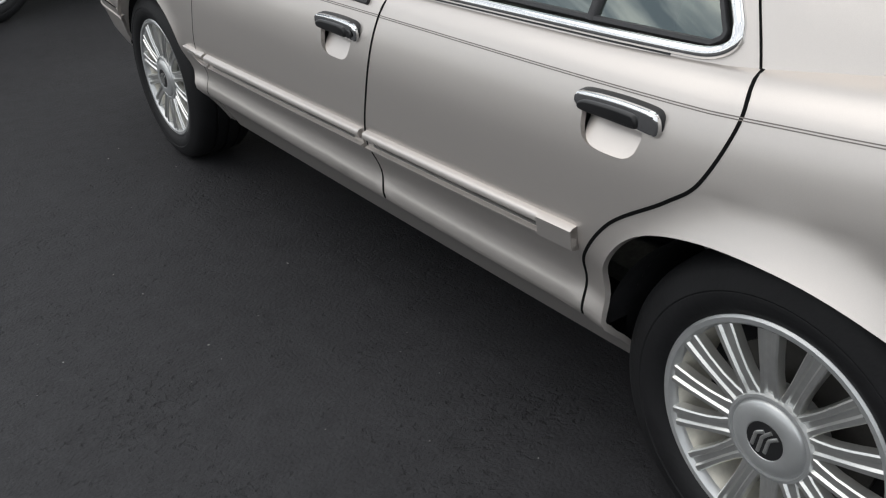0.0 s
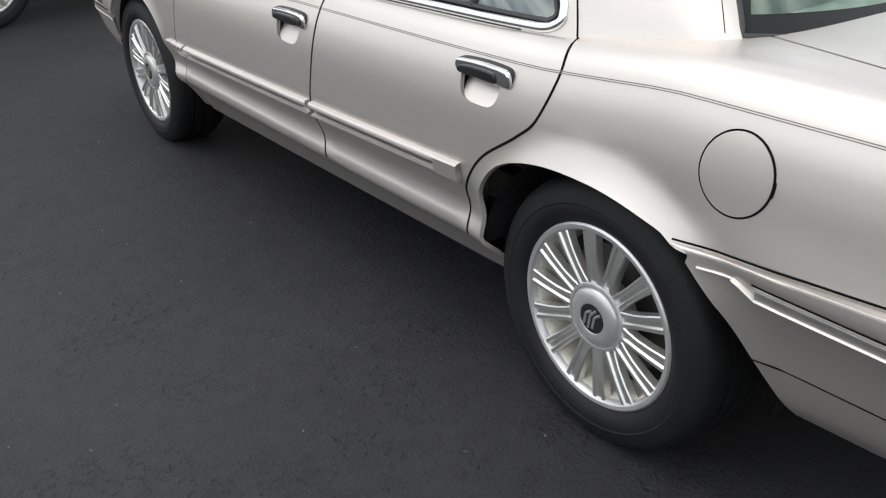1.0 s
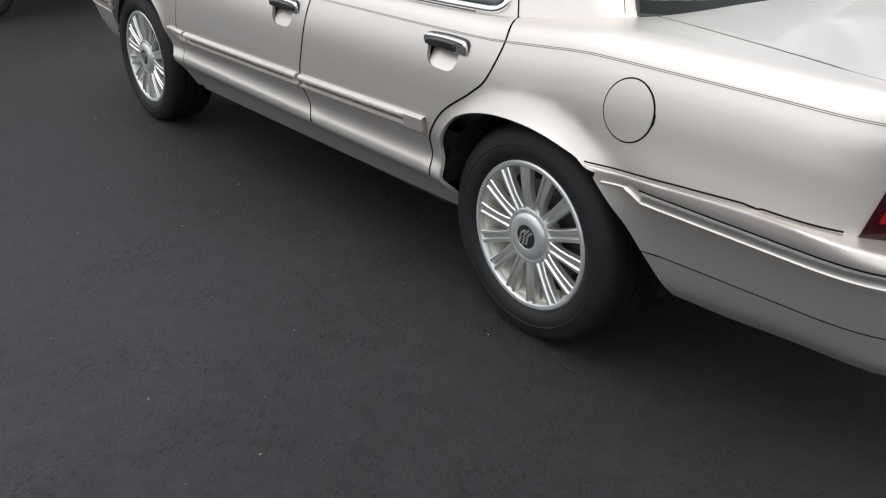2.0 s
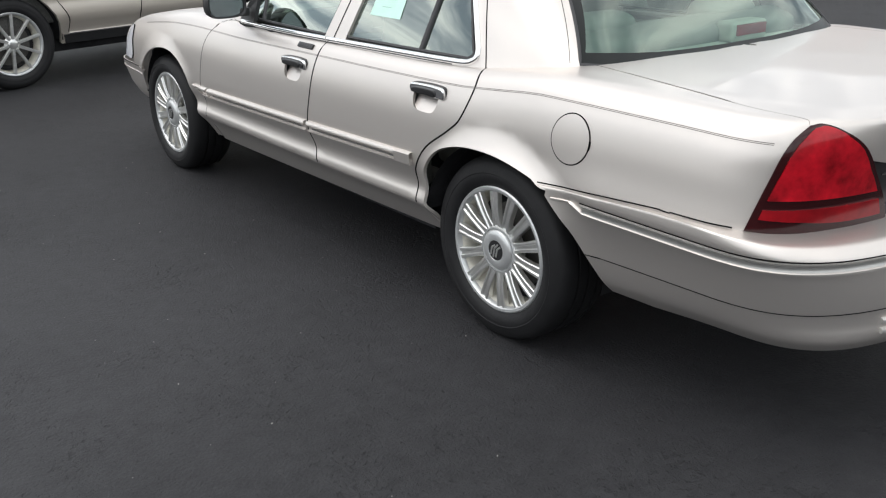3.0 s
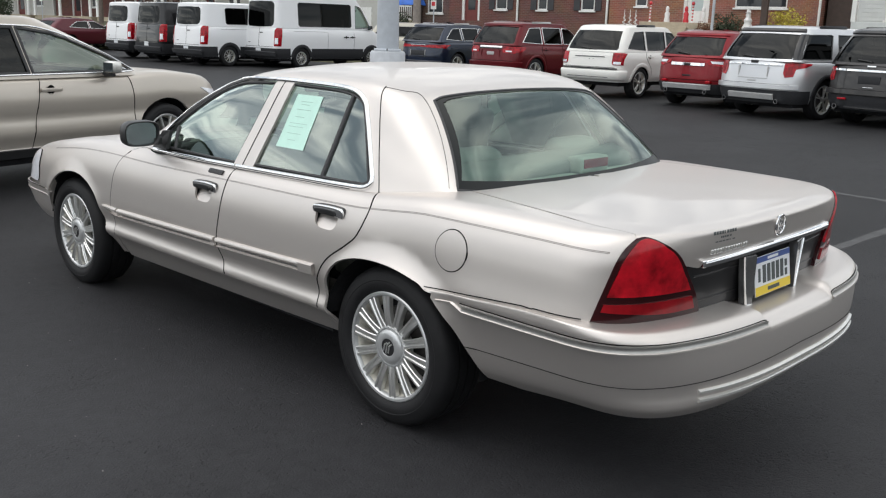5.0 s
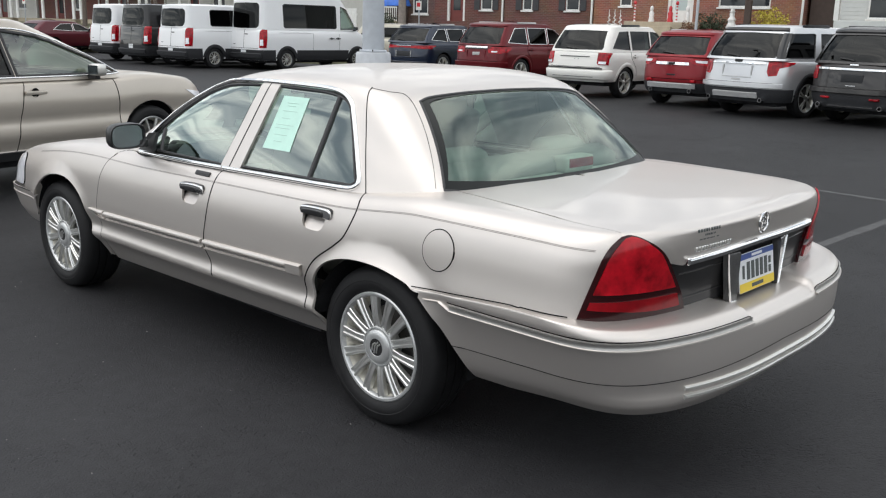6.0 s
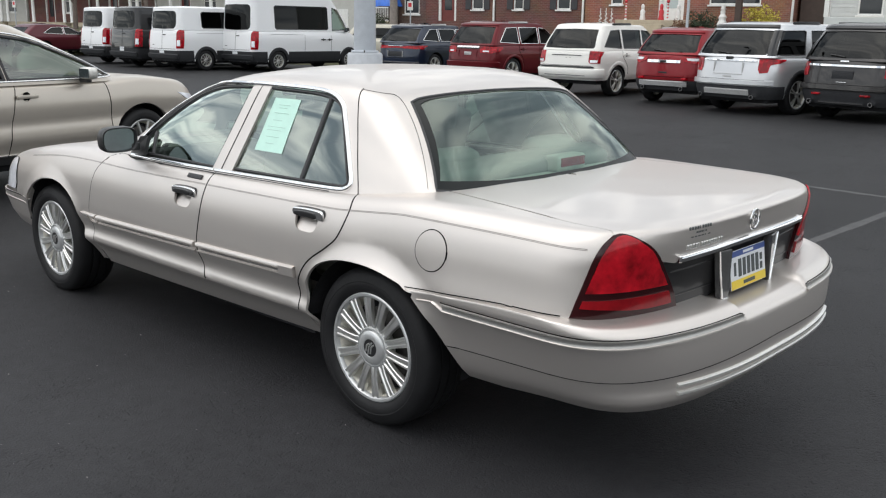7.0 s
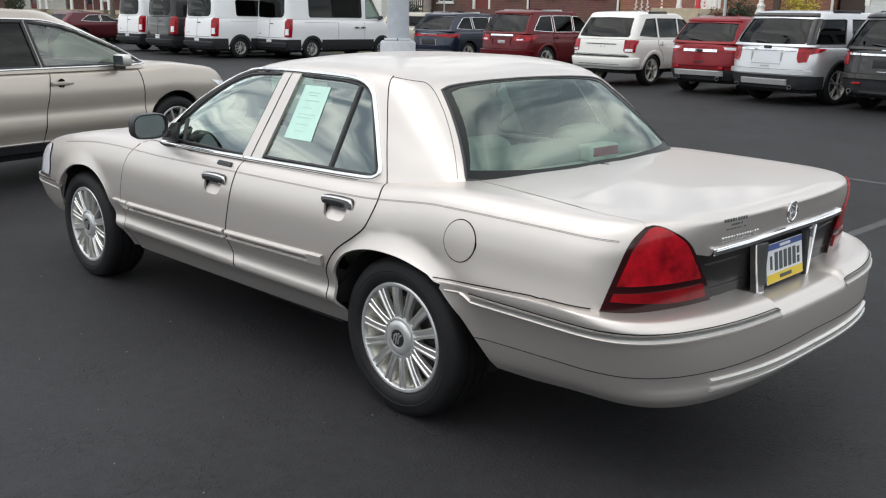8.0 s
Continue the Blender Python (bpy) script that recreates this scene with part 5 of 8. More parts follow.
def undercarriage(car):
    part("underbody", boxes((-0.66, -1.0, 0.30, 0.66, 3.5, 0.60), (-0.84, 0.45, 0.285, 0.84, 2.25, 0.40)), UNDER, car, "black underbody")
    for s in (-1, 1):
        for y, cz in ((-0.045, 0.345), (2.83, 0.345)):
            # the outer ring stops above the sill, the inner one runs down behind it
            rim_x = 0.94 if y < 1 else 0.90
            for x, lo, hi, line in ((rim_x, 9 if s < 0 else 24, 156 if s < 0 else 171, [(0.0, 0.428), (rim_x - 0.868, 0.428)]), (0.868, -4, 184, [(0.0, 0.428), (0.29, 0.428), (0.29, 0.0)])):
                bm = lathe(line, 36, None, lo, hi)
                bmesh.ops.scale(bm, vec=(1, 1, 0.95), verts=bm.verts[:])
                part("wheel_well", bm, UNDER, car, "dark wheel well", 30, pose(-x, y, cz) if s < 0 else pose(x, y, cz, 0, 0, 180))


def seat_shape(w, d, h, back, lean):
    """A cushion with a leaning back, rounded all over."""
    bm = boxes((-w / 2, -d / 2, 0, w / 2, d / 2, h), bevel=0.05, segments=3)
    b2 = boxes((-w / 2, -0.08, 0, w / 2, 0.08, back), bevel=0.05, segments=3)
    bmesh.ops.rotate(b2, cent=(0, 0, 0), matrix=Matrix.Rotation(radians(lean), 3, "X"), verts=b2.verts[:])
    bmesh.ops.translate(b2, vec=(0, -d / 2 + 0.04, h * 0.5), verts=b2.verts[:])
    me = bpy.data.meshes.new("tmp")
    b2.to_mesh(me)
    bm.from_mesh(me)
    b2.free()
    bpy.data.meshes.remove(me)
    return bm


def interior(car):
    tub = part("cabin_floor", boxes((-0.80, -0.2, 0.42, 0.80, 2.1, 0.46)), CARPET, car, "dark carpeted floor")
    for s in (-1, 1):
        part("door_liner", boxes((s * 0.80, 0.52, 0.45, s * 0.85, 2.0, 0.93), (s * 0.80, 0.12, 0.80, s * 0.85, 0.515, 0.93), bevel=0.01), CLOTH, car, "grey door lining")
        seat = part("front_seat", seat_shape(0.58, 0.55, 0.22, 0.62, 14), CLOTH, car, "grey leather front seat", 50, pose(s * 0.40, 1.28, 0.50))
        part("headrest", boxes((-0.14, -0.06, 0, 0.14, 0.05, 0.19), bevel=0.045, segments=3), CLOTH, seat, "", 50, pose(0, -0.40, 0.60, 8))
        part("headrest_post", boxes((-0.06, -0.42, 0.55, -0.05, -0.41, 0.64), (0.05, -0.42, 0.55, 0.06, -0.41, 0.64)), CHROME, seat)
    seat = part("rear_seat", seat_shape(1.40, 0.55, 0.22, 0.50, 20), CLOTH, car, "grey leather rear bench", 50, pose(0, 0.36, 0.50))
    for x in (-0.38, 0.38):
        part("headrest", boxes((-0.17, -0.07, 0, 0.17, 0.07, 0.17), bevel=0.06, segments=3), CLOTH, seat, "", 50, pose(x, -0.28, 0.47, 12))
    shelf = part("parcel_shelf", boxes((-0.70, -0.29, 0.965, 0.70, 0.12, 1.0), bevel=0.012), SHELF, car, "pale grey parcel shelf")
    pod = part("brake_light", boxes((0.15, -0.17, 1.0, 0.38, -0.08, 1.078), bevel=0.02, segments=3), SHELF, shelf, "pale brake light pod with a dark red lens", 40)
    part("lens", boxes((0.17, -0.178, 1.025, 0.36, -0.165, 1.068), bevel=0.005), DIM_LENS, pod, "dark red lens")
    part("paper_slip", boxes((0.02, 0.00, 1.001, 0.14, 0.05, 1.006)), SLIP, shelf, "yellow-green paper slip")
    dash = part("dashboard", boxes((-0.76, 1.72, 0.72, 0.76, 2.1, 0.97), bevel=0.06, segments=3), CARPET, car, "dark dashboard", 50)
    bm = bmesh.new()
    rim = lathe([(0.016 * math.cos(a), 0.185 + 0.016 * math.sin(a)) for a in np.linspace(0, 2 * math.pi, 9)], 40, bm)
    wheel_at = pose(-0.40, 1.62, 0.90, 0, 0, 90) @ pose(0, 0, 0, 0, -22, 0)
    st = part("steering_wheel", rim, BLACK, car, "dark steering wheel", 60, wheel_at)
    part("steering_hub", boxes((-0.02, -0.06, -0.06, 0.02, 0.06, 0.06), (-0.01, -0.18, -0.015, 0.01, 0.18, 0.015), bevel=0.008), BLACK, st, "", 40)
    part("inner_mirror", boxes((-0.12, 1.56, 1.27, 0.12, 1.59, 1.33), bevel=0.012), BLACK, car, "black rear-view mirror", 40)


STRIPE = material("brown_pinstripe", (0.17, 0.15, 0.135), 0.5)
SMOKE = material("smoked_panel", (0.010, 0.010, 0.011), 0.30, 0.0, 0.2, 90.0, coat=0.3, Specular_IOR_Level=0.3)
SMOKE_CLEAR = material("smoked_lamp", (0.10, 0.10, 0.10), 0.12, 0.3, 0.2, 30.0, coat=1.0)
PLATE = material("plate_white", (0.72, 0.74, 0.76), 0.45, 0.0, 0.03, 30.0)
PLATE_BLUE = material("plate_blue", (0.05, 0.09, 0.28), 0.45)
PLATE_YELLOW = material("plate_yellow", (0.75, 0.55, 0.05), 0.45)
BRIGHT = material("pale_trim", (0.66, 0.65, 0.62), 0.3, 0.6, 0.05, 40.0, coat=0.5)
CHANNEL_SHADE = material("channel_shade_grey", (0.33, 0.325, 0.315), 0.3, 0.8, 0.06, 40.0)
FRIT = material("black_ceramic", (0.008, 0.010, 0.010), 0.3, Specular_IOR_Level=0.25)
STRIP = material("brushed_strip", (0.42, 0.415, 0.40), 0.35, 0.7, 0.06, 40.0)
PRINT = material("faint_print", (0.42, 0.64, 0.56), 0.8)
MIRROR = material("mirror_glass", (0.20, 0.23, 0.24), 0.25, 1.0)
DISC = material("brake_iron", (0.10, 0.095, 0.09), 0.5, 0.6, 0.2, 20.0)
CAP = material("satin_cap", (0.58, 0.59, 0.59), 0.33, 0.6, 0.05, 30.0)
SLIP = material("yellow_slip", (0.62, 0.70, 0.12), 0.7)

SEDAN = sedan()
bumpers(SEDAN)
greenhouse(SEDAN)
rear_panel(SEDAN)
undercarriage(SEDAN)
interior(SEDAN)
mirrors(SEDAN)
fuel_door(SEDAN)
for flip in (False, True):
    pinstripes(SEDAN, flip)
    moulding_tip(SEDAN, flip)
wheel("wheel", SEDAN, -0.905, 0.0, 0.345, turn=6)
wheel("wheel", SEDAN, -0.895, 2.911, 0.335, radius=0.338, turn=11)
wheel("wheel", SEDAN, 0.905, 0.0, 0.345, side=1)
wheel("wheel", SEDAN, 0.895, 2.911, 0.335, radius=0.338, side=1, turn=3)


# ---- ground ----
def ground():
    bm = bmesh.new()
    bmesh.ops.create_grid(bm, x_segments=8, y_segments=8, size=2000)
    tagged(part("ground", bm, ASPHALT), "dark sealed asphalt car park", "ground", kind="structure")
    worn = material("worn_paint", (0.058, 0.058, 0.060), 0.8, 0.0, 0.5, 6.0, bump=0.3, bump_scale=120.0)
    for x0, y0, x1, y1 in ((3.9, 0.06, 9.5, -0.05), (6.95, 3.2, 6.5, -2.6)):
        a, b = Vector((x0, y0, 0)), Vector((x1, y1, 0))
        d = (b - a).normalized()
        n = Vector((-d.y, d.x, 0)) * 0.05
        bm = bmesh.new()
        steps, rows = 40, []
        for i in range(steps + 1):
            c = a + (b - a) * i / steps
            w = 1 + 0.35 * noise.noise(c * 2.3)
            rows.append([bm.verts.new((*(c + n * w * s).xy, z)) for s, z in ((-1, 0.001), (-0.9, 0.004), (0.9, 0.004), (1, 0.001))])
        for p, q in zip(rows, rows[1:]):
            for i in range(3):
                bm.faces.new((p[i], p[i + 1], q[i + 1], q[i]))
        bmesh.ops.recalc_face_normals(bm, faces=bm.faces[:])
        tagged(part("parking_line", bm, worn), "faded grey parking line worn into the asphalt", "road marking", "faded parking lines")
    # grit and small litter that lies on the asphalt
    grit = material("pale_grit", (0.32, 0.31, 0.29), 0.9, 0.0, 0.3, 40.0)
    random.seed(5)
    bm = bmesh.new()
    for i in range(70):
        x, y = random.uniform(-2.6, -0.9), random.uniform(-1.5, 3.2)
        r = random.choice((0.0012, 0.0015, 0.002, 0.003))
        m = pose(x, y, r * 0.6, random.uniform(0, 90), random.uniform(0, 90), random.uniform(0, 360))
        bmesh.ops.create_icosphere(bm, subdivisions=1, radius=r, matrix=m @ Matrix.Diagonal((1, 1.5, 0.6, 1)))
    tagged(part("grit", bm, grit), "scattered pale grit on the asphalt", "grit", kind="stuff")


ground()


# plain unseen walls, added to close the place behind the camera and shape reflections
def far_walls():
    render_wall = material("pale_render", (0.20, 0.19, 0.175), 0.85, 0.0, 0.2, 0.6)
    for nm, box in (("unseen_wall_west", (-44.4, -60, 0, -44, 90, 4.0)), ("unseen_wall_south", (-44, -38.4, 0, 70, -38, 5.0))):
        tagged(part(nm, boxes(box), render_wall), "plain unseen wall added behind the camera to shape reflections", "wall", kind="structure")


far_walls()


# ---- the other parked vehicles ----
PAINTS = {}


def paint(name, colour, metal=0.35, coat=0.35):
    if name not in PAINTS:
        PAINTS[name] = material(name, colour, 0.32, metal, 0.04, 500.0, coat=coat, Specular_IOR_Level=0.25)
    return PAINTS[name]


GREY_PLASTIC = material("grey_cladding", (0.030, 0.031, 0.034), 0.6, 0.0, 0.15, 20.0, Specular_IOR_Level=0.25)
SILVER_PLASTIC = material("silver_skid_plate", (0.45, 0.45, 0.45), 0.4, 0.3, 0.1, 20.0)
DARK_CABIN = material("dark_cabin", (0.035, 0.035, 0.038), 0.9, 0.0, 0.2, 10.0)
HEADING = -78.0
GLASS_TAN = glass("pale_green_glass", (0.42, 0.52, 0.47), 0.05, 1.4)


def vehicle(name, label, category, at, v):
    """A parked vehicle from its measures: local y points forward from the rear axle. v: a dict of lengths in metres."""
    car = thing(name, label, category, "vehicles in the car park", at)
    W, H, ro, wb, fo = v["w"] / 2, v["h"], v["ro"], v["wb"], v["fo"]
    belt, hood, sill = v["belt"], v["hood"], v.get("sill", 0.32)
    pm, low = v["paint"], v.get("low", v["paint"])
    yr, yf = -ro, wb + fo
    cowl, rise_r = v["cowl"], v.get("lean", 0.28)
    d0, d1 = v.get("droop", (0.06, 0.20))
    tz = knots((yr - 0.1, belt), (cowl - 0.25, belt - 0.02), (cowl + 0.1, hood + 0.03), ((cowl + yf) / 2, hood), (yf - 0.25, hood - d0), (yf, hood - d1))
    lv = lambda f, d=0.0: (lambda y: sill + f * (tz(y) - sill) + d)
    cr, nr, nf = v.get("cr", 0.45), v.get("nr", 3.6), v.get("nf", 2.5)
    ck = v.get("nose", 1.0)
    g0, g1, g2 = v.get("girth", (0.97, 0.985, 0.995))
    body = Shell([
        (lv(0.0), W * 0.92, yf - 0.12, yr + 0.07, 0.7 * ck, cr, nf, nr),
        (lv(0.16), W * g0, yf - 0.04, yr + 0.02, 0.75 * ck, cr, nf, nr),
        (lv(0.32), W * g1, yf, yr, 0.78 * ck, cr, nf, nr),
        (lv(0.50), W * g2, yf, yr + 0.01, 0.80 * ck, cr, nf, nr),
        (lv(0.68), W, yf - 0.02, yr + 0.03, 0.82 * ck, cr, nf, nr),
        (lv(0.85), W * 0.985, yf - 0.07, yr + 0.05, 0.84 * ck, cr, nf, nr),
        (lv(0.96), W * 0.955, yf - 0.16, yr + 0.07, 0.86 * ck, cr, nf, nr),
        (lv(1.0), W * 0.91, yf - 0.28, yr + 0.10, 0.85 * ck, cr, nf, nr),
        (lv(1.0, 0.025), W * 0.55, yf - 0.75, yr + 0.5, 0.6, 0.3, 2.5, 3),
        (lv(1.0, 0.035), 0.0, cowl + 0.3, yr + 0.9, 0.2, 0.2, 2.5, 3),
    ], taper=knots((yr, 0.96), (yr + 0.6, 1.0), (wb * 0.7, 1.0), (yf, 0.93)), ku=1.6, ks=0.1)
    tumble = v.get("tumble", 0.80)
    rt = v.get("roof_front", cowl - 0.95)
    k = np.array([0.0, 0.35, 0.68, 0.88, 0.96, 1.0])
    cab = Shell([(belt - 0.02 + (H - 0.07 - belt + 0.02) * q, W * (0.945 + (tumble - 0.945) * q), cowl + 0.12 + (rt - cowl + 0.1) * q**1.15, yr + 0.06 + rise_r * q**1.3, 0.6, 0.36, 2.8, 3.8) for q in k]
                + [(H - 0.045, W * tumble * 0.93, rt - 0.14, yr + 0.12 + rise_r, 0.55, 0.34, 2.8, 3.6), (H - 0.015, W * tumble * 0.62, rt - 0.40, yr + 0.40 + rise_r, 0.5, 0.3, 2.6, 3.2), (H, 0.0, rt - 0.8, yr + 1.0 + rise_r, 0.2, 0.2, 2.4, 3)],
                ku=1.5, ks=0.14)
    # lower body with wheel arches
    R = v["r"]
    step = v.get("step", 0.09)

    def arch(y0):
        pts = [(y0 + (R + 0.065) * math.cos(a), R + (R + 0.065) * math.sin(a)) for a in np.linspace(math.pi * 1.04, -math.pi * 0.04, 17)]
        pts = [(y, max(z, sill + 0.01)) for y, z in pts]
        return body.find(pts, (1, 2), u=(0.3, 2.7), s=(0, 6))[::-1]
    ra, fa = arch(0.0), arch(wb)
    top = 7.0
    loop = np.vstack([[[0, 0.02]], [[fa[0][0] - 0.002, 0.02]], fa, [[fa[-1][0] + 0.002, 0.02]], [[ra[0][0] - 0.002, 0.02]], ra, [[ra[-1][0] + 0.002, 0.02]], [[3, 0.02]], [[3, top]], [[1.5, top]], [[1.2, 9.0]], [[0, 9.0]]])
    skin("body", double(cut(body, loop, step=step, depth=0.03)), pm, car)
    part("underbody", boxes((-W * 0.8, yr + 0.3, sill * 0.75, W * 0.8, yf - 0.3, sill + 0.25), bevel=0.02), UNDER, car)
    for s in (-1, 1):
        for y0 in (0.0, wb):
            bm = lathe([(0.0, R + 0.07), (0.28, R + 0.07), (0.28, 0.0)], 24, None, -2, 182)
            part("wheel_well", bm, UNDER, car, smooth=30, at=pose(-W * 0.95, y0, R) if s < 0 else pose(W * 0.95, y0, R, 0, 0, 180))
            wheel("wheel", car, s * (W - 0.055), y0, R, radius=R, rim=v.get("rim", R * 0.71), side=s, style=v.get("spokes", "five"), turn=17 * y0 + 5)
    # cladding round the foot and the rear bumper
    if v.get("clad"):
        cmat = v["clad"]
        zc = v.get("clad_z", 0.52)
        up = body.find([(y, zc) for y in np.linspace(yf - 0.5, yr + 0.35, 50)], (1, 2), u=(0.3, 2.7), s=(0, 5))
        for a, b0 in ((fa[-1][0] + 0.01, ra[0][0] - 0.01), (ra[-1][0] + 0.01, 3.0)):
            sc = float(np.mean(up[:, 1]))
            loop = np.vstack([[[u, 0.05] for u in np.linspace(a, b0, 20)], [[u, sc] for u in np.linspace(b0, a, 20)]])
            data = cut(body, loop, off=0.012, step=step, depth=0.014)
            if b0 == 3.0:
                skin("lower_bumper", double(data), cmat, car)
            else:
                skin("sill_cladding", data, cmat, car)
                skin("sill_cladding", data, cmat, car, "", True)
    # greenhouse with openings
    holes, panes = [], []
    zb, zt = belt + v.get("win_low", 0.05), H - v.get("win_top", 0.16)
    for pts in v["panes"]:
        q = np.vstack([cab.side(list(pair), 5, u=(0.25, 2.9), s=(0, 6)) for pair in zip(pts, pts[1:] + pts[:1])])
        holes.append(q)
        panes.append(q)
    half = v["back_pane"]
    edge = np.vstack([cab.find(flow(list(pair), 4), (0, 2), u=(2, 3), s=(0, 6)) for pair in zip(half, half[1:])])
    rg = np.vstack([[[3, float(edge[0][1])]], edge, [[3, float(edge[-1][1])]]])
    ws = np.array([[0, 4.7], [0.45, 4.7], [0.52, 4.3], [0.56, 0.3], [0, 0.3]])
    outer = np.vstack([[[0, 0]], [[3, 0]], rg[::-1], [[3, cab.top]], [[0, cab.top]], ws])
    roof = skin("roof", double(cut(cab, outer, holes, step=step, depth=0.025)), v.get("roof_paint", pm), car)
    gm = v.get("glass", GLASS_DARK)
    if v.get("dark_pillar"):
        u0, u1 = float(panes[-1][:, 0].max()) - 0.01, float(edge[1:-1, 0].min()) + 0.03
        s0, s1 = float(panes[-1][:, 1].min()) - 0.05, float(panes[-1][:, 1].max()) + 0.02
        loop = np.array([[u, s0] for u in np.linspace(u0, u1, 6)] + [[u, s1] for u in np.linspace(u1, u0, 6)])
        for mirror in (False, True):
            skin("rear_pillar", cut(cab, loop, off=0.004, step=0.08, depth=0.006), BLACK_PAINT, car, "gloss black rear pillar", mirror)
    for i, q in enumerate(panes):
        g = v.get("front_glass", gm) if i == 0 else gm
        for mirror in (False, True):
            pane = skin("side_window", cut(cab, q, off=-0.012, step=0.12, depth=0), g, car, "dark tinted side glass" if g is GLASS_DARK else "clear side glass", mirror)
            p, m = along(cab, q)
            bead("window_trim", p, m, v.get("trim_w", 0.010), 0.006, v.get("trim", TRIM_BLACK), pane, "", mirror, closed=True)
    back = skin("rear_window", double(cut(cab, rg, off=-0.012, step=0.12, depth=0)), gm, car, "dark tinted rear window")
    skin("windshield", double(cut(cab, ws, off=-0.012, step=0.15, depth=0)), GLASS_CAR, car)
    if v.get("wiper", True):
        zw = half[-1][1] + 0.02
        p, m = along(cab, cab.find([(-0.02, zw), (-0.15, zw + 0.02), (-0.32, zw + 0.035)], (0, 2), u=(2, 3), s=(0, 6)), 0.004)
        bead("rear_wiper", p, m, 0.014, 0.02, BLACK, back)
    if not v.get("open_cabin"):
        part("cabin_lining", boxes((-W * 0.52, yr + rise_r + 0.45, belt - 0.1, W * 0.52, cowl - 1.0, H - 0.2), bevel=0.05), DARK_CABIN, car)
        part("cabin_block", boxes((-W * 0.70, yr + 0.55, sill + 0.1, W * 0.70, cowl - 0.5, belt + 0.02), (-W * 0.62, yr + 0.75, belt, W * 0.62, yr + 0.85, H - 0.35), (-W * 0.6, cowl - 1.15, belt, -W * 0.15, cowl - 1.05, H - 0.38), (W * 0.15, cowl - 1.15, belt, W * 0.6, cowl - 1.05, H - 0.38), bevel=0.03), DARK_CABIN, car)
    # lamps, doors, bumper trim
    for mirror in (False, True):
        for k, (pts, mat, nm, lab) in enumerate(v["lamps"]):
            q = np.vstack([body.find(flow(list(pair), 4), (0, 2), u=(2, 3), s=(1, 9)) for pair in zip(pts, pts[1:] + pts[:1])])
            if v.get("lamps_on_cab"):
                q = np.vstack([cab.find(flow(list(pair), 4), (0, 2), u=(2, 3), s=(0, 6)) for pair in zip(pts, pts[1:] + pts[:1])])
            skin(nm, cut(cab if v.get("lamps_on_cab") else body, q, off=0.012 + 0.006 * k, step=0.05, depth=0.02), mat, car, lab, mirror)
        for curve in v.get("seams", []):
            p, m = along(body, body.side(curve, 6, u=(0.2, 2.9)))
            bead("door_seam", p, m, 0.0028, 0.004, SHADOW_GAP, car, "", mirror, profile=((-1, -1), (-1, 1), (1, 1), (1, -1)))
        for curve in v.get("bright_lines", []):
            p, m = along(cab, cab.side(curve, 6, u=(0.25, 2.9), s=(0, 6)))
            bead("window_line", p, m, 0.010, 0.010, CHROME, car, "bright chrome line round the windows", mirror)
        if v.get("headlamp"):
            q = np.vstack([body.find(flow(list(pair), 4), (1, 2), u=(0.2, 1.4), s=(2, 8)) for pair in zip(v["headlamp"], v["headlamp"][1:] + v["headlamp"][:1])])
            skin("headlamp", cut(body, q, off=0.006, step=0.04, depth=0.01), CLEAR_LENS, car, "clear headlamp lens", mirror)
        if v.get("sill_line"):
            p, m = along(body, body.side([(wb - 0.48, v["clad_z"] + 0.012), (0.5, v["clad_z"] + 0.012)], 24, u=(0.3, 2.7)))
            bead("sill_line", p, m, 0.008, 0.016, CHROME, car, "", mirror)
        if v.get("arch_trim"):
            for q in (ra, fa):
                p, m = along(body, q[1:-1])
                bead("arch_trim", p, m, v.get("arch_w", 0.032), 0.016, v["arch_trim"], car, "", mirror)
        for y, z in v.get("handles", []):
            q = body.find([(y, z), (y, z)], (1, 2), u=(0.3, 2.7))
            p, m = along(body, q)
            s = 1 if mirror else -1
            bm = boxes((-0.012, -0.115, -0.018, 0.016, 0.115, 0.018), bevel=0.010)
            h = part("door_handle", bm, v.get("handle_mat", pm), car, "", 40, pose(s * (abs(p[0][0]) + 0.022), y, z))
            # flat dark disc paints the shade of the hollow behind the handle
            part("hollow_shade_disc", lathe([(0.0, 0.0), (0.0, 0.038), (0.004, 0.044)], 20), SHADOW_GAP, h, "", 30, pose(-s * 0.016, 0.0, 0.0))
        if v.get("rails"):
            p, m = along(cab, np.array([[u, 5.6] for u in np.linspace(1.15, 1.9, 12)]))
            bead("roof_rail", p, m, 0.018, 0.05, v["rails"], car, "", mirror)
        if v.get("mirrors", True):
            s = 1 if mirror else -1
            m0 = part("door_mirror", boxes((-0.09, -0.05, -0.055, 0.09, 0.06, 0.065), bevel=0.04, segments=3), v.get("mirror_mat", BLACK), car, "door mirror", 40, pose(s * (W + 0.06), cowl - v.get("mirror_back", 0.42), belt + 0.07))
            part("mirror_glass", boxes((-0.07, -0.056, -0.04, 0.07, -0.048, 0.05), bevel=0.004), MIRROR, m0)
            part("mirror_foot", boxes((-s * 0.14, -0.02, -0.09, 0.0, 0.04, -0.04), bevel=0.01), BLACK, m0)
    py = float(body.find([(-0.01, v["plate_z"]), (-0.01, v["plate_z"])], (0, 2), u=(2.5, 3), s=(0, 8))[0][1])
    yb = float(body.at([3.0], [py])[0][1])
    if v.get("plate", True):
        part("number_plate", boxes((-0.15, yb - 0.012, v["plate_z"] - 0.075, 0.15, yb + 0.01, v["plate_z"] + 0.075), bevel=0.003), v.get("plate_mat", PLATE), car, "pale blank number plate")
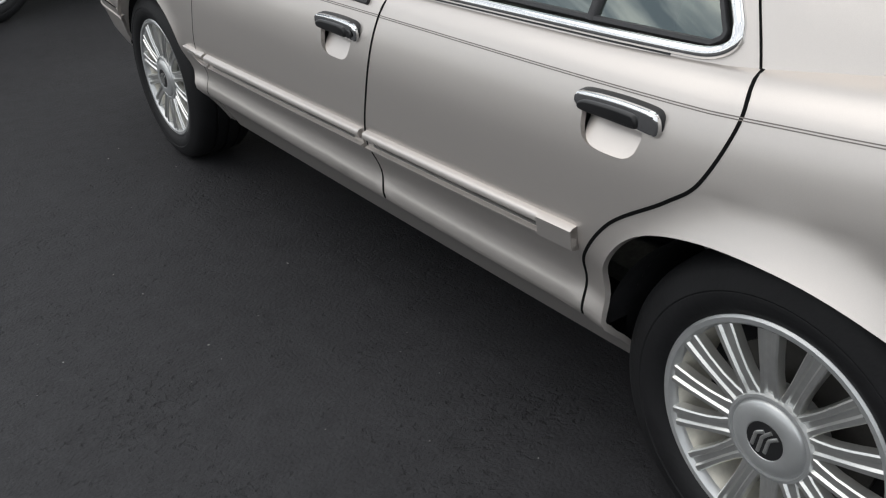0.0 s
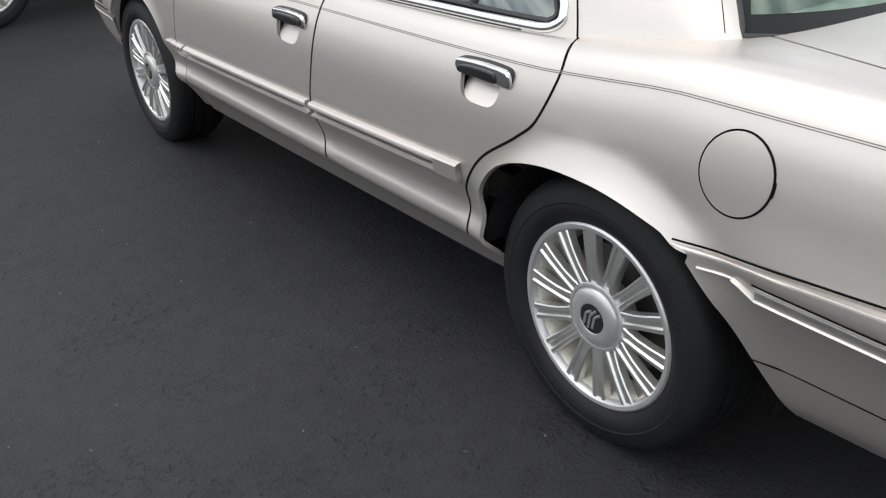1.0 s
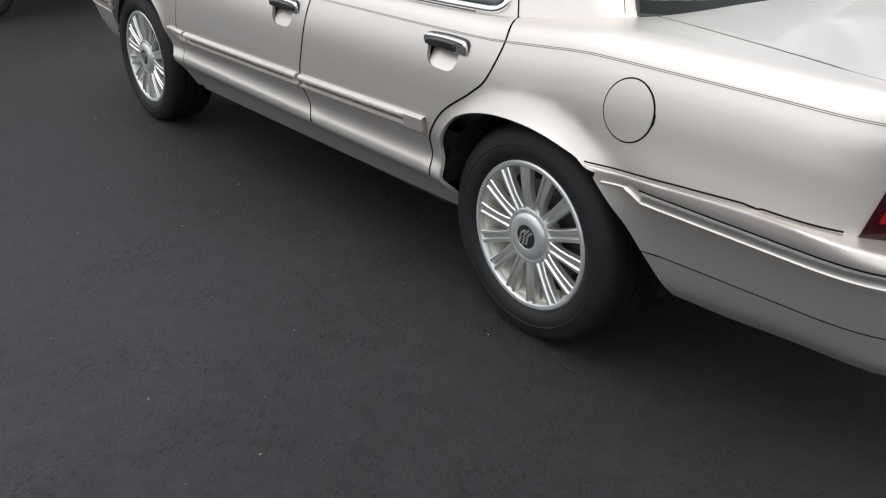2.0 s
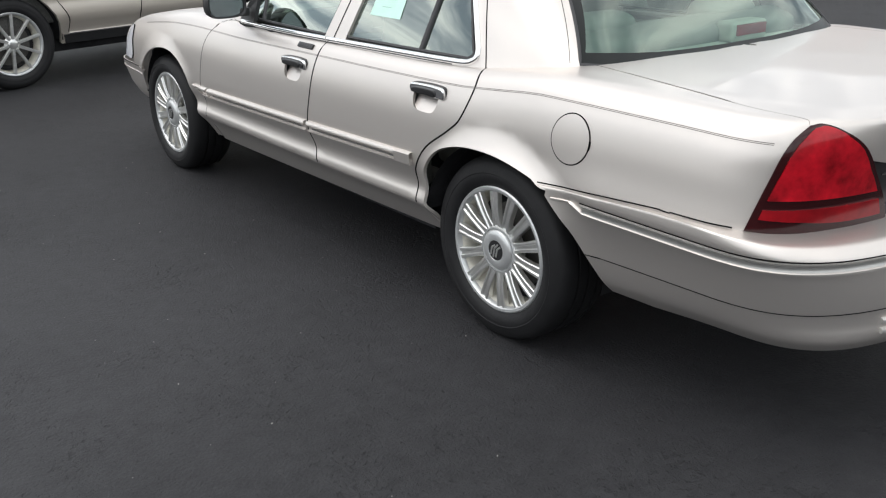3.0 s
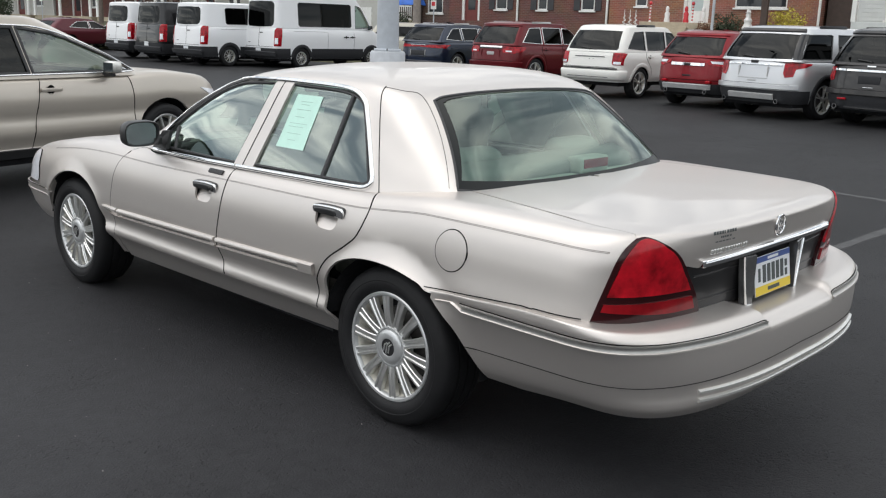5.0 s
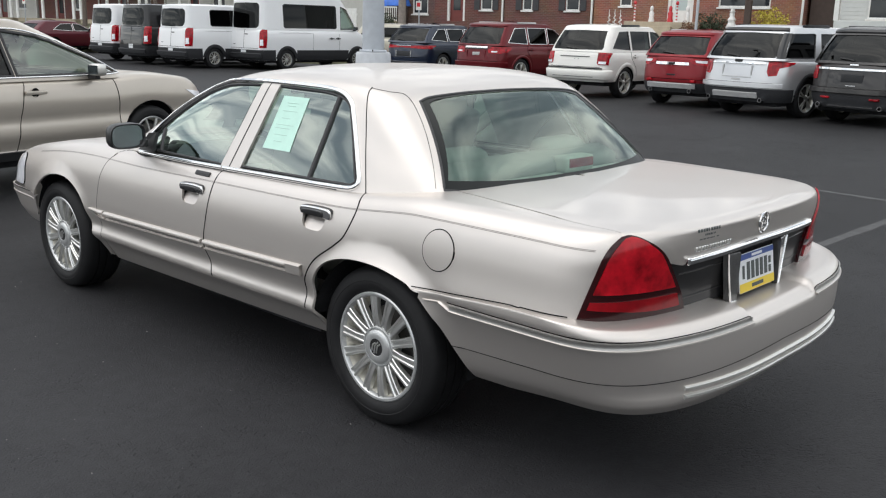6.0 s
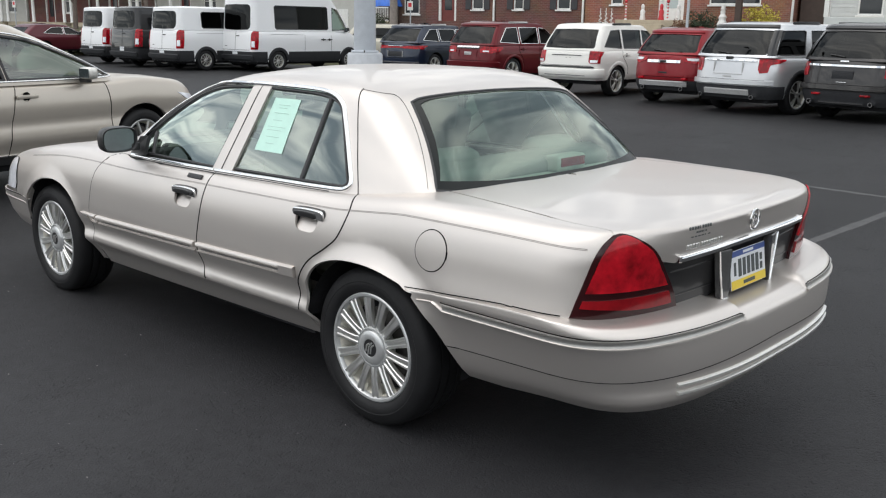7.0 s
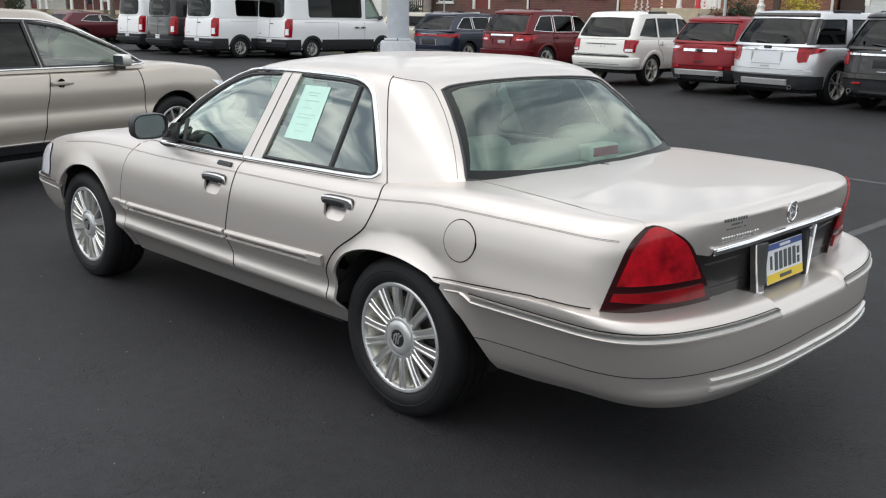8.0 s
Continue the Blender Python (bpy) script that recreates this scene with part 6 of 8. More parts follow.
    for x0, x1, z0, z1, d, mat, nm in v.get("rear_bits", []):
        q = body.find([(-0.01, (z0 + z1) / 2), (-0.01, (z0 + z1) / 2)], (0, 2), u=(2.5, 3), s=(0, 8))[0]
        y = float(body.at(q[:1], q[1:])[0][1])
        if abs(x0 + x1) < 0.01 and x1 > 0.25:
            p, m = along(body, body.rear([(x0, (z0 + z1) / 2), (x0 * 0.6, (z0 + z1) / 2), (-0.001, (z0 + z1) / 2)], 8, s=(0, 8)))
            p, m = np.vstack([p, p[::-1][1:] * [-1, 1, 1]]), np.vstack([m, m[::-1][1:] * [-1, 1, 1]])
            bead(nm, p, m, (z1 - z0) / 2, d, mat, car, profile=((-1, -1), (-0.96, 0.7), (-0.82, 1), (0.82, 1), (0.96, 0.7), (1, -1)))
            continue
        part(nm, boxes((x0, y - d, z0, x1, y + 0.10, z1), bevel=min(0.02, (z1 - z0) * 0.3)), mat, car, smooth=40)
    for x in v.get("exhaust", []):
        bm = lathe([(0.0, 0.035), (0.0, 0.045), (0.14, 0.045), (0.14, 0.034), (0.0, 0.034)], 20)
        part("exhaust_tip", bm, CHROME, car, "", 40, pose(x, yr - 0.01, sill + 0.05, 0, 0, 90))
    if v.get("spoiler"):
        p, m = along(cab, [[u, 3.75] for u in np.linspace(2.40, 3.0, 14)])
        p, m = np.vstack([p, p[::-1][1:] * [-1, 1, 1]]), np.vstack([m, m[::-1][1:] * [-1, 1, 1]])
        bead("spoiler", p, m, 0.05, 0.03, v["spoiler"], car)
    if v.get("split"):
        us = body.find([(-0.001, z) for z in np.linspace(*v["split"], 16)], (0, 2), u=(2.6, 3), s=(0, 8))
        p, m = along(body, us)
        bead("door_split", p, m, 0.006, 0.003, SHADOW_GAP, car, profile=((-1, -1), (-1, 1), (1, 1), (1, -1)))
    # seam round the tailgate
    for z in v.get("gate_seams", []):
        p, m = along(body, body.rear([(-W * 0.80, z), (-W * 0.4, z), (-0.001, z)], 6))
        p, m = np.vstack([p, p[::-1][1:] * [-1, 1, 1]]), np.vstack([m, m[::-1][1:] * [-1, 1, 1]])
        bead("tailgate_seam", p, m, 0.006, 0.001, SHADOW_GAP, car, profile=((-1, -1), (-1, 1), (1, 1), (1, -1)))
    return car


def suv_panes(v):
    """Three side windows between belt and roof."""
    b, t = v["belt"] + 0.03, v["h"] - 0.17
    c, yr, lean = v["cowl"], -v["ro"], v.get("lean", 0.28)
    a1, a2 = c - 1.25, c - 2.20
    r0, r1 = yr + 0.42, yr + 0.42 + lean * 0.9
    return [[(c - 0.22, b), (c - 0.78, t - 0.03), (a1 + 0.03, t), (a1 + 0.03, b)], [(a1 - 0.05, b), (a1 - 0.05, t), (a2 + 0.03, t), (a2 + 0.05, b)], [(a2 - 0.05, b), (a2 - 0.06, t), (r1, t - 0.02), (r0, b + 0.04)]]


def stand(x, y, turn=HEADING):
    return pose(x, y, 0, 0, 0, turn)


SUV = dict(w=1.95, h=1.76, ro=1.05, wb=2.86, fo=0.95, belt=1.12, hood=1.08, cowl=2.55, r=0.37, plate_z=0.90, gate_seams=(0.62,), seams=[], lean=0.36)
BURGUNDY = paint("burgundy_paint", (0.11, 0.004, 0.008))
RED = paint("ruby_red_paint", (0.21, 0.008, 0.014))
WHITE = paint("white_paint", (0.80, 0.79, 0.75), 0.0)
VAN_WHITE = paint("van_white_paint", (0.80, 0.81, 0.82), 0.0)
BRIGHT_SILVER = paint("bright_silver_paint", (0.62, 0.63, 0.645), 0.6, 0.6)
GRAPHITE = paint("graphite_paint", (0.042, 0.040, 0.040), 0.3, 0.5)
NAVY = paint("navy_paint", (0.010, 0.018, 0.040), 0.3, 0.9)
TAN = paint("light_tan_paint", (0.50, 0.455, 0.40), 0.5)
MAROON = paint("maroon_paint", (0.085, 0.010, 0.018))
BLACK_PAINT = material("black_paint", (0.005, 0.005, 0.006), 0.3, 0.0, 0.04, 500.0, coat=0.9, Specular_IOR_Level=0.2)


def lamp_box(x0, x1, z0, z1):
    return [(-x1, z1), (-x1, z0), (-x0, z0), (-x0, z1)]


def back_pane(w, z0, z1, top=0.88):
    return [(-0.001, z1), (-w * top, z1 - 0.015), (-w, z0 + 0.05), (-w * 0.97, z0), (-0.001, z0 - 0.01)]


def make_suv(name, label, x, y, turn=HEADING, **over):
    v = dict(SUV)
    v.update(over)
    v.setdefault("panes", suv_panes(v))
    v.setdefault("back_pane", back_pane(v["w"] * 0.40, v["belt"] + 0.03, v["h"] - 0.15))
    return vehicle(name, label, "car", stand(x, y, turn), v)


TAIL_RED = RED_LENS


def wrapped_panes(v):
    """Side windows whose last one runs round to the rear glass."""
    b, t = v["belt"] + 0.03, v["h"] - 0.18
    c, yr, lean = v["cowl"], -v["ro"], v["lean"]
    a1, a2 = c - 1.25, c - 2.15
    return [[(c - 0.22, b), (c - 0.78, t - 0.03), (a1 + 0.03, t), (a1 + 0.03, b)], [(a1 - 0.05, b), (a1 - 0.05, t), (a2 + 0.10, t), (a2 + 0.02, b)],
            [(a2 - 0.24, b), (a2 - 0.10, t - 0.02), (a2 - 0.16, t), (yr + 0.14 + lean, t - 0.01), (yr + 0.28, b)]]


def wide_suv(label, x, y, turn, mat, low_mat, top, **over):
    """A large family suv: wrapped rear glass, bracket-shaped lamps, a full-width bright bar and a dark foot with two exhausts."""
    v = dict(SUV, w=2.0, h=top, ro=1.12, wb=2.86, fo=1.0, belt=1.17, hood=1.12, r=0.40, lean=0.46, tumble=0.78, cr=0.50, nr=3.0, clad=GREY_PLASTIC, clad_z=0.58, rails=GREY_PLASTIC, exhaust=(-0.62, 0.62), plate=False, plate_z=0.93,
             arch_trim=GREY_PLASTIC, arch_w=0.045, dark_pillar=True, spokes="five", handles=[(0.55, 1.0), (1.55, 1.0)], handle_mat=mat,
             seams=[[(0.43, 1.15), (0.36, 0.98), (0.50, 0.74), (0.52, 0.60)], [(1.33, 1.15), (1.30, 0.9), (1.30, 0.60)]])
    v["paint"] = mat
    v["panes"] = wrapped_panes(v)
    v["back_pane"] = back_pane(0.80, v["belt"] + 0.03, top - 0.17, 0.90)
    v["lamps"] = [([(-0.985, 1.12), (-0.965, 1.04), (-0.86, 1.00), (-0.84, 0.86), (-0.70, 0.84), (-0.66, 0.92), (-0.66, 1.12)], TAIL_RED, "tail_lamp", "bracket-shaped red tail lamp"),
                  ([(-0.81, 1.06), (-0.81, 0.91), (-0.74, 0.91), (-0.73, 1.06)], DIM_LENS, "brake_lens", "dim red lamp insert")]
    v["gate_seams"] = (0.70,)
    v.update(over)
    return vehicle("suv", label, "car", stand(x, y, turn), v)


wide_suv("silver suv with black lower bumper and chrome-tipped exhausts", 15.75, 5.88, -100, BRIGHT_SILVER, GREY_PLASTIC, 1.86, spoiler=GRAPHITE,
         rear_bits=[(-0.62, 0.62, 1.065, 1.09, 0.03, CHROME, "gate_bar"), (-0.36, -0.32, 0.82, 1.04, 0.006, SILVER_PLASTIC, "bay_edge"), (0.32, 0.36, 0.82, 1.04, 0.006, SILVER_PLASTIC, "bay_edge"), (-0.34, 0.34, 0.80, 0.815, 0.012, SILVER_PLASTIC, "bay_edge"), (-0.09, 0.09, 1.095, 1.16, 0.014, BLACK, "badge"),
                    (-0.10, 0.10, 0.745, 0.775, 0.012, SILVER_PLASTIC, "gate_handle"), (-0.92, 0.92, 0.60, 0.70, 0.05, BRIGHT_SILVER, "bumper_step"), (-0.52, 0.52, 0.40, 0.52, 0.05, SILVER_PLASTIC, "skid_plate")])
wide_suv("dark graphite suv with a chrome strip across the tailgate", 15.75, 3.58, -100, GRAPHITE, GREY_PLASTIC, 1.86, spoiler=BLACK_PAINT,
         lamps=[([(-0.985, 1.10), (-0.965, 0.88), (-0.84, 0.84), (-0.76, 0.86), (-0.76, 1.10)], TAIL_RED, "tail_lamp", "red tail lamp")],
         rear_bits=[(-0.74, 0.74, 1.03, 1.075, 0.03, CHROME, "gate_bar"), (-0.09, 0.09, 1.095, 1.155, 0.014, CHROME, "badge"), (-0.22, 0.22, 0.80, 0.96, 0.012, GREY_PLASTIC, "plate_bay"), (-0.10, 0.10, 0.74, 0.755, 0.012, CHROME, "gate_handle"), (-0.92, 0.92, 0.60, 0.70, 0.05, GRAPHITE, "bumper_step"),
                    (-0.58, -0.40, 0.50, 0.54, 0.02, TAIL_RED, "reflector"), (0.40, 0.58, 0.50, 0.54, 0.02, TAIL_RED, "reflector"), (-0.45, 0.45, 0.36, 0.385, 0.03, CHROME, "bumper_strip")])
make_suv("suv", "bright red compact suv with a silver skid plate", 16.6, 8.12, -92, paint=RED, w=1.84, h=1.72, ro=0.90, wb=2.69, fo=0.90, belt=1.14, hood=1.06, cowl=2.40, r=0.36, lean=0.46, tumble=0.76, cr=0.48, nr=2.9, clad=GREY_PLASTIC, clad_z=0.54,
         arch_trim=GREY_PLASTIC, lamps=[([(-0.90, 1.10), (-0.88, 0.95), (-0.70, 0.91), (-0.50, 0.97), (-0.40, 1.05), (-0.62, 1.09)], TAIL_RED, "tail_lamp", "red and clear tail lamp"), ([(-0.80, 1.04), (-0.78, 0.98), (-0.58, 0.99), (-0.54, 1.04)], CLEAR_LENS, "reversing_lamp", "clear lens in the tail lamp")],
         rails=SILVER_PLASTIC, spoiler=RED, plate=False, plate_z=0.78, exhaust=(-0.5, 0.5),
         rear_bits=[(-0.42, 0.42, 0.925, 1.0, 0.025, CHROME, "gate_bar"), (-0.08, 0.08, 0.935, 0.99, 0.04, BLACK, "badge"), (-0.11, 0.11, 0.70, 0.735, 0.012, GREY_PLASTIC, "gate_handle"), (-0.60, 0.60, 0.42, 0.54, 0.05, SILVER_PLASTIC, "skid_plate"), (0.50, 0.62, 0.56, 0.62, 0.012, TAIL_RED, "reflector"), (-0.62, -0.50, 0.56, 0.62, 0.012, TAIL_RED, "reflector")])
make_suv("suv", "white older suv with square red tail lamps", 17.0, 11.05, -90, paint=WHITE, w=1.86, h=1.80, ro=1.0, wb=2.78, fo=0.95, belt=1.15, hood=1.08, cowl=2.45, r=0.38, cr=0.30, nr=4.0, lean=0.40, tumble=0.80, sill=0.40,
         arch_trim=WHITE, arch_w=0.05, handles=[(0.35, 1.02), (1.30, 1.02)], handle_mat=WHITE, seams=[[(0.22, 1.13), (0.20, 0.98), (0.42, 0.74), (0.47, 0.55)], [(1.15, 1.13), (1.12, 0.9), (1.12, 0.50)]],
         lamps=[([(-0.90, 1.11), (-0.90, 0.82), (-0.70, 0.82), (-0.66, 0.86), (-0.66, 1.11)], TAIL_RED, "tail_lamp", "square red tail lamp with a clear foot"), (lamp_box(0.70, 0.86, 0.84, 0.90), CLEAR_LENS, "reversing_lamp", "clear lens")], rails=BLACK, plate=False, plate_z=0.90, gate_seams=(0.76,),
         rear_bits=[(-0.44, 0.44, 1.0, 1.018, 0.012, GREY_PLASTIC, "gate_groove"), (-0.92, 0.92, 0.46, 0.70, 0.06, WHITE, "bumper_bar"), (-0.80, 0.80, 0.715, 0.745, 0.05, GREY_PLASTIC, "bumper_pad"), (-0.60, 0.60, 0.53, 0.545, 0.064, GREY_PLASTIC, "bumper_groove"), (-0.84, -0.74, 0.90, 0.915, 0.006, GREY_PLASTIC, "badge"),
                    (-0.10, 0.10, 1.17, 1.20, 0.03, BLACK, "glass_latch"), (-0.012, 0.012, 0.94, 0.955, 0.004, GREY_PLASTIC, "plate_screw"), (0.10, 0.124, 0.94, 0.955, 0.004, GREY_PLASTIC, "plate_screw")])
make_suv("suv", "burgundy suv with red tail lamps and a chrome tailgate bar", 18.35, 15.5, -90, paint=BURGUNDY, w=1.94, h=1.82, ro=1.0, wb=2.915, fo=0.92, belt=1.16, hood=1.10, cowl=2.55, r=0.39, lean=0.42, tumble=0.78, cr=0.42, nr=3.2, trim=CHROME, trim_w=0.010,
         arch_trim=BURGUNDY, arch_w=0.045, handles=[(0.42, 1.03), (1.40, 1.03)], handle_mat=BURGUNDY, seams=[[(0.28, 1.14), (0.25, 0.98), (0.44, 0.74), (0.49, 0.55)], [(1.25, 1.14), (1.22, 0.9), (1.22, 0.45)]],
         lamps=[([(-0.96, 1.10), (-0.95, 0.96), (-0.80, 0.91), (-0.46, 0.93), (-0.44, 1.05), (-0.56, 1.10)], TAIL_RED, "tail_lamp", "red tail lamp"), ([(-0.74, 0.99), (-0.74, 0.95), (-0.56, 0.95), (-0.55, 0.99)], CLEAR_LENS, "reversing_lamp", "pale lens in the tail lamp")], spoiler=BURGUNDY, plate=False, plate_z=0.88, rails=SILVER_PLASTIC, gate_seams=(0.70,),
         rear_bits=[(-0.42, 0.42, 1.03, 1.115, 0.022, CHROME, "gate_bar"), (-0.36, -0.33, 0.78, 1.0, 0.008, BURGUNDY, "bay_edge"), (0.33, 0.36, 0.78, 1.0, 0.008, BURGUNDY, "bay_edge"), (-0.14, 0.14, 0.84, 0.95, 0.006, SILVER_PLASTIC, "plate_holder"), (-0.94, 0.94, 0.52, 0.68, 0.06, BURGUNDY, "bumper_bar"), (-0.9, 0.9, 0.44, 0.50, 0.03, BLACK, "bumper_pad")])
make_suv("suv", "dark navy suv with a full-width red tail lamp", 19.6, 19.85, -86, paint=NAVY, w=1.93, h=1.72, ro=1.0, wb=2.85, fo=0.95, belt=1.12, hood=1.05, cowl=2.5, r=0.37, lean=0.50, tumble=0.74, cr=0.50, nr=2.8, trim=CHROME, trim_w=0.010, rails=SILVER_PLASTIC,
         lamps=[([(-0.955, 1.02), (-0.94, 0.90), (-0.40, 0.92), (-0.001, 0.94), (-0.001, 0.985), (-0.40, 1.0)], TAIL_RED, "tail_lamp", "full-width red tail lamp")], spoiler=NAVY, plate=False, plate_z=0.74, gate_seams=(0.62,),
         rear_bits=[(-0.32, 0.32, 0.99, 1.0, 0.03, CHROME, "gate_bar"), (-0.30, 0.30, 0.66, 0.82, 0.012, GREY_PLASTIC, "plate_bay"), (-0.33, -0.30, 0.64, 0.84, 0.014, SILVER_PLASTIC, "bay_edge"), (0.30, 0.33, 0.64, 0.84, 0.014, SILVER_PLASTIC, "bay_edge"), (-0.85, 0.85, 0.46, 0.50, 0.03, CHROME, "bumper_strip")])

VAN = dict(w=2.06, h=2.20, ro=1.15, wb=3.30, fo=1.02, belt=1.40, hood=1.24, cowl=3.55, r=0.355, plate_z=0.66, lean=0.07, tumble=0.86, cr=0.25, nr=5.0, clad=GREY_PLASTIC, clad_z=0.68, wiper=False, rim=0.22, gate_seams=(0.74,), handles=[(2.32, 1.10), (2.02, 1.10)], handle_mat=BLACK, arch_trim=GREY_PLASTIC, arch_w=0.06, spokes="ten")


def make_van(label, x, y, mat, tall=False, **over):
    v = dict(VAN)
    v.update(over)
    v["paint"] = mat
    if tall:
        v["h"] = 2.62
    z0, z1 = 1.47, (2.0 if not tall else 2.26)
    c = v["cowl"]
    v["panes"] = [[(c - 0.30, z0 - 0.02), (c - 0.72, z1 - 0.10), (c - 1.02, z1 - 0.02), (c - 1.05, z0 - 0.05)], [(c - 1.30, z0 - 0.02), (c - 1.24, z0 + 0.03), (c - 1.24, z1 - 0.05), (c - 1.30, z1), (c - 3.60, z1), (c - 3.66, z1 - 0.05), (c - 3.66, z0 + 0.03), (c - 3.60, z0 - 0.02)]]
    v["front_glass"] = GLASS_CAR
    w = 0.78
    v["back_pane"] = [(-0.001, z1 + 0.03), (-w * 0.84, z1 + 0.02), (-w * 0.94, z1 - 0.03), (-w * 0.98, z1 - 0.12), (-w, z0 + 0.13), (-w * 0.97, z0 + 0.03), (-w * 0.86, z0 - 0.04), (-0.001, z0 - 0.06)]
    v["lamps"] = [([(-1.015, 1.38), (-1.015, 0.76), (-0.875, 0.76), (-0.855, 1.28), (-0.90, 1.38)], TAIL_RED, "tail_lamp", "tall red tail lamp with a clear centre"), ([(-0.985, 1.04), (-0.985, 0.84), (-0.90, 0.84), (-0.90, 1.04)], CLEAR_LENS, "reversing_lamp", "clear lens in the tail lamp")]
    v["rear_bits"] = [(-0.92, 0.92, 0.42, 0.58, 0.08, GREY_PLASTIC, "step_bumper"), (0.03, 0.21, 1.20, 1.235, 0.014, BLACK, "gate_handle"), (-0.62, -0.50, 0.86, 0.88, 0.004, BLACK, "badge")]
    v["split"] = (0.70, 1.40)
    v["seams"] = [[(c - 1.14, 1.38), (c - 1.14, 0.6)], [(c - 2.38, 1.38), (c - 2.38, 0.6)], [(c - 2.42, 1.27), (c - 3.0, 1.28), (c - 3.9, 1.28)]]
    return vehicle("van", label, "van", stand(x, y, -90), v)


make_van("white high-roof passenger van with dark lower cladding", 17.3, 25.3, VAN_WHITE, True)
make_van("white low-roof passenger van with dark rear windows", 15.5, 27.1, VAN_WHITE)
make_van("black low-roof passenger van between white ones", 15.47, 29.8, BLACK_PAINT)
make_van("white low-roof passenger van at the row's end", 15.9, 33.0, VAN_WHITE)

CAR = dict(w=1.85, h=1.48, ro=1.05, wb=2.80, fo=0.95, belt=1.0, hood=0.95, cowl=2.35, r=0.34, plate_z=0.78, lean=0.62, wiper=False, tumble=0.72, cr=0.55, nr=2.5, nf=2.6)


def make_car(label, x, y, mat, turn=HEADING):
    v = dict(CAR)
    v["paint"] = mat
    b, t, c = 1.01, 1.33, 2.35
    v["panes"] = [[(c - 0.25, b), (c - 0.85, t - 0.02), (c - 1.20, t), (c - 1.20, b)], [(c - 1.28, b), (c - 1.28, t), (c - 1.85, t - 0.02), (c - 2.35, b + 0.05)]]
    v["back_pane"] = back_pane(0.62, b + 0.02, t, 0.82)
    v["lamps"] = [([(-0.88, 0.92), (-0.88, 0.80), (-0.55, 0.82), (-0.55, 0.92)], TAIL_RED, "tail_lamp", "red tail lamp")]
    v["trim"] = CHROME
    return vehicle("car", label, "car", stand(x, y, turn), v)


make_car("maroon four-door saloon parked beyond the tan suv", 16.0, 41.0, MAROON)
make_car("white saloon parked beyond the vans", 21.5, 45.0, WHITE)
make_car("dark saloon parked far across the car park", 9.0, 44.0, GRAPHITE)
make_suv("suv", "beige older suv parked beyond the lamp post", 23.5, 26.0, -160, paint=paint("beige_paint", (0.55, 0.52, 0.44), 0.2), h=1.70, w=1.80, lamps=[(lamp_box(0.70, 0.86, 0.85, 1.05), TAIL_RED, "tail_lamp", "red tail lamp")])


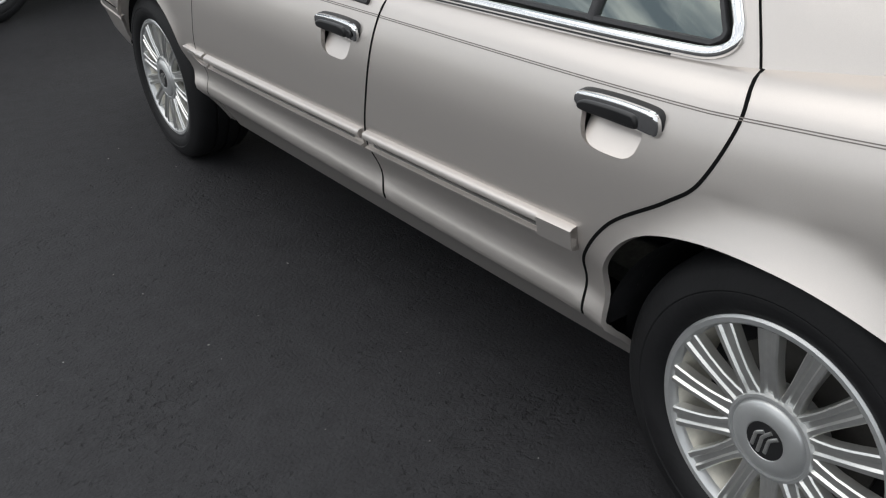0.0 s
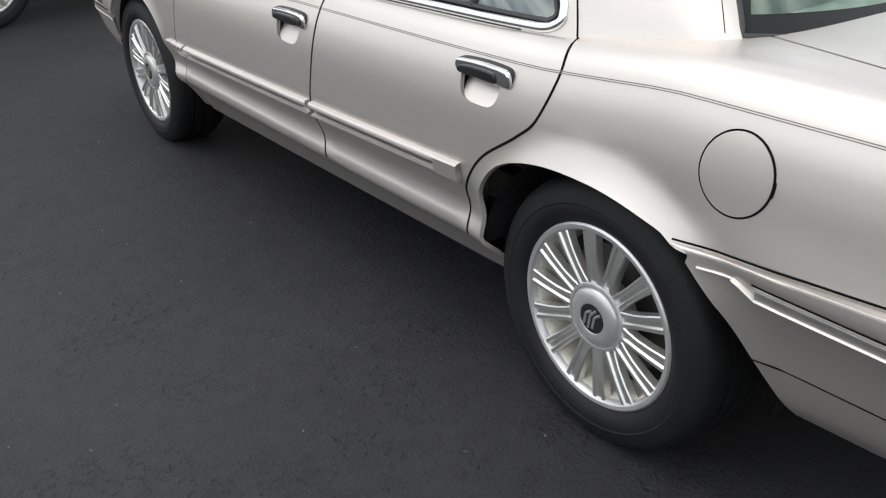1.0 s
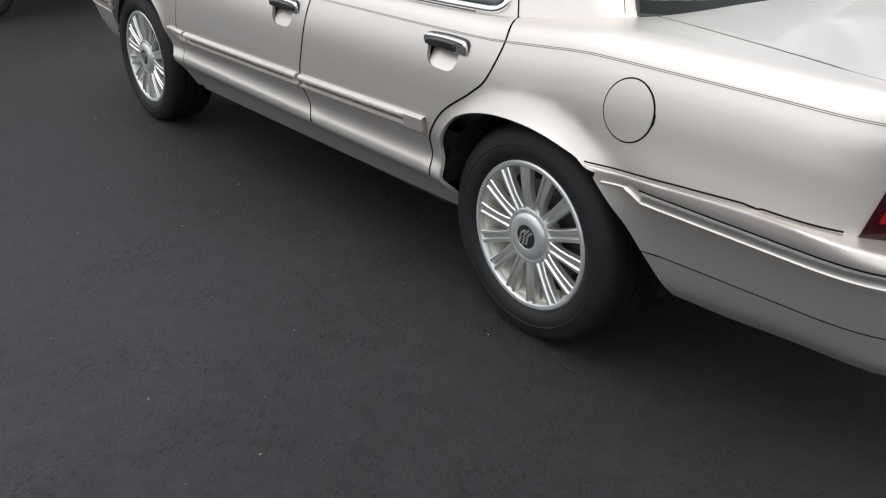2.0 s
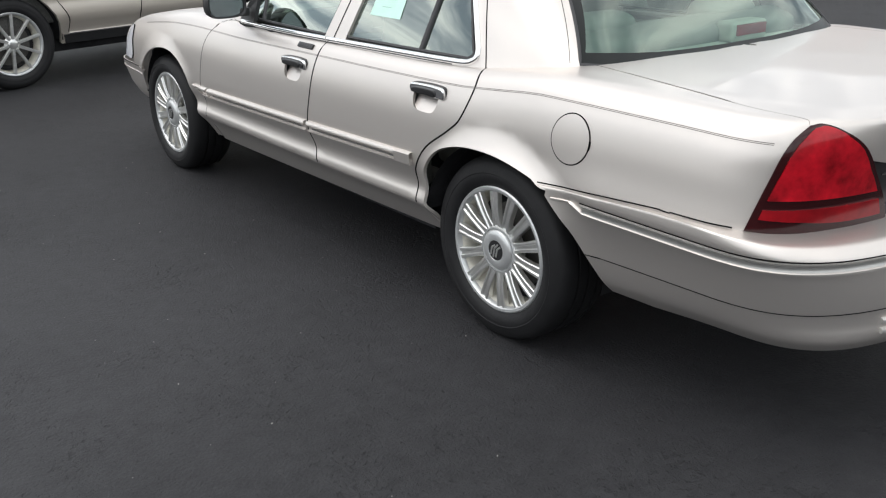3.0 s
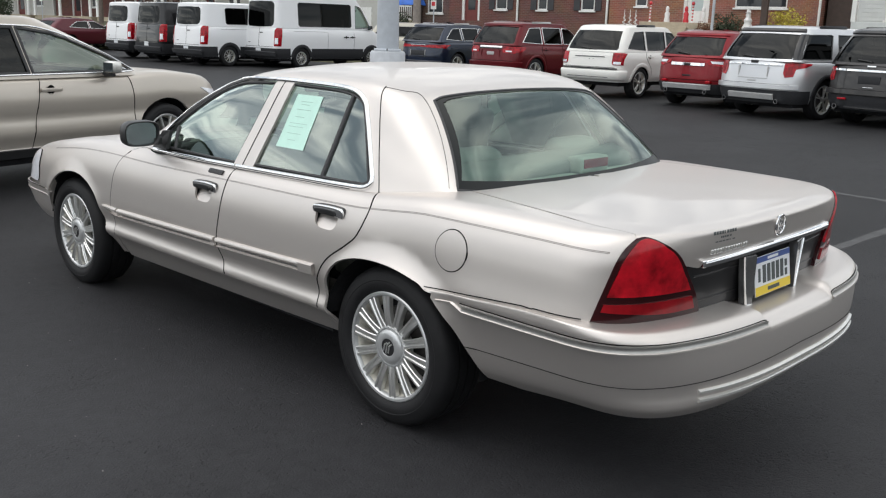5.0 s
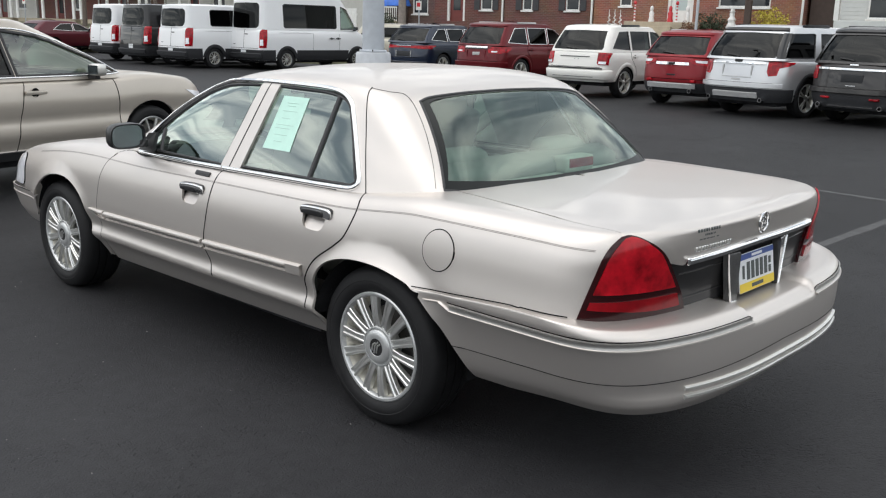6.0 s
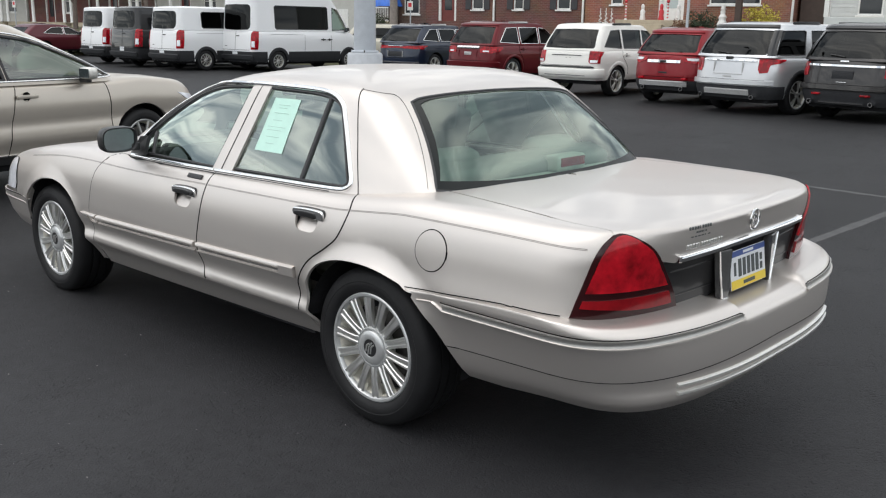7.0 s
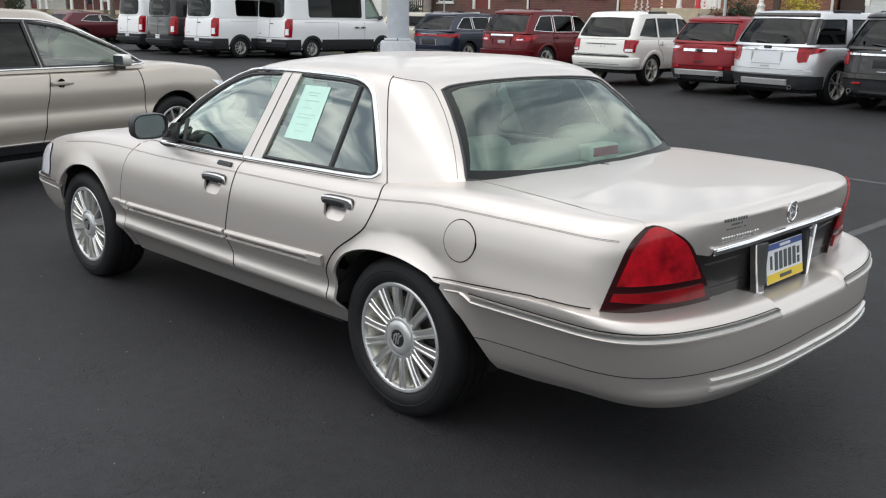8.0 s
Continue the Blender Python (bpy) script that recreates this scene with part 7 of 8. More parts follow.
def tan_suv():
    v = dict(SUV, paint=TAN, w=1.93, h=1.68, ro=1.02, wb=2.85, fo=0.96, belt=1.08, hood=1.05, cowl=2.68, roof_front=1.45, nf=4.2, nose=0.62, droop=(0.025, 0.085), girth=(0.955, 0.999, 0.982), r=0.372, rim=0.255, clad=BLACK, clad_z=0.40, trim_w=0.016, spokes="ten", bright_lines=[[(2.55, 1.098), (1.9, 1.096), (1.2, 1.096), (0.2, 1.098), (-0.62, 1.15)], [(2.58, 1.10), (2.22, 1.272), (1.86, 1.408), (1.57, 1.498), (1.22, 1.546), (0.3, 1.546), (-0.36, 1.50)]], handle_mat=TAN, mirror_mat=BRIGHT, mirror_back=0.60, step=0.06, open_cabin=True, sill_line=True, headlamp=[(3.36, 0.90), (3.60, 0.865), (3.66, 0.80), (3.50, 0.82)],
             front_glass=GLASS_TAN, plate_z=0.75, handles=[(1.41, 0.955), (0.45, 0.96)], lamps=[([(-0.92, 1.00), (-0.91, 0.90), (-0.001, 0.92), (-0.001, 0.985)], TAIL_RED, "tail_lamp", "full-width red tail lamp")])
    b, t = 1.108, 1.53
    v["panes"] = [[(2.55, b), (2.20, b + 0.15), (1.84, t - 0.14), (1.56, t - 0.05), (1.19, t), (1.275, b)], [(1.235, b), (1.15, t), (0.31, t), (0.22, b)], [(0.15, b), (0.22, t - 0.005), (-0.35, t - 0.05), (-0.62, b + 0.06)]]
    v["back_pane"] = back_pane(0.70, 1.15, 1.52)
    v["seams"] = [[(2.36, 1.07), (2.39, 0.9), (2.40, 0.6), (2.38, 0.42)], [(1.36, 1.12), (1.30, 0.98), (1.22, 0.6), (1.20, 0.42)], [(0.28, 1.12), (0.22, 0.96), (0.40, 0.72), (0.50, 0.55), (0.50, 0.42)]]
    a = math.radians(12)
    # rear right tyre touches the ground at its own mark
    cx, cy = -0.96 - 0.90 * math.sin(a), 5.99 + 0.90 * math.cos(a)
    car = vehicle("suv", "light tan suv with chrome window trim and dark rear glass", "car", stand(cx, cy), v)
    part("cabin_floor", boxes((-0.75, -0.7, 0.45, 0.75, 2.5, 0.50)), CARPET, car)
    part("door_lining", boxes((-0.84, -0.7, 0.5, -0.78, 2.3, 1.08), (0.78, -0.7, 0.5, 0.84, 2.3, 1.08), bevel=0.02), CARPET, car)
    for x in (-0.38, 0.38):
        st = part("front_seat", seat_shape(0.54, 0.52, 0.22, 0.62, 14), CLOTH, car, "pale leather seat", 50, pose(x, 1.32, 0.62))
        part("headrest", boxes((-0.13, -0.05, 0, 0.13, 0.05, 0.18), bevel=0.04, segments=3), CLOTH, st, "", 50, pose(0, -0.40, 0.64, 8))
    part("rear_seat", seat_shape(1.35, 0.52, 0.22, 0.62, 18), CLOTH, car, "", 50, pose(0, 0.35, 0.62))
    part("dashboard", boxes((-0.74, 1.95, 0.75, 0.74, 2.45, 1.10), bevel=0.06, segments=3), CARPET, car, "", 50)
    bm = lathe([(0.015 * math.cos(a), 0.18 + 0.015 * math.sin(a)) for a in np.linspace(0, 2 * math.pi, 9)], 32)
    part("steering_wheel", bm, CLOTH, car, "", 60, pose(-0.38, 1.85, 1.02, 0, 0, 90) @ pose(0, 0, 0, 0, -22, 0))
    return car


tan_suv()


# ---- lamp post ----
CONCRETE = material("painted_concrete", (0.50, 0.52, 0.55), 0.75, 0.0, 0.10, 6.0, bump=0.3, bump_scale=40.0)
POST_PAINT = material("grey_post_paint", (0.46, 0.49, 0.53), 0.5, 0.1, 0.08, 5.0)


def upright(profile, steps=32):
    """A profile of (z, r) turned about the z axis."""
    bm = lathe(profile, steps)
    bmesh.ops.rotate(bm, cent=(0, 0, 0), matrix=Matrix.Rotation(radians(-90), 3, "Y"), verts=bm.verts[:])
    bmesh.ops.recalc_face_normals(bm, faces=bm.faces[:])
    return bm


def lamp_post(x, y):
    post = thing("lamp_post", "grey steel lamp post on a round concrete base", "lamp post", at=pose(x, y, 0))
    part("base", upright([(0, 0.0), (0, 0.37), (1.05, 0.37), (1.09, 0.345), (1.10, 0.0)]), CONCRETE, post, "pale concrete base", 40)
    part("collar", upright([(1.10, 0.29), (1.125, 0.29), (1.14, 0.25), (1.14, 0.2)]), POST_PAINT, post, "", 30)
    part("pole", upright([(1.10, 0.235), (9.0, 0.16), (9.02, 0.0)]), POST_PAINT, post, "", 30)
    for s in (-1, 1):
        arm = part("arm", boxes((0, -0.04, 8.7, s * 1.1, 0.04, 8.78), bevel=0.01), POST_PAINT, post)
        part("lamp_head", boxes((s * 0.9, -0.2, 8.62, s * 1.5, 0.2, 8.78), bevel=0.03), POST_PAINT, arm)
    for k in range(4):
        a = radians(45 + 90 * k)
        part("bolt", upright([(1.10, 0.018), (1.15, 0.018), (1.15, 0.0)], 8), CHROME, post, at=pose(0.28 * math.cos(a), 0.28 * math.sin(a), 0))


lamp_post(10.15, 12.05)


# ---- the street behind: bank, houses, fences, plants ----
STREET = pose(33.0, 17.0, 0, 0, 0, HEADING)
BASE = 1.25


def brick(name, a, b, mortar):
    m = bpy.data.materials.new(name)
    m.use_nodes = True
    tree = m.node_tree
    s = tree.nodes["Principled BSDF"]
    coord = tree.nodes.new("ShaderNodeTexCoord")
    mapping = node(tree, "ShaderNodeMapping", Rotation=(radians(90), 0, 0))
    t = node(tree, "ShaderNodeTexBrick", Scale=1.0, Color1=(*a, 1), Color2=(*b, 1), Mortar=(*mortar, 1))
    t.inputs["Mortar Size"].default_value = 0.006
    t.inputs["Brick Width"].default_value = 0.21
    t.inputs["Row Height"].default_value = 0.075
    n = node(tree, "ShaderNodeTexNoise", Scale=1.3, Detail=6.0)
    mix = tree.nodes.new("ShaderNodeMix")
    mix.data_type, mix.blend_type = "RGBA", "MULTIPLY"
    mix.inputs[0].default_value = 0.5
    bump = node(tree, "ShaderNodeBump", Strength=0.5, Distance=0.01)
    link = tree.links.new
    link(coord.outputs["Object"], mapping.inputs["Vector"])
    link(mapping.outputs["Vector"], t.inputs["Vector"])
    link(coord.outputs["Object"], n.inputs["Vector"])
    link(t.outputs["Color"], mix.inputs[6])
    link(n.outputs["Color"], mix.inputs[7])
    link(mix.outputs[2], s.inputs["Base Color"])
    link(t.outputs["Fac"], bump.inputs["Height"])
    link(bump.outputs["Normal"], s.inputs["Normal"])
    s.inputs["Roughness"].default_value = 0.9
    return m


BRICK_ORANGE = brick("orange_brick", (0.40, 0.155, 0.100), (0.29, 0.115, 0.080), (0.38, 0.30, 0.25))
BRICK_RED = brick("dark_red_brick", (0.21, 0.080, 0.066), (0.155, 0.064, 0.056), (0.24, 0.18, 0.155))
BRICK_BROWN = brick("brown_brick", (0.176, 0.101, 0.081), (0.135, 0.081, 0.068), (0.230, 0.189, 0.162))
SIDING = material("white_siding", (0.58, 0.60, 0.59), 0.6, 0.0, 0.06, 3.0)
GREY_SIDING = material("pale_grey_siding", (0.55, 0.55, 0.52), 0.6, 0.0, 0.08, 3.0)
TRIM_WHITE = material("white_trim_paint", (0.76, 0.76, 0.74), 0.5, 0.0, 0.06, 6.0)
DARK_WOOD = material("dark_brown_boards", (0.07, 0.05, 0.042), 0.8, 0.0, 0.2, 5.0)
STONE_TAN = material("tan_concrete", (0.42, 0.36, 0.27), 0.85, 0.0, 0.15, 4.0, bump=0.3, bump_scale=25.0)
ROOFING = material("grey_shingles", (0.12, 0.11, 0.11), 0.9, 0.0, 0.25, 6.0, bump=0.4, bump_scale=12.0)
HOUSE_GLASS = material("window_glass", (0.03, 0.035, 0.04), 0.05, 0.0, 0.1, 3.0)
GRASS = material("winter_grass", (0.085, 0.085, 0.045), 0.95, 0.0, 0.5, 2.5, bump=0.6, bump_scale=30.0)
RED_DOOR = material("dark_red_door", (0.16, 0.035, 0.03), 0.55, 0.0, 0.12, 5.0)
SHUTTER = material("dark_shutter", (0.04, 0.04, 0.045), 0.6, 0.0, 0.1, 8.0)
CANDY_RED = material("candy_red_paint", (0.55, 0.03, 0.04), 0.4, 0.0, 0.1, 12.0)
FIG_WHITE = material("white_moulded_plastic", (0.75, 0.74, 0.72), 0.45, 0.0, 0.06, 10.0)
BLUE_COVER = material("blue_tarpaulin", (0.03, 0.14, 0.55), 0.5, 0.0, 0.2, 4.0)
POLE_WOOD = material("weathered_pole", (0.24, 0.21, 0.19), 0.9, 0.0, 0.2, 8.0, bump=0.4, bump_scale=25.0)
BARK = material("grey_bark", (0.13, 0.105, 0.09), 0.95, 0.0, 0.3, 12.0)


def leafy(name, a, b):
    m = material(name, a, 0.7, 0.0, 0.35, 6.0)
    return m


LEAF_YELLOW = leafy("yellow_leaves", (0.50, 0.42, 0.07), None)
LEAF_DARK = leafy("dark_evergreen", (0.035, 0.05, 0.025), None)
LEAF_RUST = leafy("rusty_leaves", (0.16, 0.07, 0.035), None)


def strips(x0, x1, z0, z1, holes):
    """The boxes of a wall with holes (x0, x1, z0, z1) cut through it."""
    xs = sorted({x0, x1, *[h[0] for h in holes], *[h[1] for h in holes]})
    out = []
    for a, b in zip(xs, xs[1:]):
        zs, z = sorted((h[2], h[3]) for h in holes if h[0] <= a and h[1] >= b), z0
        for lo, hi in zs:
            if lo > z:
                out.append((a, z, b, lo))
            z = hi
        if z < z1:
            out.append((a, z, b, z1))
    return out


def window_unit(house, x0, x1, z0, z1, y=0.0, shutters=False):
    w = part("window", boxes((x0, y + 0.04, z0, x0 + 0.06, y + 0.12, z1), (x1 - 0.06, y + 0.04, z0, x1, y + 0.12, z1), (x0 + 0.06, y + 0.04, z1 - 0.06, x1 - 0.06, y + 0.12, z1), (x0 + 0.06, y + 0.04, z0, x1 - 0.06, y + 0.12, z0 + 0.06),
                             (x0 + 0.06, y + 0.05, (z0 + z1) / 2 - 0.02, x1 - 0.06, y + 0.11, (z0 + z1) / 2 + 0.02)), TRIM_WHITE, house, "white-framed window")
    part("pane", boxes((x0 + 0.05, y + 0.08, z0 + 0.05, x1 - 0.05, y + 0.09, z1 - 0.05)), HOUSE_GLASS, w)
    part("sill", boxes((x0 - 0.06, y - 0.07, z0 - 0.07, x1 + 0.06, y + 0.10, z0 - 0.003), bevel=0.01), TRIM_WHITE, w)
    if shutters:
        for a, b in ((x0 - 0.33, x0 - 0.03), (x1 + 0.03, x1 + 0.33)):
            part("shutter", boxes((a, y - 0.04, z0, b, y - 0.003, z1), bevel=0.008), SHUTTER, w)


def house(name, label, x0, x1, wall, windows, doors=(), depth=9.0, height=6.2, setback=0.0, shutters=False, storeys=True):
    h = thing(name, label, "house", "houses across the street", STREET @ pose(0, setback, BASE))
    lows = [(a, b, c - BASE, d - BASE) for a, b, c, d in windows]
    ups = [(a, b, 4.3, 5.6) for a, b, _, _ in windows] if storeys else []
    gates = [(a, b, c - BASE, d - BASE) for a, b, c, d in doors]
    for a, z, b, t in strips(x0, x1, 0.0, height, lows + ups + gates):
        part("front_wall", boxes((a, 0, z, b, 0.25, t)), wall, h)
    part("side_wall", boxes((x0, 0.25, 0, x0 + 0.25, depth, height)), wall, h)
    part("side_wall", boxes((x1 - 0.25, 0.25, 0, x1, depth, height)), wall, h)
    part("back_wall", boxes((x0, depth, 0, x1, depth + 0.25, height)), wall, h)
    part("floor", boxes((x0 + 0.25, 0.25, 0.0, x1 - 0.25, depth, 0.1), (x0 + 0.25, 0.6, 2.9, x1 - 0.25, depth, 3.0)), DARK_WOOD, h)
    bm = bmesh.new()
    v = [bm.verts.new(p) for p in ((x0 - 0.2, -0.35, height - 0.05), (x1 + 0.2, -0.35, height - 0.05), (x1 + 0.2, depth + 0.5, height - 0.05), (x0 - 0.2, depth + 0.5, height - 0.05), (x0 - 0.2, depth / 2, height + 2.4), (x1 + 0.2, depth / 2, height + 2.4))]
    for f in ((0, 1, 5, 4), (2, 3, 4, 5), (0, 4, 3), (1, 2, 5), (3, 2, 1, 0)):
        bm.faces.new([v[i] for i in f])
    bmesh.ops.recalc_face_normals(bm, faces=bm.faces[:])
    part("roof", bm, ROOFING, h)
    part("gutter", boxes((x0 - 0.2, -0.45, height - 0.12, x1 + 0.2, -0.33, height), bevel=0.02), TRIM_WHITE, h)
    for w in lows + ups:
        window_unit(h, *w, shutters=shutters)
    for a, b, c, d in gates:
        door = part("door", boxes((a + 0.12, 0.12, c, b - 0.12, 0.17, d - 0.10), bevel=0.005), TRIM_WHITE if wall is BRICK_ORANGE else RED_DOOR, h, "panelled front door")
        part("door_frame", boxes((a, 0.03, c, a + 0.12, 0.20, d), (b - 0.12, 0.03, c, b, 0.20, d), (a + 0.12, 0.03, d - 0.10, b - 0.12, 0.20, d)), TRIM_WHITE, door)
        part("door_window", boxes((a + 0.3, 0.112, c + 0.5, b - 0.3, 0.119, d - 0.3)), material("pale_door_glass", (0.45, 0.52, 0.52), 0.1) if wall is BRICK_ORANGE else HOUSE_GLASS, door)
    part("downspout", upright([(0.0, 0.05), (height, 0.05)], 10), TRIM_WHITE, h, "white downspout", 40, pose(x1 - 0.05, -0.06, 0))
    return h


def street():
    # bank that rises from the car park to the houses
    bm = bmesh.new()
    prof = ((-9.0, 0.004), (-8.9, 0.12), (-7.4, 0.15), (-5.5, 0.55), (-3.2, 1.05), (-2.0, BASE), (40.0, BASE + 0.3))
    nx = 90
    rows = []
    for i in range(nx + 1):
        x = -110 + 170 * i / nx
        rows.append([bm.verts.new((x, y, z + (0.05 * noise.noise(Vector((x * 0.3, y * 0.7, 0))) if 0 < j < 5 else 0))) for j, (y, z) in enumerate(prof)])
    for p, q in zip(rows, rows[1:]):
        for j in range(len(prof) - 1):
            bm.faces.new((p[j], q[j], q[j + 1], p[j + 1]))
    bmesh.ops.recalc_face_normals(bm, faces=bm.faces[:])
    tagged(part("ground_bank", bm, GRASS, smooth=40, at=STREET), "rough winter grass bank below the houses", "bank", kind="structure")
    A = house("house", "orange brick house with a white door and porch", -4.58, 4.27, BRICK_ORANGE, [(-3.40, -2.85, 2.67, 3.9), (0.89, 2.97, 2.68, 4.0)], [(-1.25, -0.15, 2.03, 4.2)])
    porch = thing("porch", "tan concrete porch with steps before the brick house", "porch", at=STREET @ pose(0, 0, BASE))
    part("deck", boxes((-2.6, -1.5, -0.6, 0.6, -0.005, 0.78), bevel=0.02), STONE_TAN, porch)
    for k in range(3):
        part("step", boxes((-2.3, -1.5 - 0.3 * (k + 1), -0.6, -0.5, -1.505 - 0.3 * k, 0.78 - 0.19 * (k + 1)), bevel=0.012), STONE_TAN, porch)
    house("house", "dark red brick house with white downspouts", -9.05, -4.62, BRICK_RED, [(-8.13, -7.62, 2.44, 3.8), (-5.96, -5.29, 2.45, 3.8)], [], setback=0.02, shutters=True)
    house("house", "brown-red brick house with white windows", -12.9, -9.09, BRICK_RED, [(-10.35, -9.72, 2.43, 3.8)], [(-12.2, -11.2, 1.9, 4.0)], setback=0.05, shutters=True)
    D = house("house", "brown brick house with an open porch", -17.0, -12.94, BRICK_BROWN, [(-14.4, -13.5, 2.2, 3.7)], [(-16.3, -15.3, 1.7, 3.9)], setback=0.4)
    house("house", "dark brown boarded house in shade", 4.40, 5.60, DARK_WOOD, [], [], setback=0.6)
    W = house("house", "white sided house with a front porch", 5.64, 15.0, SIDING, [(6.6, 7.5, 2.3, 3.8), (9.5, 10.6, 2.3, 3.8)], [(8.0, 9.0, 1.7, 3.9)])
    for z in np.arange(1.3, 6.2, 0.16):
        part("siding_board", boxes((5.66, -0.02, z - BASE + 0.0, 6.55, -0.002, z - BASE + 0.15), bevel=0.004), SIDING, W)
    part("porch_wall", boxes((5.7, -1.8, 0.0, 9.2, -1.7, 0.95), bevel=0.02), SIDING, W)
    part("porch_floor", boxes((5.7, -1.7, 0.0, 9.2, -0.03, 0.5)), STONE_TAN, W)
    for k in (5.75, 9.1):
        part("porch_post", boxes((k - 0.08, -1.79, 0.95, k + 0.08, -1.63, 3.0), bevel=0.01), TRIM_WHITE, W)
    house("house", "grey sided garage behind the white fence", -25.0, -18.5, GREY_SIDING, [(-19.9, -19.2, 2.5, 3.4)], [], setback=4.0, storeys=False, height=3.4)
    # far row to the north
    for i, (a, b, wall) in enumerate(((-38.9, -33.0, BRICK_BROWN), (-45.2, -39.0, BRICK_RED), (-51.0, -45.3, GREY_SIDING), (-58.0, -51.1, BRICK_BROWN), (-33.0, -26.5, GREY_SIDING))):
        m = (a + b) / 2
        h = house("house", ("brick" if wall is not GREY_SIDING else "grey sided") + " terraced house with white porch columns", a, b, wall, [(m + 0.6, m + 1.6, 2.1, 3.6)], [(m - 1.4, m - 0.4, 1.35, 3.6)], setback=1.5)
        part("porch_floor", boxes((a + 0.2, -1.8, 0.0, b - 0.2, -0.005, 0.25)), STONE_TAN, h)
        part("porch_roof", boxes((a + 0.1, -2.0, 2.7, b - 0.1, -0.005, 2.95), bevel=0.02), ROOFING, h)
        for x in (a + 0.3, m - 0.2, b - 0.3):
            part("porch_column", upright([(0.25, 0.13), (0.30, 0.10), (2.62, 0.09), (2.70, 0.13)], 14), TRIM_WHITE, h, "white porch column", 40, pose(x, -1.8, 0))
    fence = thing("fence", "white board fence beside the houses", "fence", at=STREET @ pose(0, -0.8, BASE))
    for k in range(12):
        x = -18.9 + k * 0.16
        part("board", boxes((x, 0, -0.2, x + 0.15, 0.03, 1.15), bevel=0.006), TRIM_WHITE, fence)
    part("rail", boxes((-18.9, 0.034, 0.2, -16.98, 0.07, 0.3), (-18.9, 0.034, 0.8, -16.98, 0.07, 0.9)), TRIM_WHITE, fence)
    rail = thing("railing", "white wooden porch railing before the house", "railing", at=STREET @ pose(0, -0.6, BASE + 0.55))
    part("top_rail", boxes((-15.7, 0, 0.66, -14.7, 0.06, 0.72), bevel=0.008), TRIM_WHITE, rail)
    part("bottom_rail", boxes((-15.7, 0, 0.04, -14.7, 0.06, 0.09), bevel=0.008), TRIM_WHITE, rail)
    for k in range(9):
        part("baluster", boxes((-15.66 + k * 0.115, 0.015, 0.09, -15.63 + k * 0.115, 0.045, 0.66)), TRIM_WHITE, rail)
    part("rail_block", boxes((-15.75, -0.1, -0.6, -14.65, 0.5, 0.04), bevel=0.02), STONE_TAN, rail)
    cover = thing("covered_furniture", "blue tarpaulin thrown over porch furniture", "cover", at=STREET @ pose(-15.2, 0.0, BASE + 0.6))
    bm = bmesh.new()
    bmesh.ops.create_grid(bm, x_segments=18, y_segments=10, size=1)
    for v in bm.verts:
        e = max(abs(v.co.x), abs(v.co.y))
        v.co = Vector((v.co.x * 0.75, v.co.y * 0.35, 1.15 - (0.0 if e < 0.8 else (e - 0.8) * 2.2) + 0.06 * noise.noise(v.co * 3)))
    part("tarpaulin", bm, BLUE_COVER, cover, smooth=60)
    part("bench", boxes((-0.6, -0.25, 0, 0.6, 0.25, 1.05), bevel=0.02), DARK_WOOD, cover)
    # utility pole, signs, posts
    pole = thing("utility_pole", "weathered grey wooden utility pole", "pole", at=STREET @ pose(-12.63, -3.2, 0.9))
    part("shaft", upright([(0, 0.19), (9, 0.12), (9.01, 0.0)], 20), POLE_WOOD, pole, "", 40)
    part("crossarm", boxes((-1.1, -0.06, 8.2, 1.1, 0.06, 8.32), bevel=0.01), POLE_WOOD, pole)
    for x, z0, lab, grp in ((-12.1, 2.28, "white no-parking sign on a thin post", 1), (0.8, 2.9, "grey street sign post", 0), (-40.9, 2.3, "small white sign on a thin post", 1)):
        sg = thing("street_sign", lab, "sign", "street signs", STREET @ pose(x, -2.6, BASE - 0.2))
        part("post", upright([(0, 0.03 if grp else 0.055), (3.2 if not grp else 2.0, 0.03 if grp else 0.055)], 10), POST_PAINT, sg, "", 40)
        part("panel", boxes((-0.15, -0.045, z0 - BASE + 0.25, 0.15, -0.032, z0 - BASE + 0.65), bevel=0.004), TRIM_WHITE, sg)
        part("sign_mark", boxes((-0.09, -0.052, z0 - BASE + 0.40, 0.09, -0.046, z0 - BASE + 0.58), bevel=0.003), CANDY_RED if grp else INK, sg)
    post = thing("wooden_post", "brown wooden post with a small figure on it", "post", at=STREET @ pose(2.5, -1.6, BASE))
    part("shaft", boxes((-0.12, -0.12, 0, 0.12, 0.12, 3.2), bevel=0.015), DARK_WOOD, post)
    # festive porch ornaments
    for x, y, z in ((-2.25, -1.2, BASE + 0.78), (-0.45, -1.2, BASE + 0.78)):
        c = thing("lollipop_post", "red and white candy-striped ornament post", "ornament", "porch ornaments", STREET @ pose(x, y, z) @ Matrix.Diagonal((0.7, 0.7, 0.75, 1)))
        part("stick", upright([(0, 0.10), (0.05, 0.05), (0.9, 0.045)], 12), FIG_WHITE, c, "", 40)
        for k in range(5):
            part("stripe", upright([(0.10 + 0.17 * k, 0.052), (0.17 + 0.17 * k, 0.052)], 12), CANDY_RED, c, "", 40)
        part("disc", upright([(0.88, 0.0), (0.92, 0.07), (1.0, 0.10), (1.08, 0.07), (1.12, 0.0)], 16), CANDY_RED, c, "", 40)
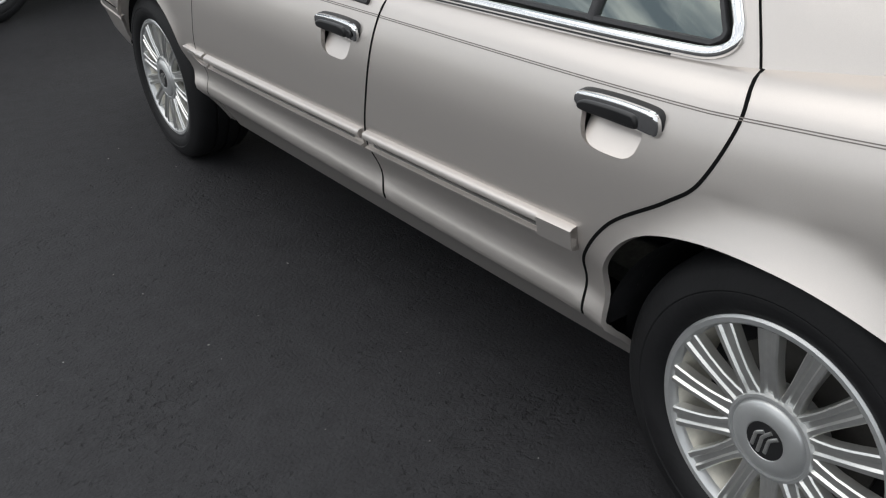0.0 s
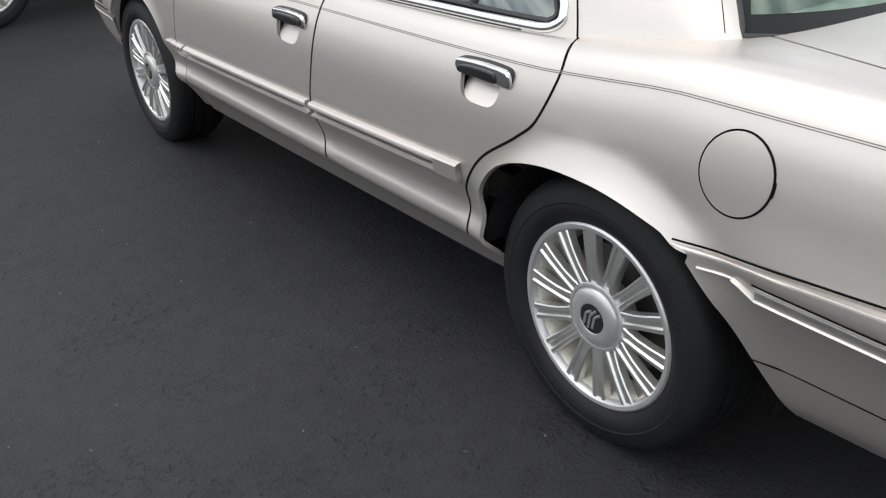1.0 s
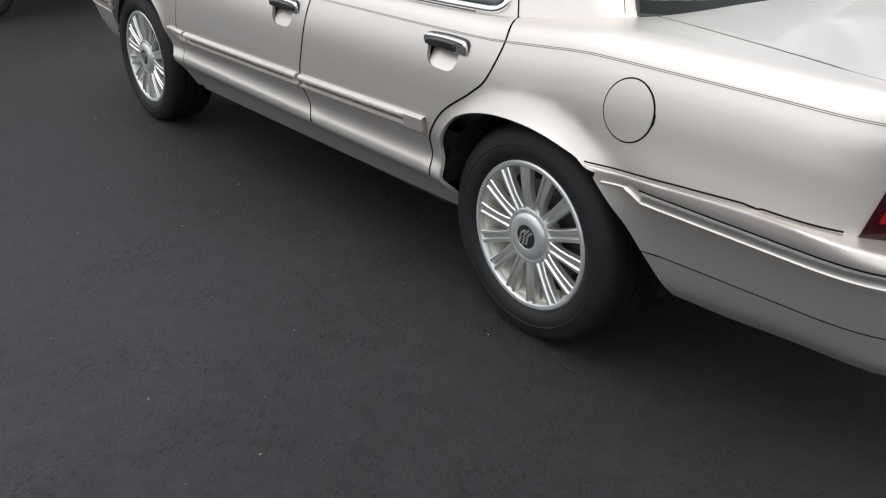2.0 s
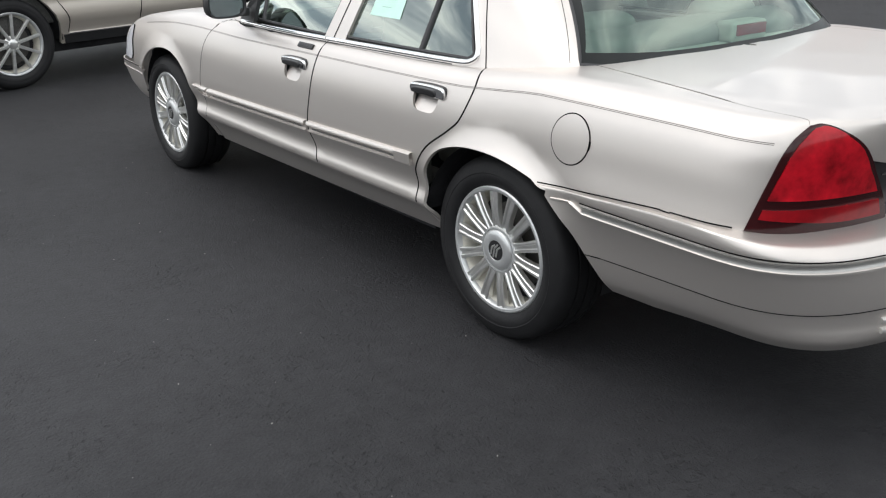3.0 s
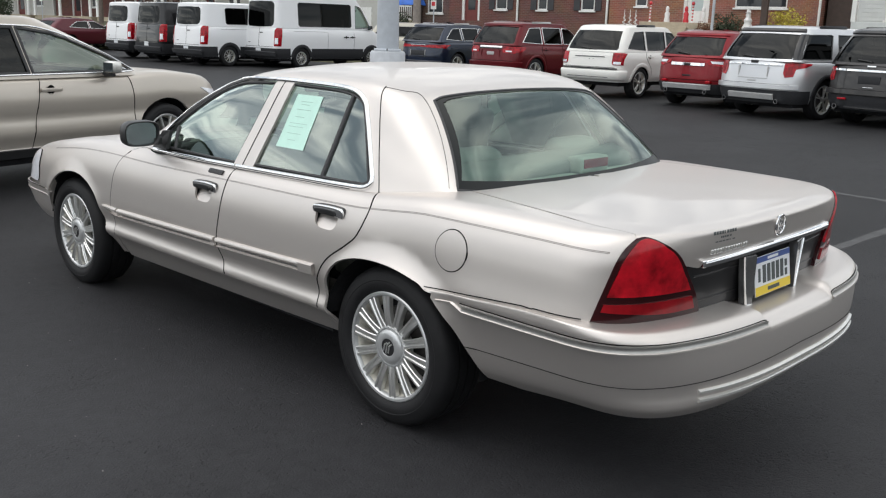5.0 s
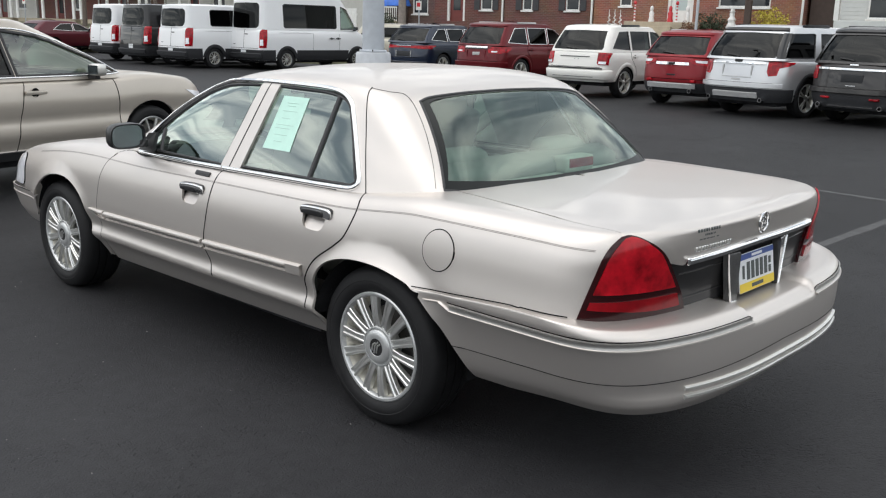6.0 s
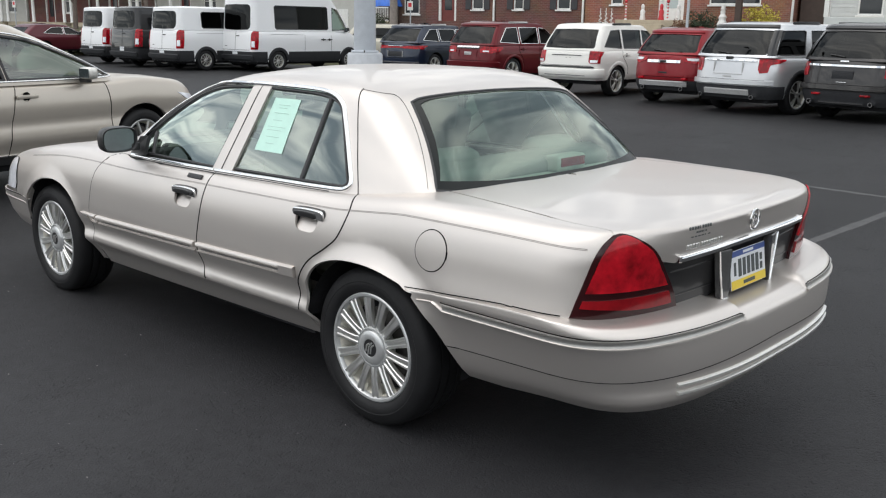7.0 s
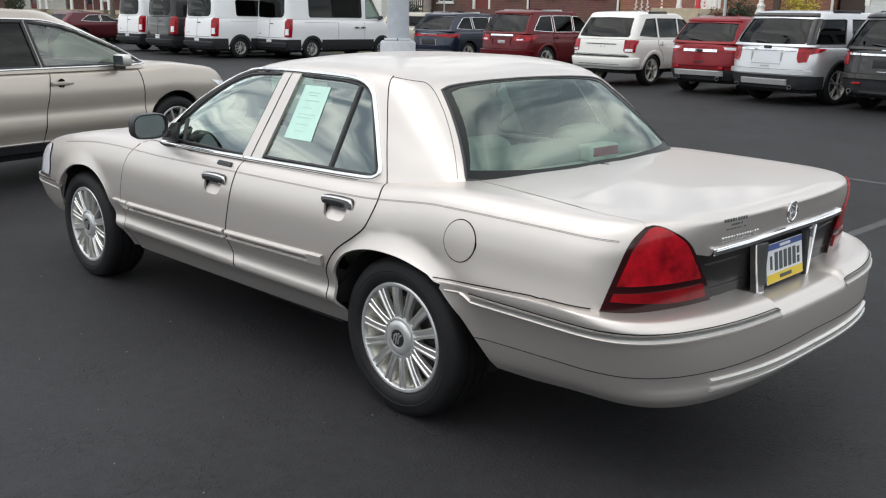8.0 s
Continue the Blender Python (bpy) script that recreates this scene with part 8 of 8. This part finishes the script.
    for x, y, z, mat, lab in ((-1.62, -0.9, BASE + 0.78, FIG_WHITE, "white and red moulded porch figure"), (-0.10, -0.9, BASE + 0.78, FIG_WHITE, "white moulded porch figure"), (-0.75, -1.1, BASE + 0.78, CANDY_RED, "dark red moulded porch figure")):
        f = tagged(part("porch_figure", upright([(0, 0.16), (0.06, 0.17), (0.25, 0.13), (0.45, 0.15), (0.56, 0.08), (0.62, 0.10), (0.74, 0.10), (0.82, 0.05), (0.84, 0.0)], 18), mat, None, smooth=50, at=STREET @ pose(x, y, z) @ Matrix.Diagonal((0.72, 0.72, 0.78, 1))), lab, "ornament", "porch ornaments")
    snow = tagged(part("snow_figure", upright([(0, 0.0), (0.02, 0.22), (0.2, 0.30), (0.38, 0.20), (0.42, 0.18), (0.55, 0.22), (0.68, 0.13), (0.70, 0.12), (0.80, 0.14), (0.90, 0.10), (0.905, 0.17), (0.93, 0.17), (0.935, 0.11), (1.08, 0.10), (1.08, 0.0)], 22), FIG_WHITE, None, smooth=50, at=STREET @ pose(1.8, -1.2, BASE + 0.45) @ Matrix.Diagonal((0.75, 0.75, 0.85, 1))), "white stacked-ball winter ornament on a low plinth", "ornament", "porch ornaments")
    tagged(part("plinth", boxes((1.35, -1.6, -0.3, 2.25, -0.8, 0.45), bevel=0.02), STONE_TAN, None, at=STREET @ pose(0, 0, BASE)), "low tan concrete plinth by the house", "plinth")
    for x in (-3.3, -3.05, -2.8):
        c = thing("spiral_tree", "white spiral wire tree ornament", "ornament", "porch ornaments", STREET @ pose(x, -1.4, BASE))
        part("stake", upright([(0, 0.015), (1.25, 0.012)], 8), FIG_WHITE, c)
        pts = [(0.17 * (1 - k / 70) * math.cos(k * 0.55), 0.17 * (1 - k / 70) * math.sin(k * 0.55), 0.1 + 1.1 * k / 70) for k in range(70)]
        bead("spiral", pts, [(0, 0, 1)] * 70, 0.012, 0.012, FIG_WHITE, c, sink=0.012)


def bush(label, x, y, z, rx, ry, rz, mat, n, leaf, seed, name="bush"):
    """Stems and a crown of many small leaves, with gaps and an uneven outline."""
    random.seed(seed)
    b = thing(name, label, "bush", "", STREET @ pose(x, y, z))
    verts, faces = [], []
    for i in range(n):
        a, c, r = random.uniform(0, 6.283), random.uniform(-0.9, 1), random.random() ** 0.4
        q = math.sqrt(1 - c * c)
        p = Vector((rx * r * q * math.cos(a), ry * r * q * math.sin(a), rz * (1 + r * c)))
        p *= 1 + 0.28 * noise.noise(p * 2.6)
        u = Vector((random.gauss(0, 1), random.gauss(0, 1), random.gauss(0, 1))).normalized() * leaf
        w = u.cross(Vector((random.gauss(0, 1), random.gauss(0, 1), random.gauss(0, 1)))).normalized() * leaf * 0.5
        k = len(verts)
        verts += [p - u, p + w, p + u, p - w]
        faces.append((k, k + 1, k + 2, k + 3))
    mesh_part("crown", verts, faces, mat, b, smooth=False)
    bm = bmesh.new()
    for i in range(7):
        a = random.uniform(0, 6.283)
        tip = Vector((rx * 0.5 * math.cos(a), ry * 0.5 * math.sin(a), rz * 1.3))
        m = tip.to_track_quat("Z", "Y").to_matrix().to_4x4() @ Matrix.Translation((0, 0, tip.length / 2))
        bmesh.ops.create_cone(bm, segments=6, radius1=0.02, radius2=0.006, depth=tip.length, matrix=m)
    part("stems", bm, BARK, b)


def bare_tree(label, x, y, h, seed):
    random.seed(seed)
    t = thing("tree", label, "tree", "bare trees", STREET @ pose(x, y, BASE - 0.1))
    bm = bmesh.new()

    def limb(p, d, length, r, level):
        q = p + d * length
        m = Matrix.Translation((p + q) / 2) @ d.to_track_quat("Z", "Y").to_matrix().to_4x4()
        bmesh.ops.create_cone(bm, segments=7 if level < 2 else 4, radius1=r, radius2=r * 0.68, depth=length * 1.03, matrix=m)
        if level < 5:
            for k in range(2 if level else 4):
                e = (d + Vector((random.uniform(-1, 1), random.uniform(-1, 1), random.uniform(-0.2, 0.7))) * 0.75).normalized()
                limb(q if k % 2 == 0 else p + d * length * random.uniform(0.6, 0.95), e, length * random.uniform(0.62, 0.82), r * 0.62, level + 1)
    limb(Vector((0, 0, 0)), Vector((0.03, 0, 1)).normalized(), h * 0.28, h * 0.022, 0)
    part("trunk", bm, BARK, t, "bare grey limbs")


street()
bush("yellow-leaved shrub beside the brick house", 3.2, -1.0, BASE + 0.1, 0.75, 0.5, 0.62, LEAF_YELLOW, 2600, 0.045, 11)
bush("dark evergreen shrub beside the porch", 1.0, -1.3, BASE, 0.7, 0.5, 0.55, LEAF_DARK, 1800, 0.05, 12)
bush("rusty low shrub beside the porch", 0.25, -1.7, BASE, 0.45, 0.4, 0.40, LEAF_RUST, 1000, 0.045, 13)
bush("dark evergreen shrub before the dark house", -14.2, -2.2, BASE - 0.1, 0.6, 0.5, 0.5, LEAF_DARK, 1200, 0.05, 14)
bush("clipped dark evergreen shrub by the terrace", -48.6, -2.5, BASE - 0.1, 0.8, 0.7, 0.95, LEAF_DARK, 1500, 0.07, 15)
bush("clipped dark evergreen shrub by the terrace", -45.2, -2.5, BASE - 0.1, 0.8, 0.7, 0.95, LEAF_DARK, 1500, 0.07, 16)
bush("dry brown shrub beside the fence", -16.6, -3.0, BASE - 0.2, 0.7, 0.5, 0.6, LEAF_RUST, 900, 0.05, 17)
bare_tree("bare winter tree behind the vans", -29.0, -3.0, 6.5, 21)
bare_tree("bare winter tree behind the vans", -35.5, -2.5, 7.0, 22)
bare_tree("small bare tree by the garage", -23.0, -2.0, 5.0, 23)
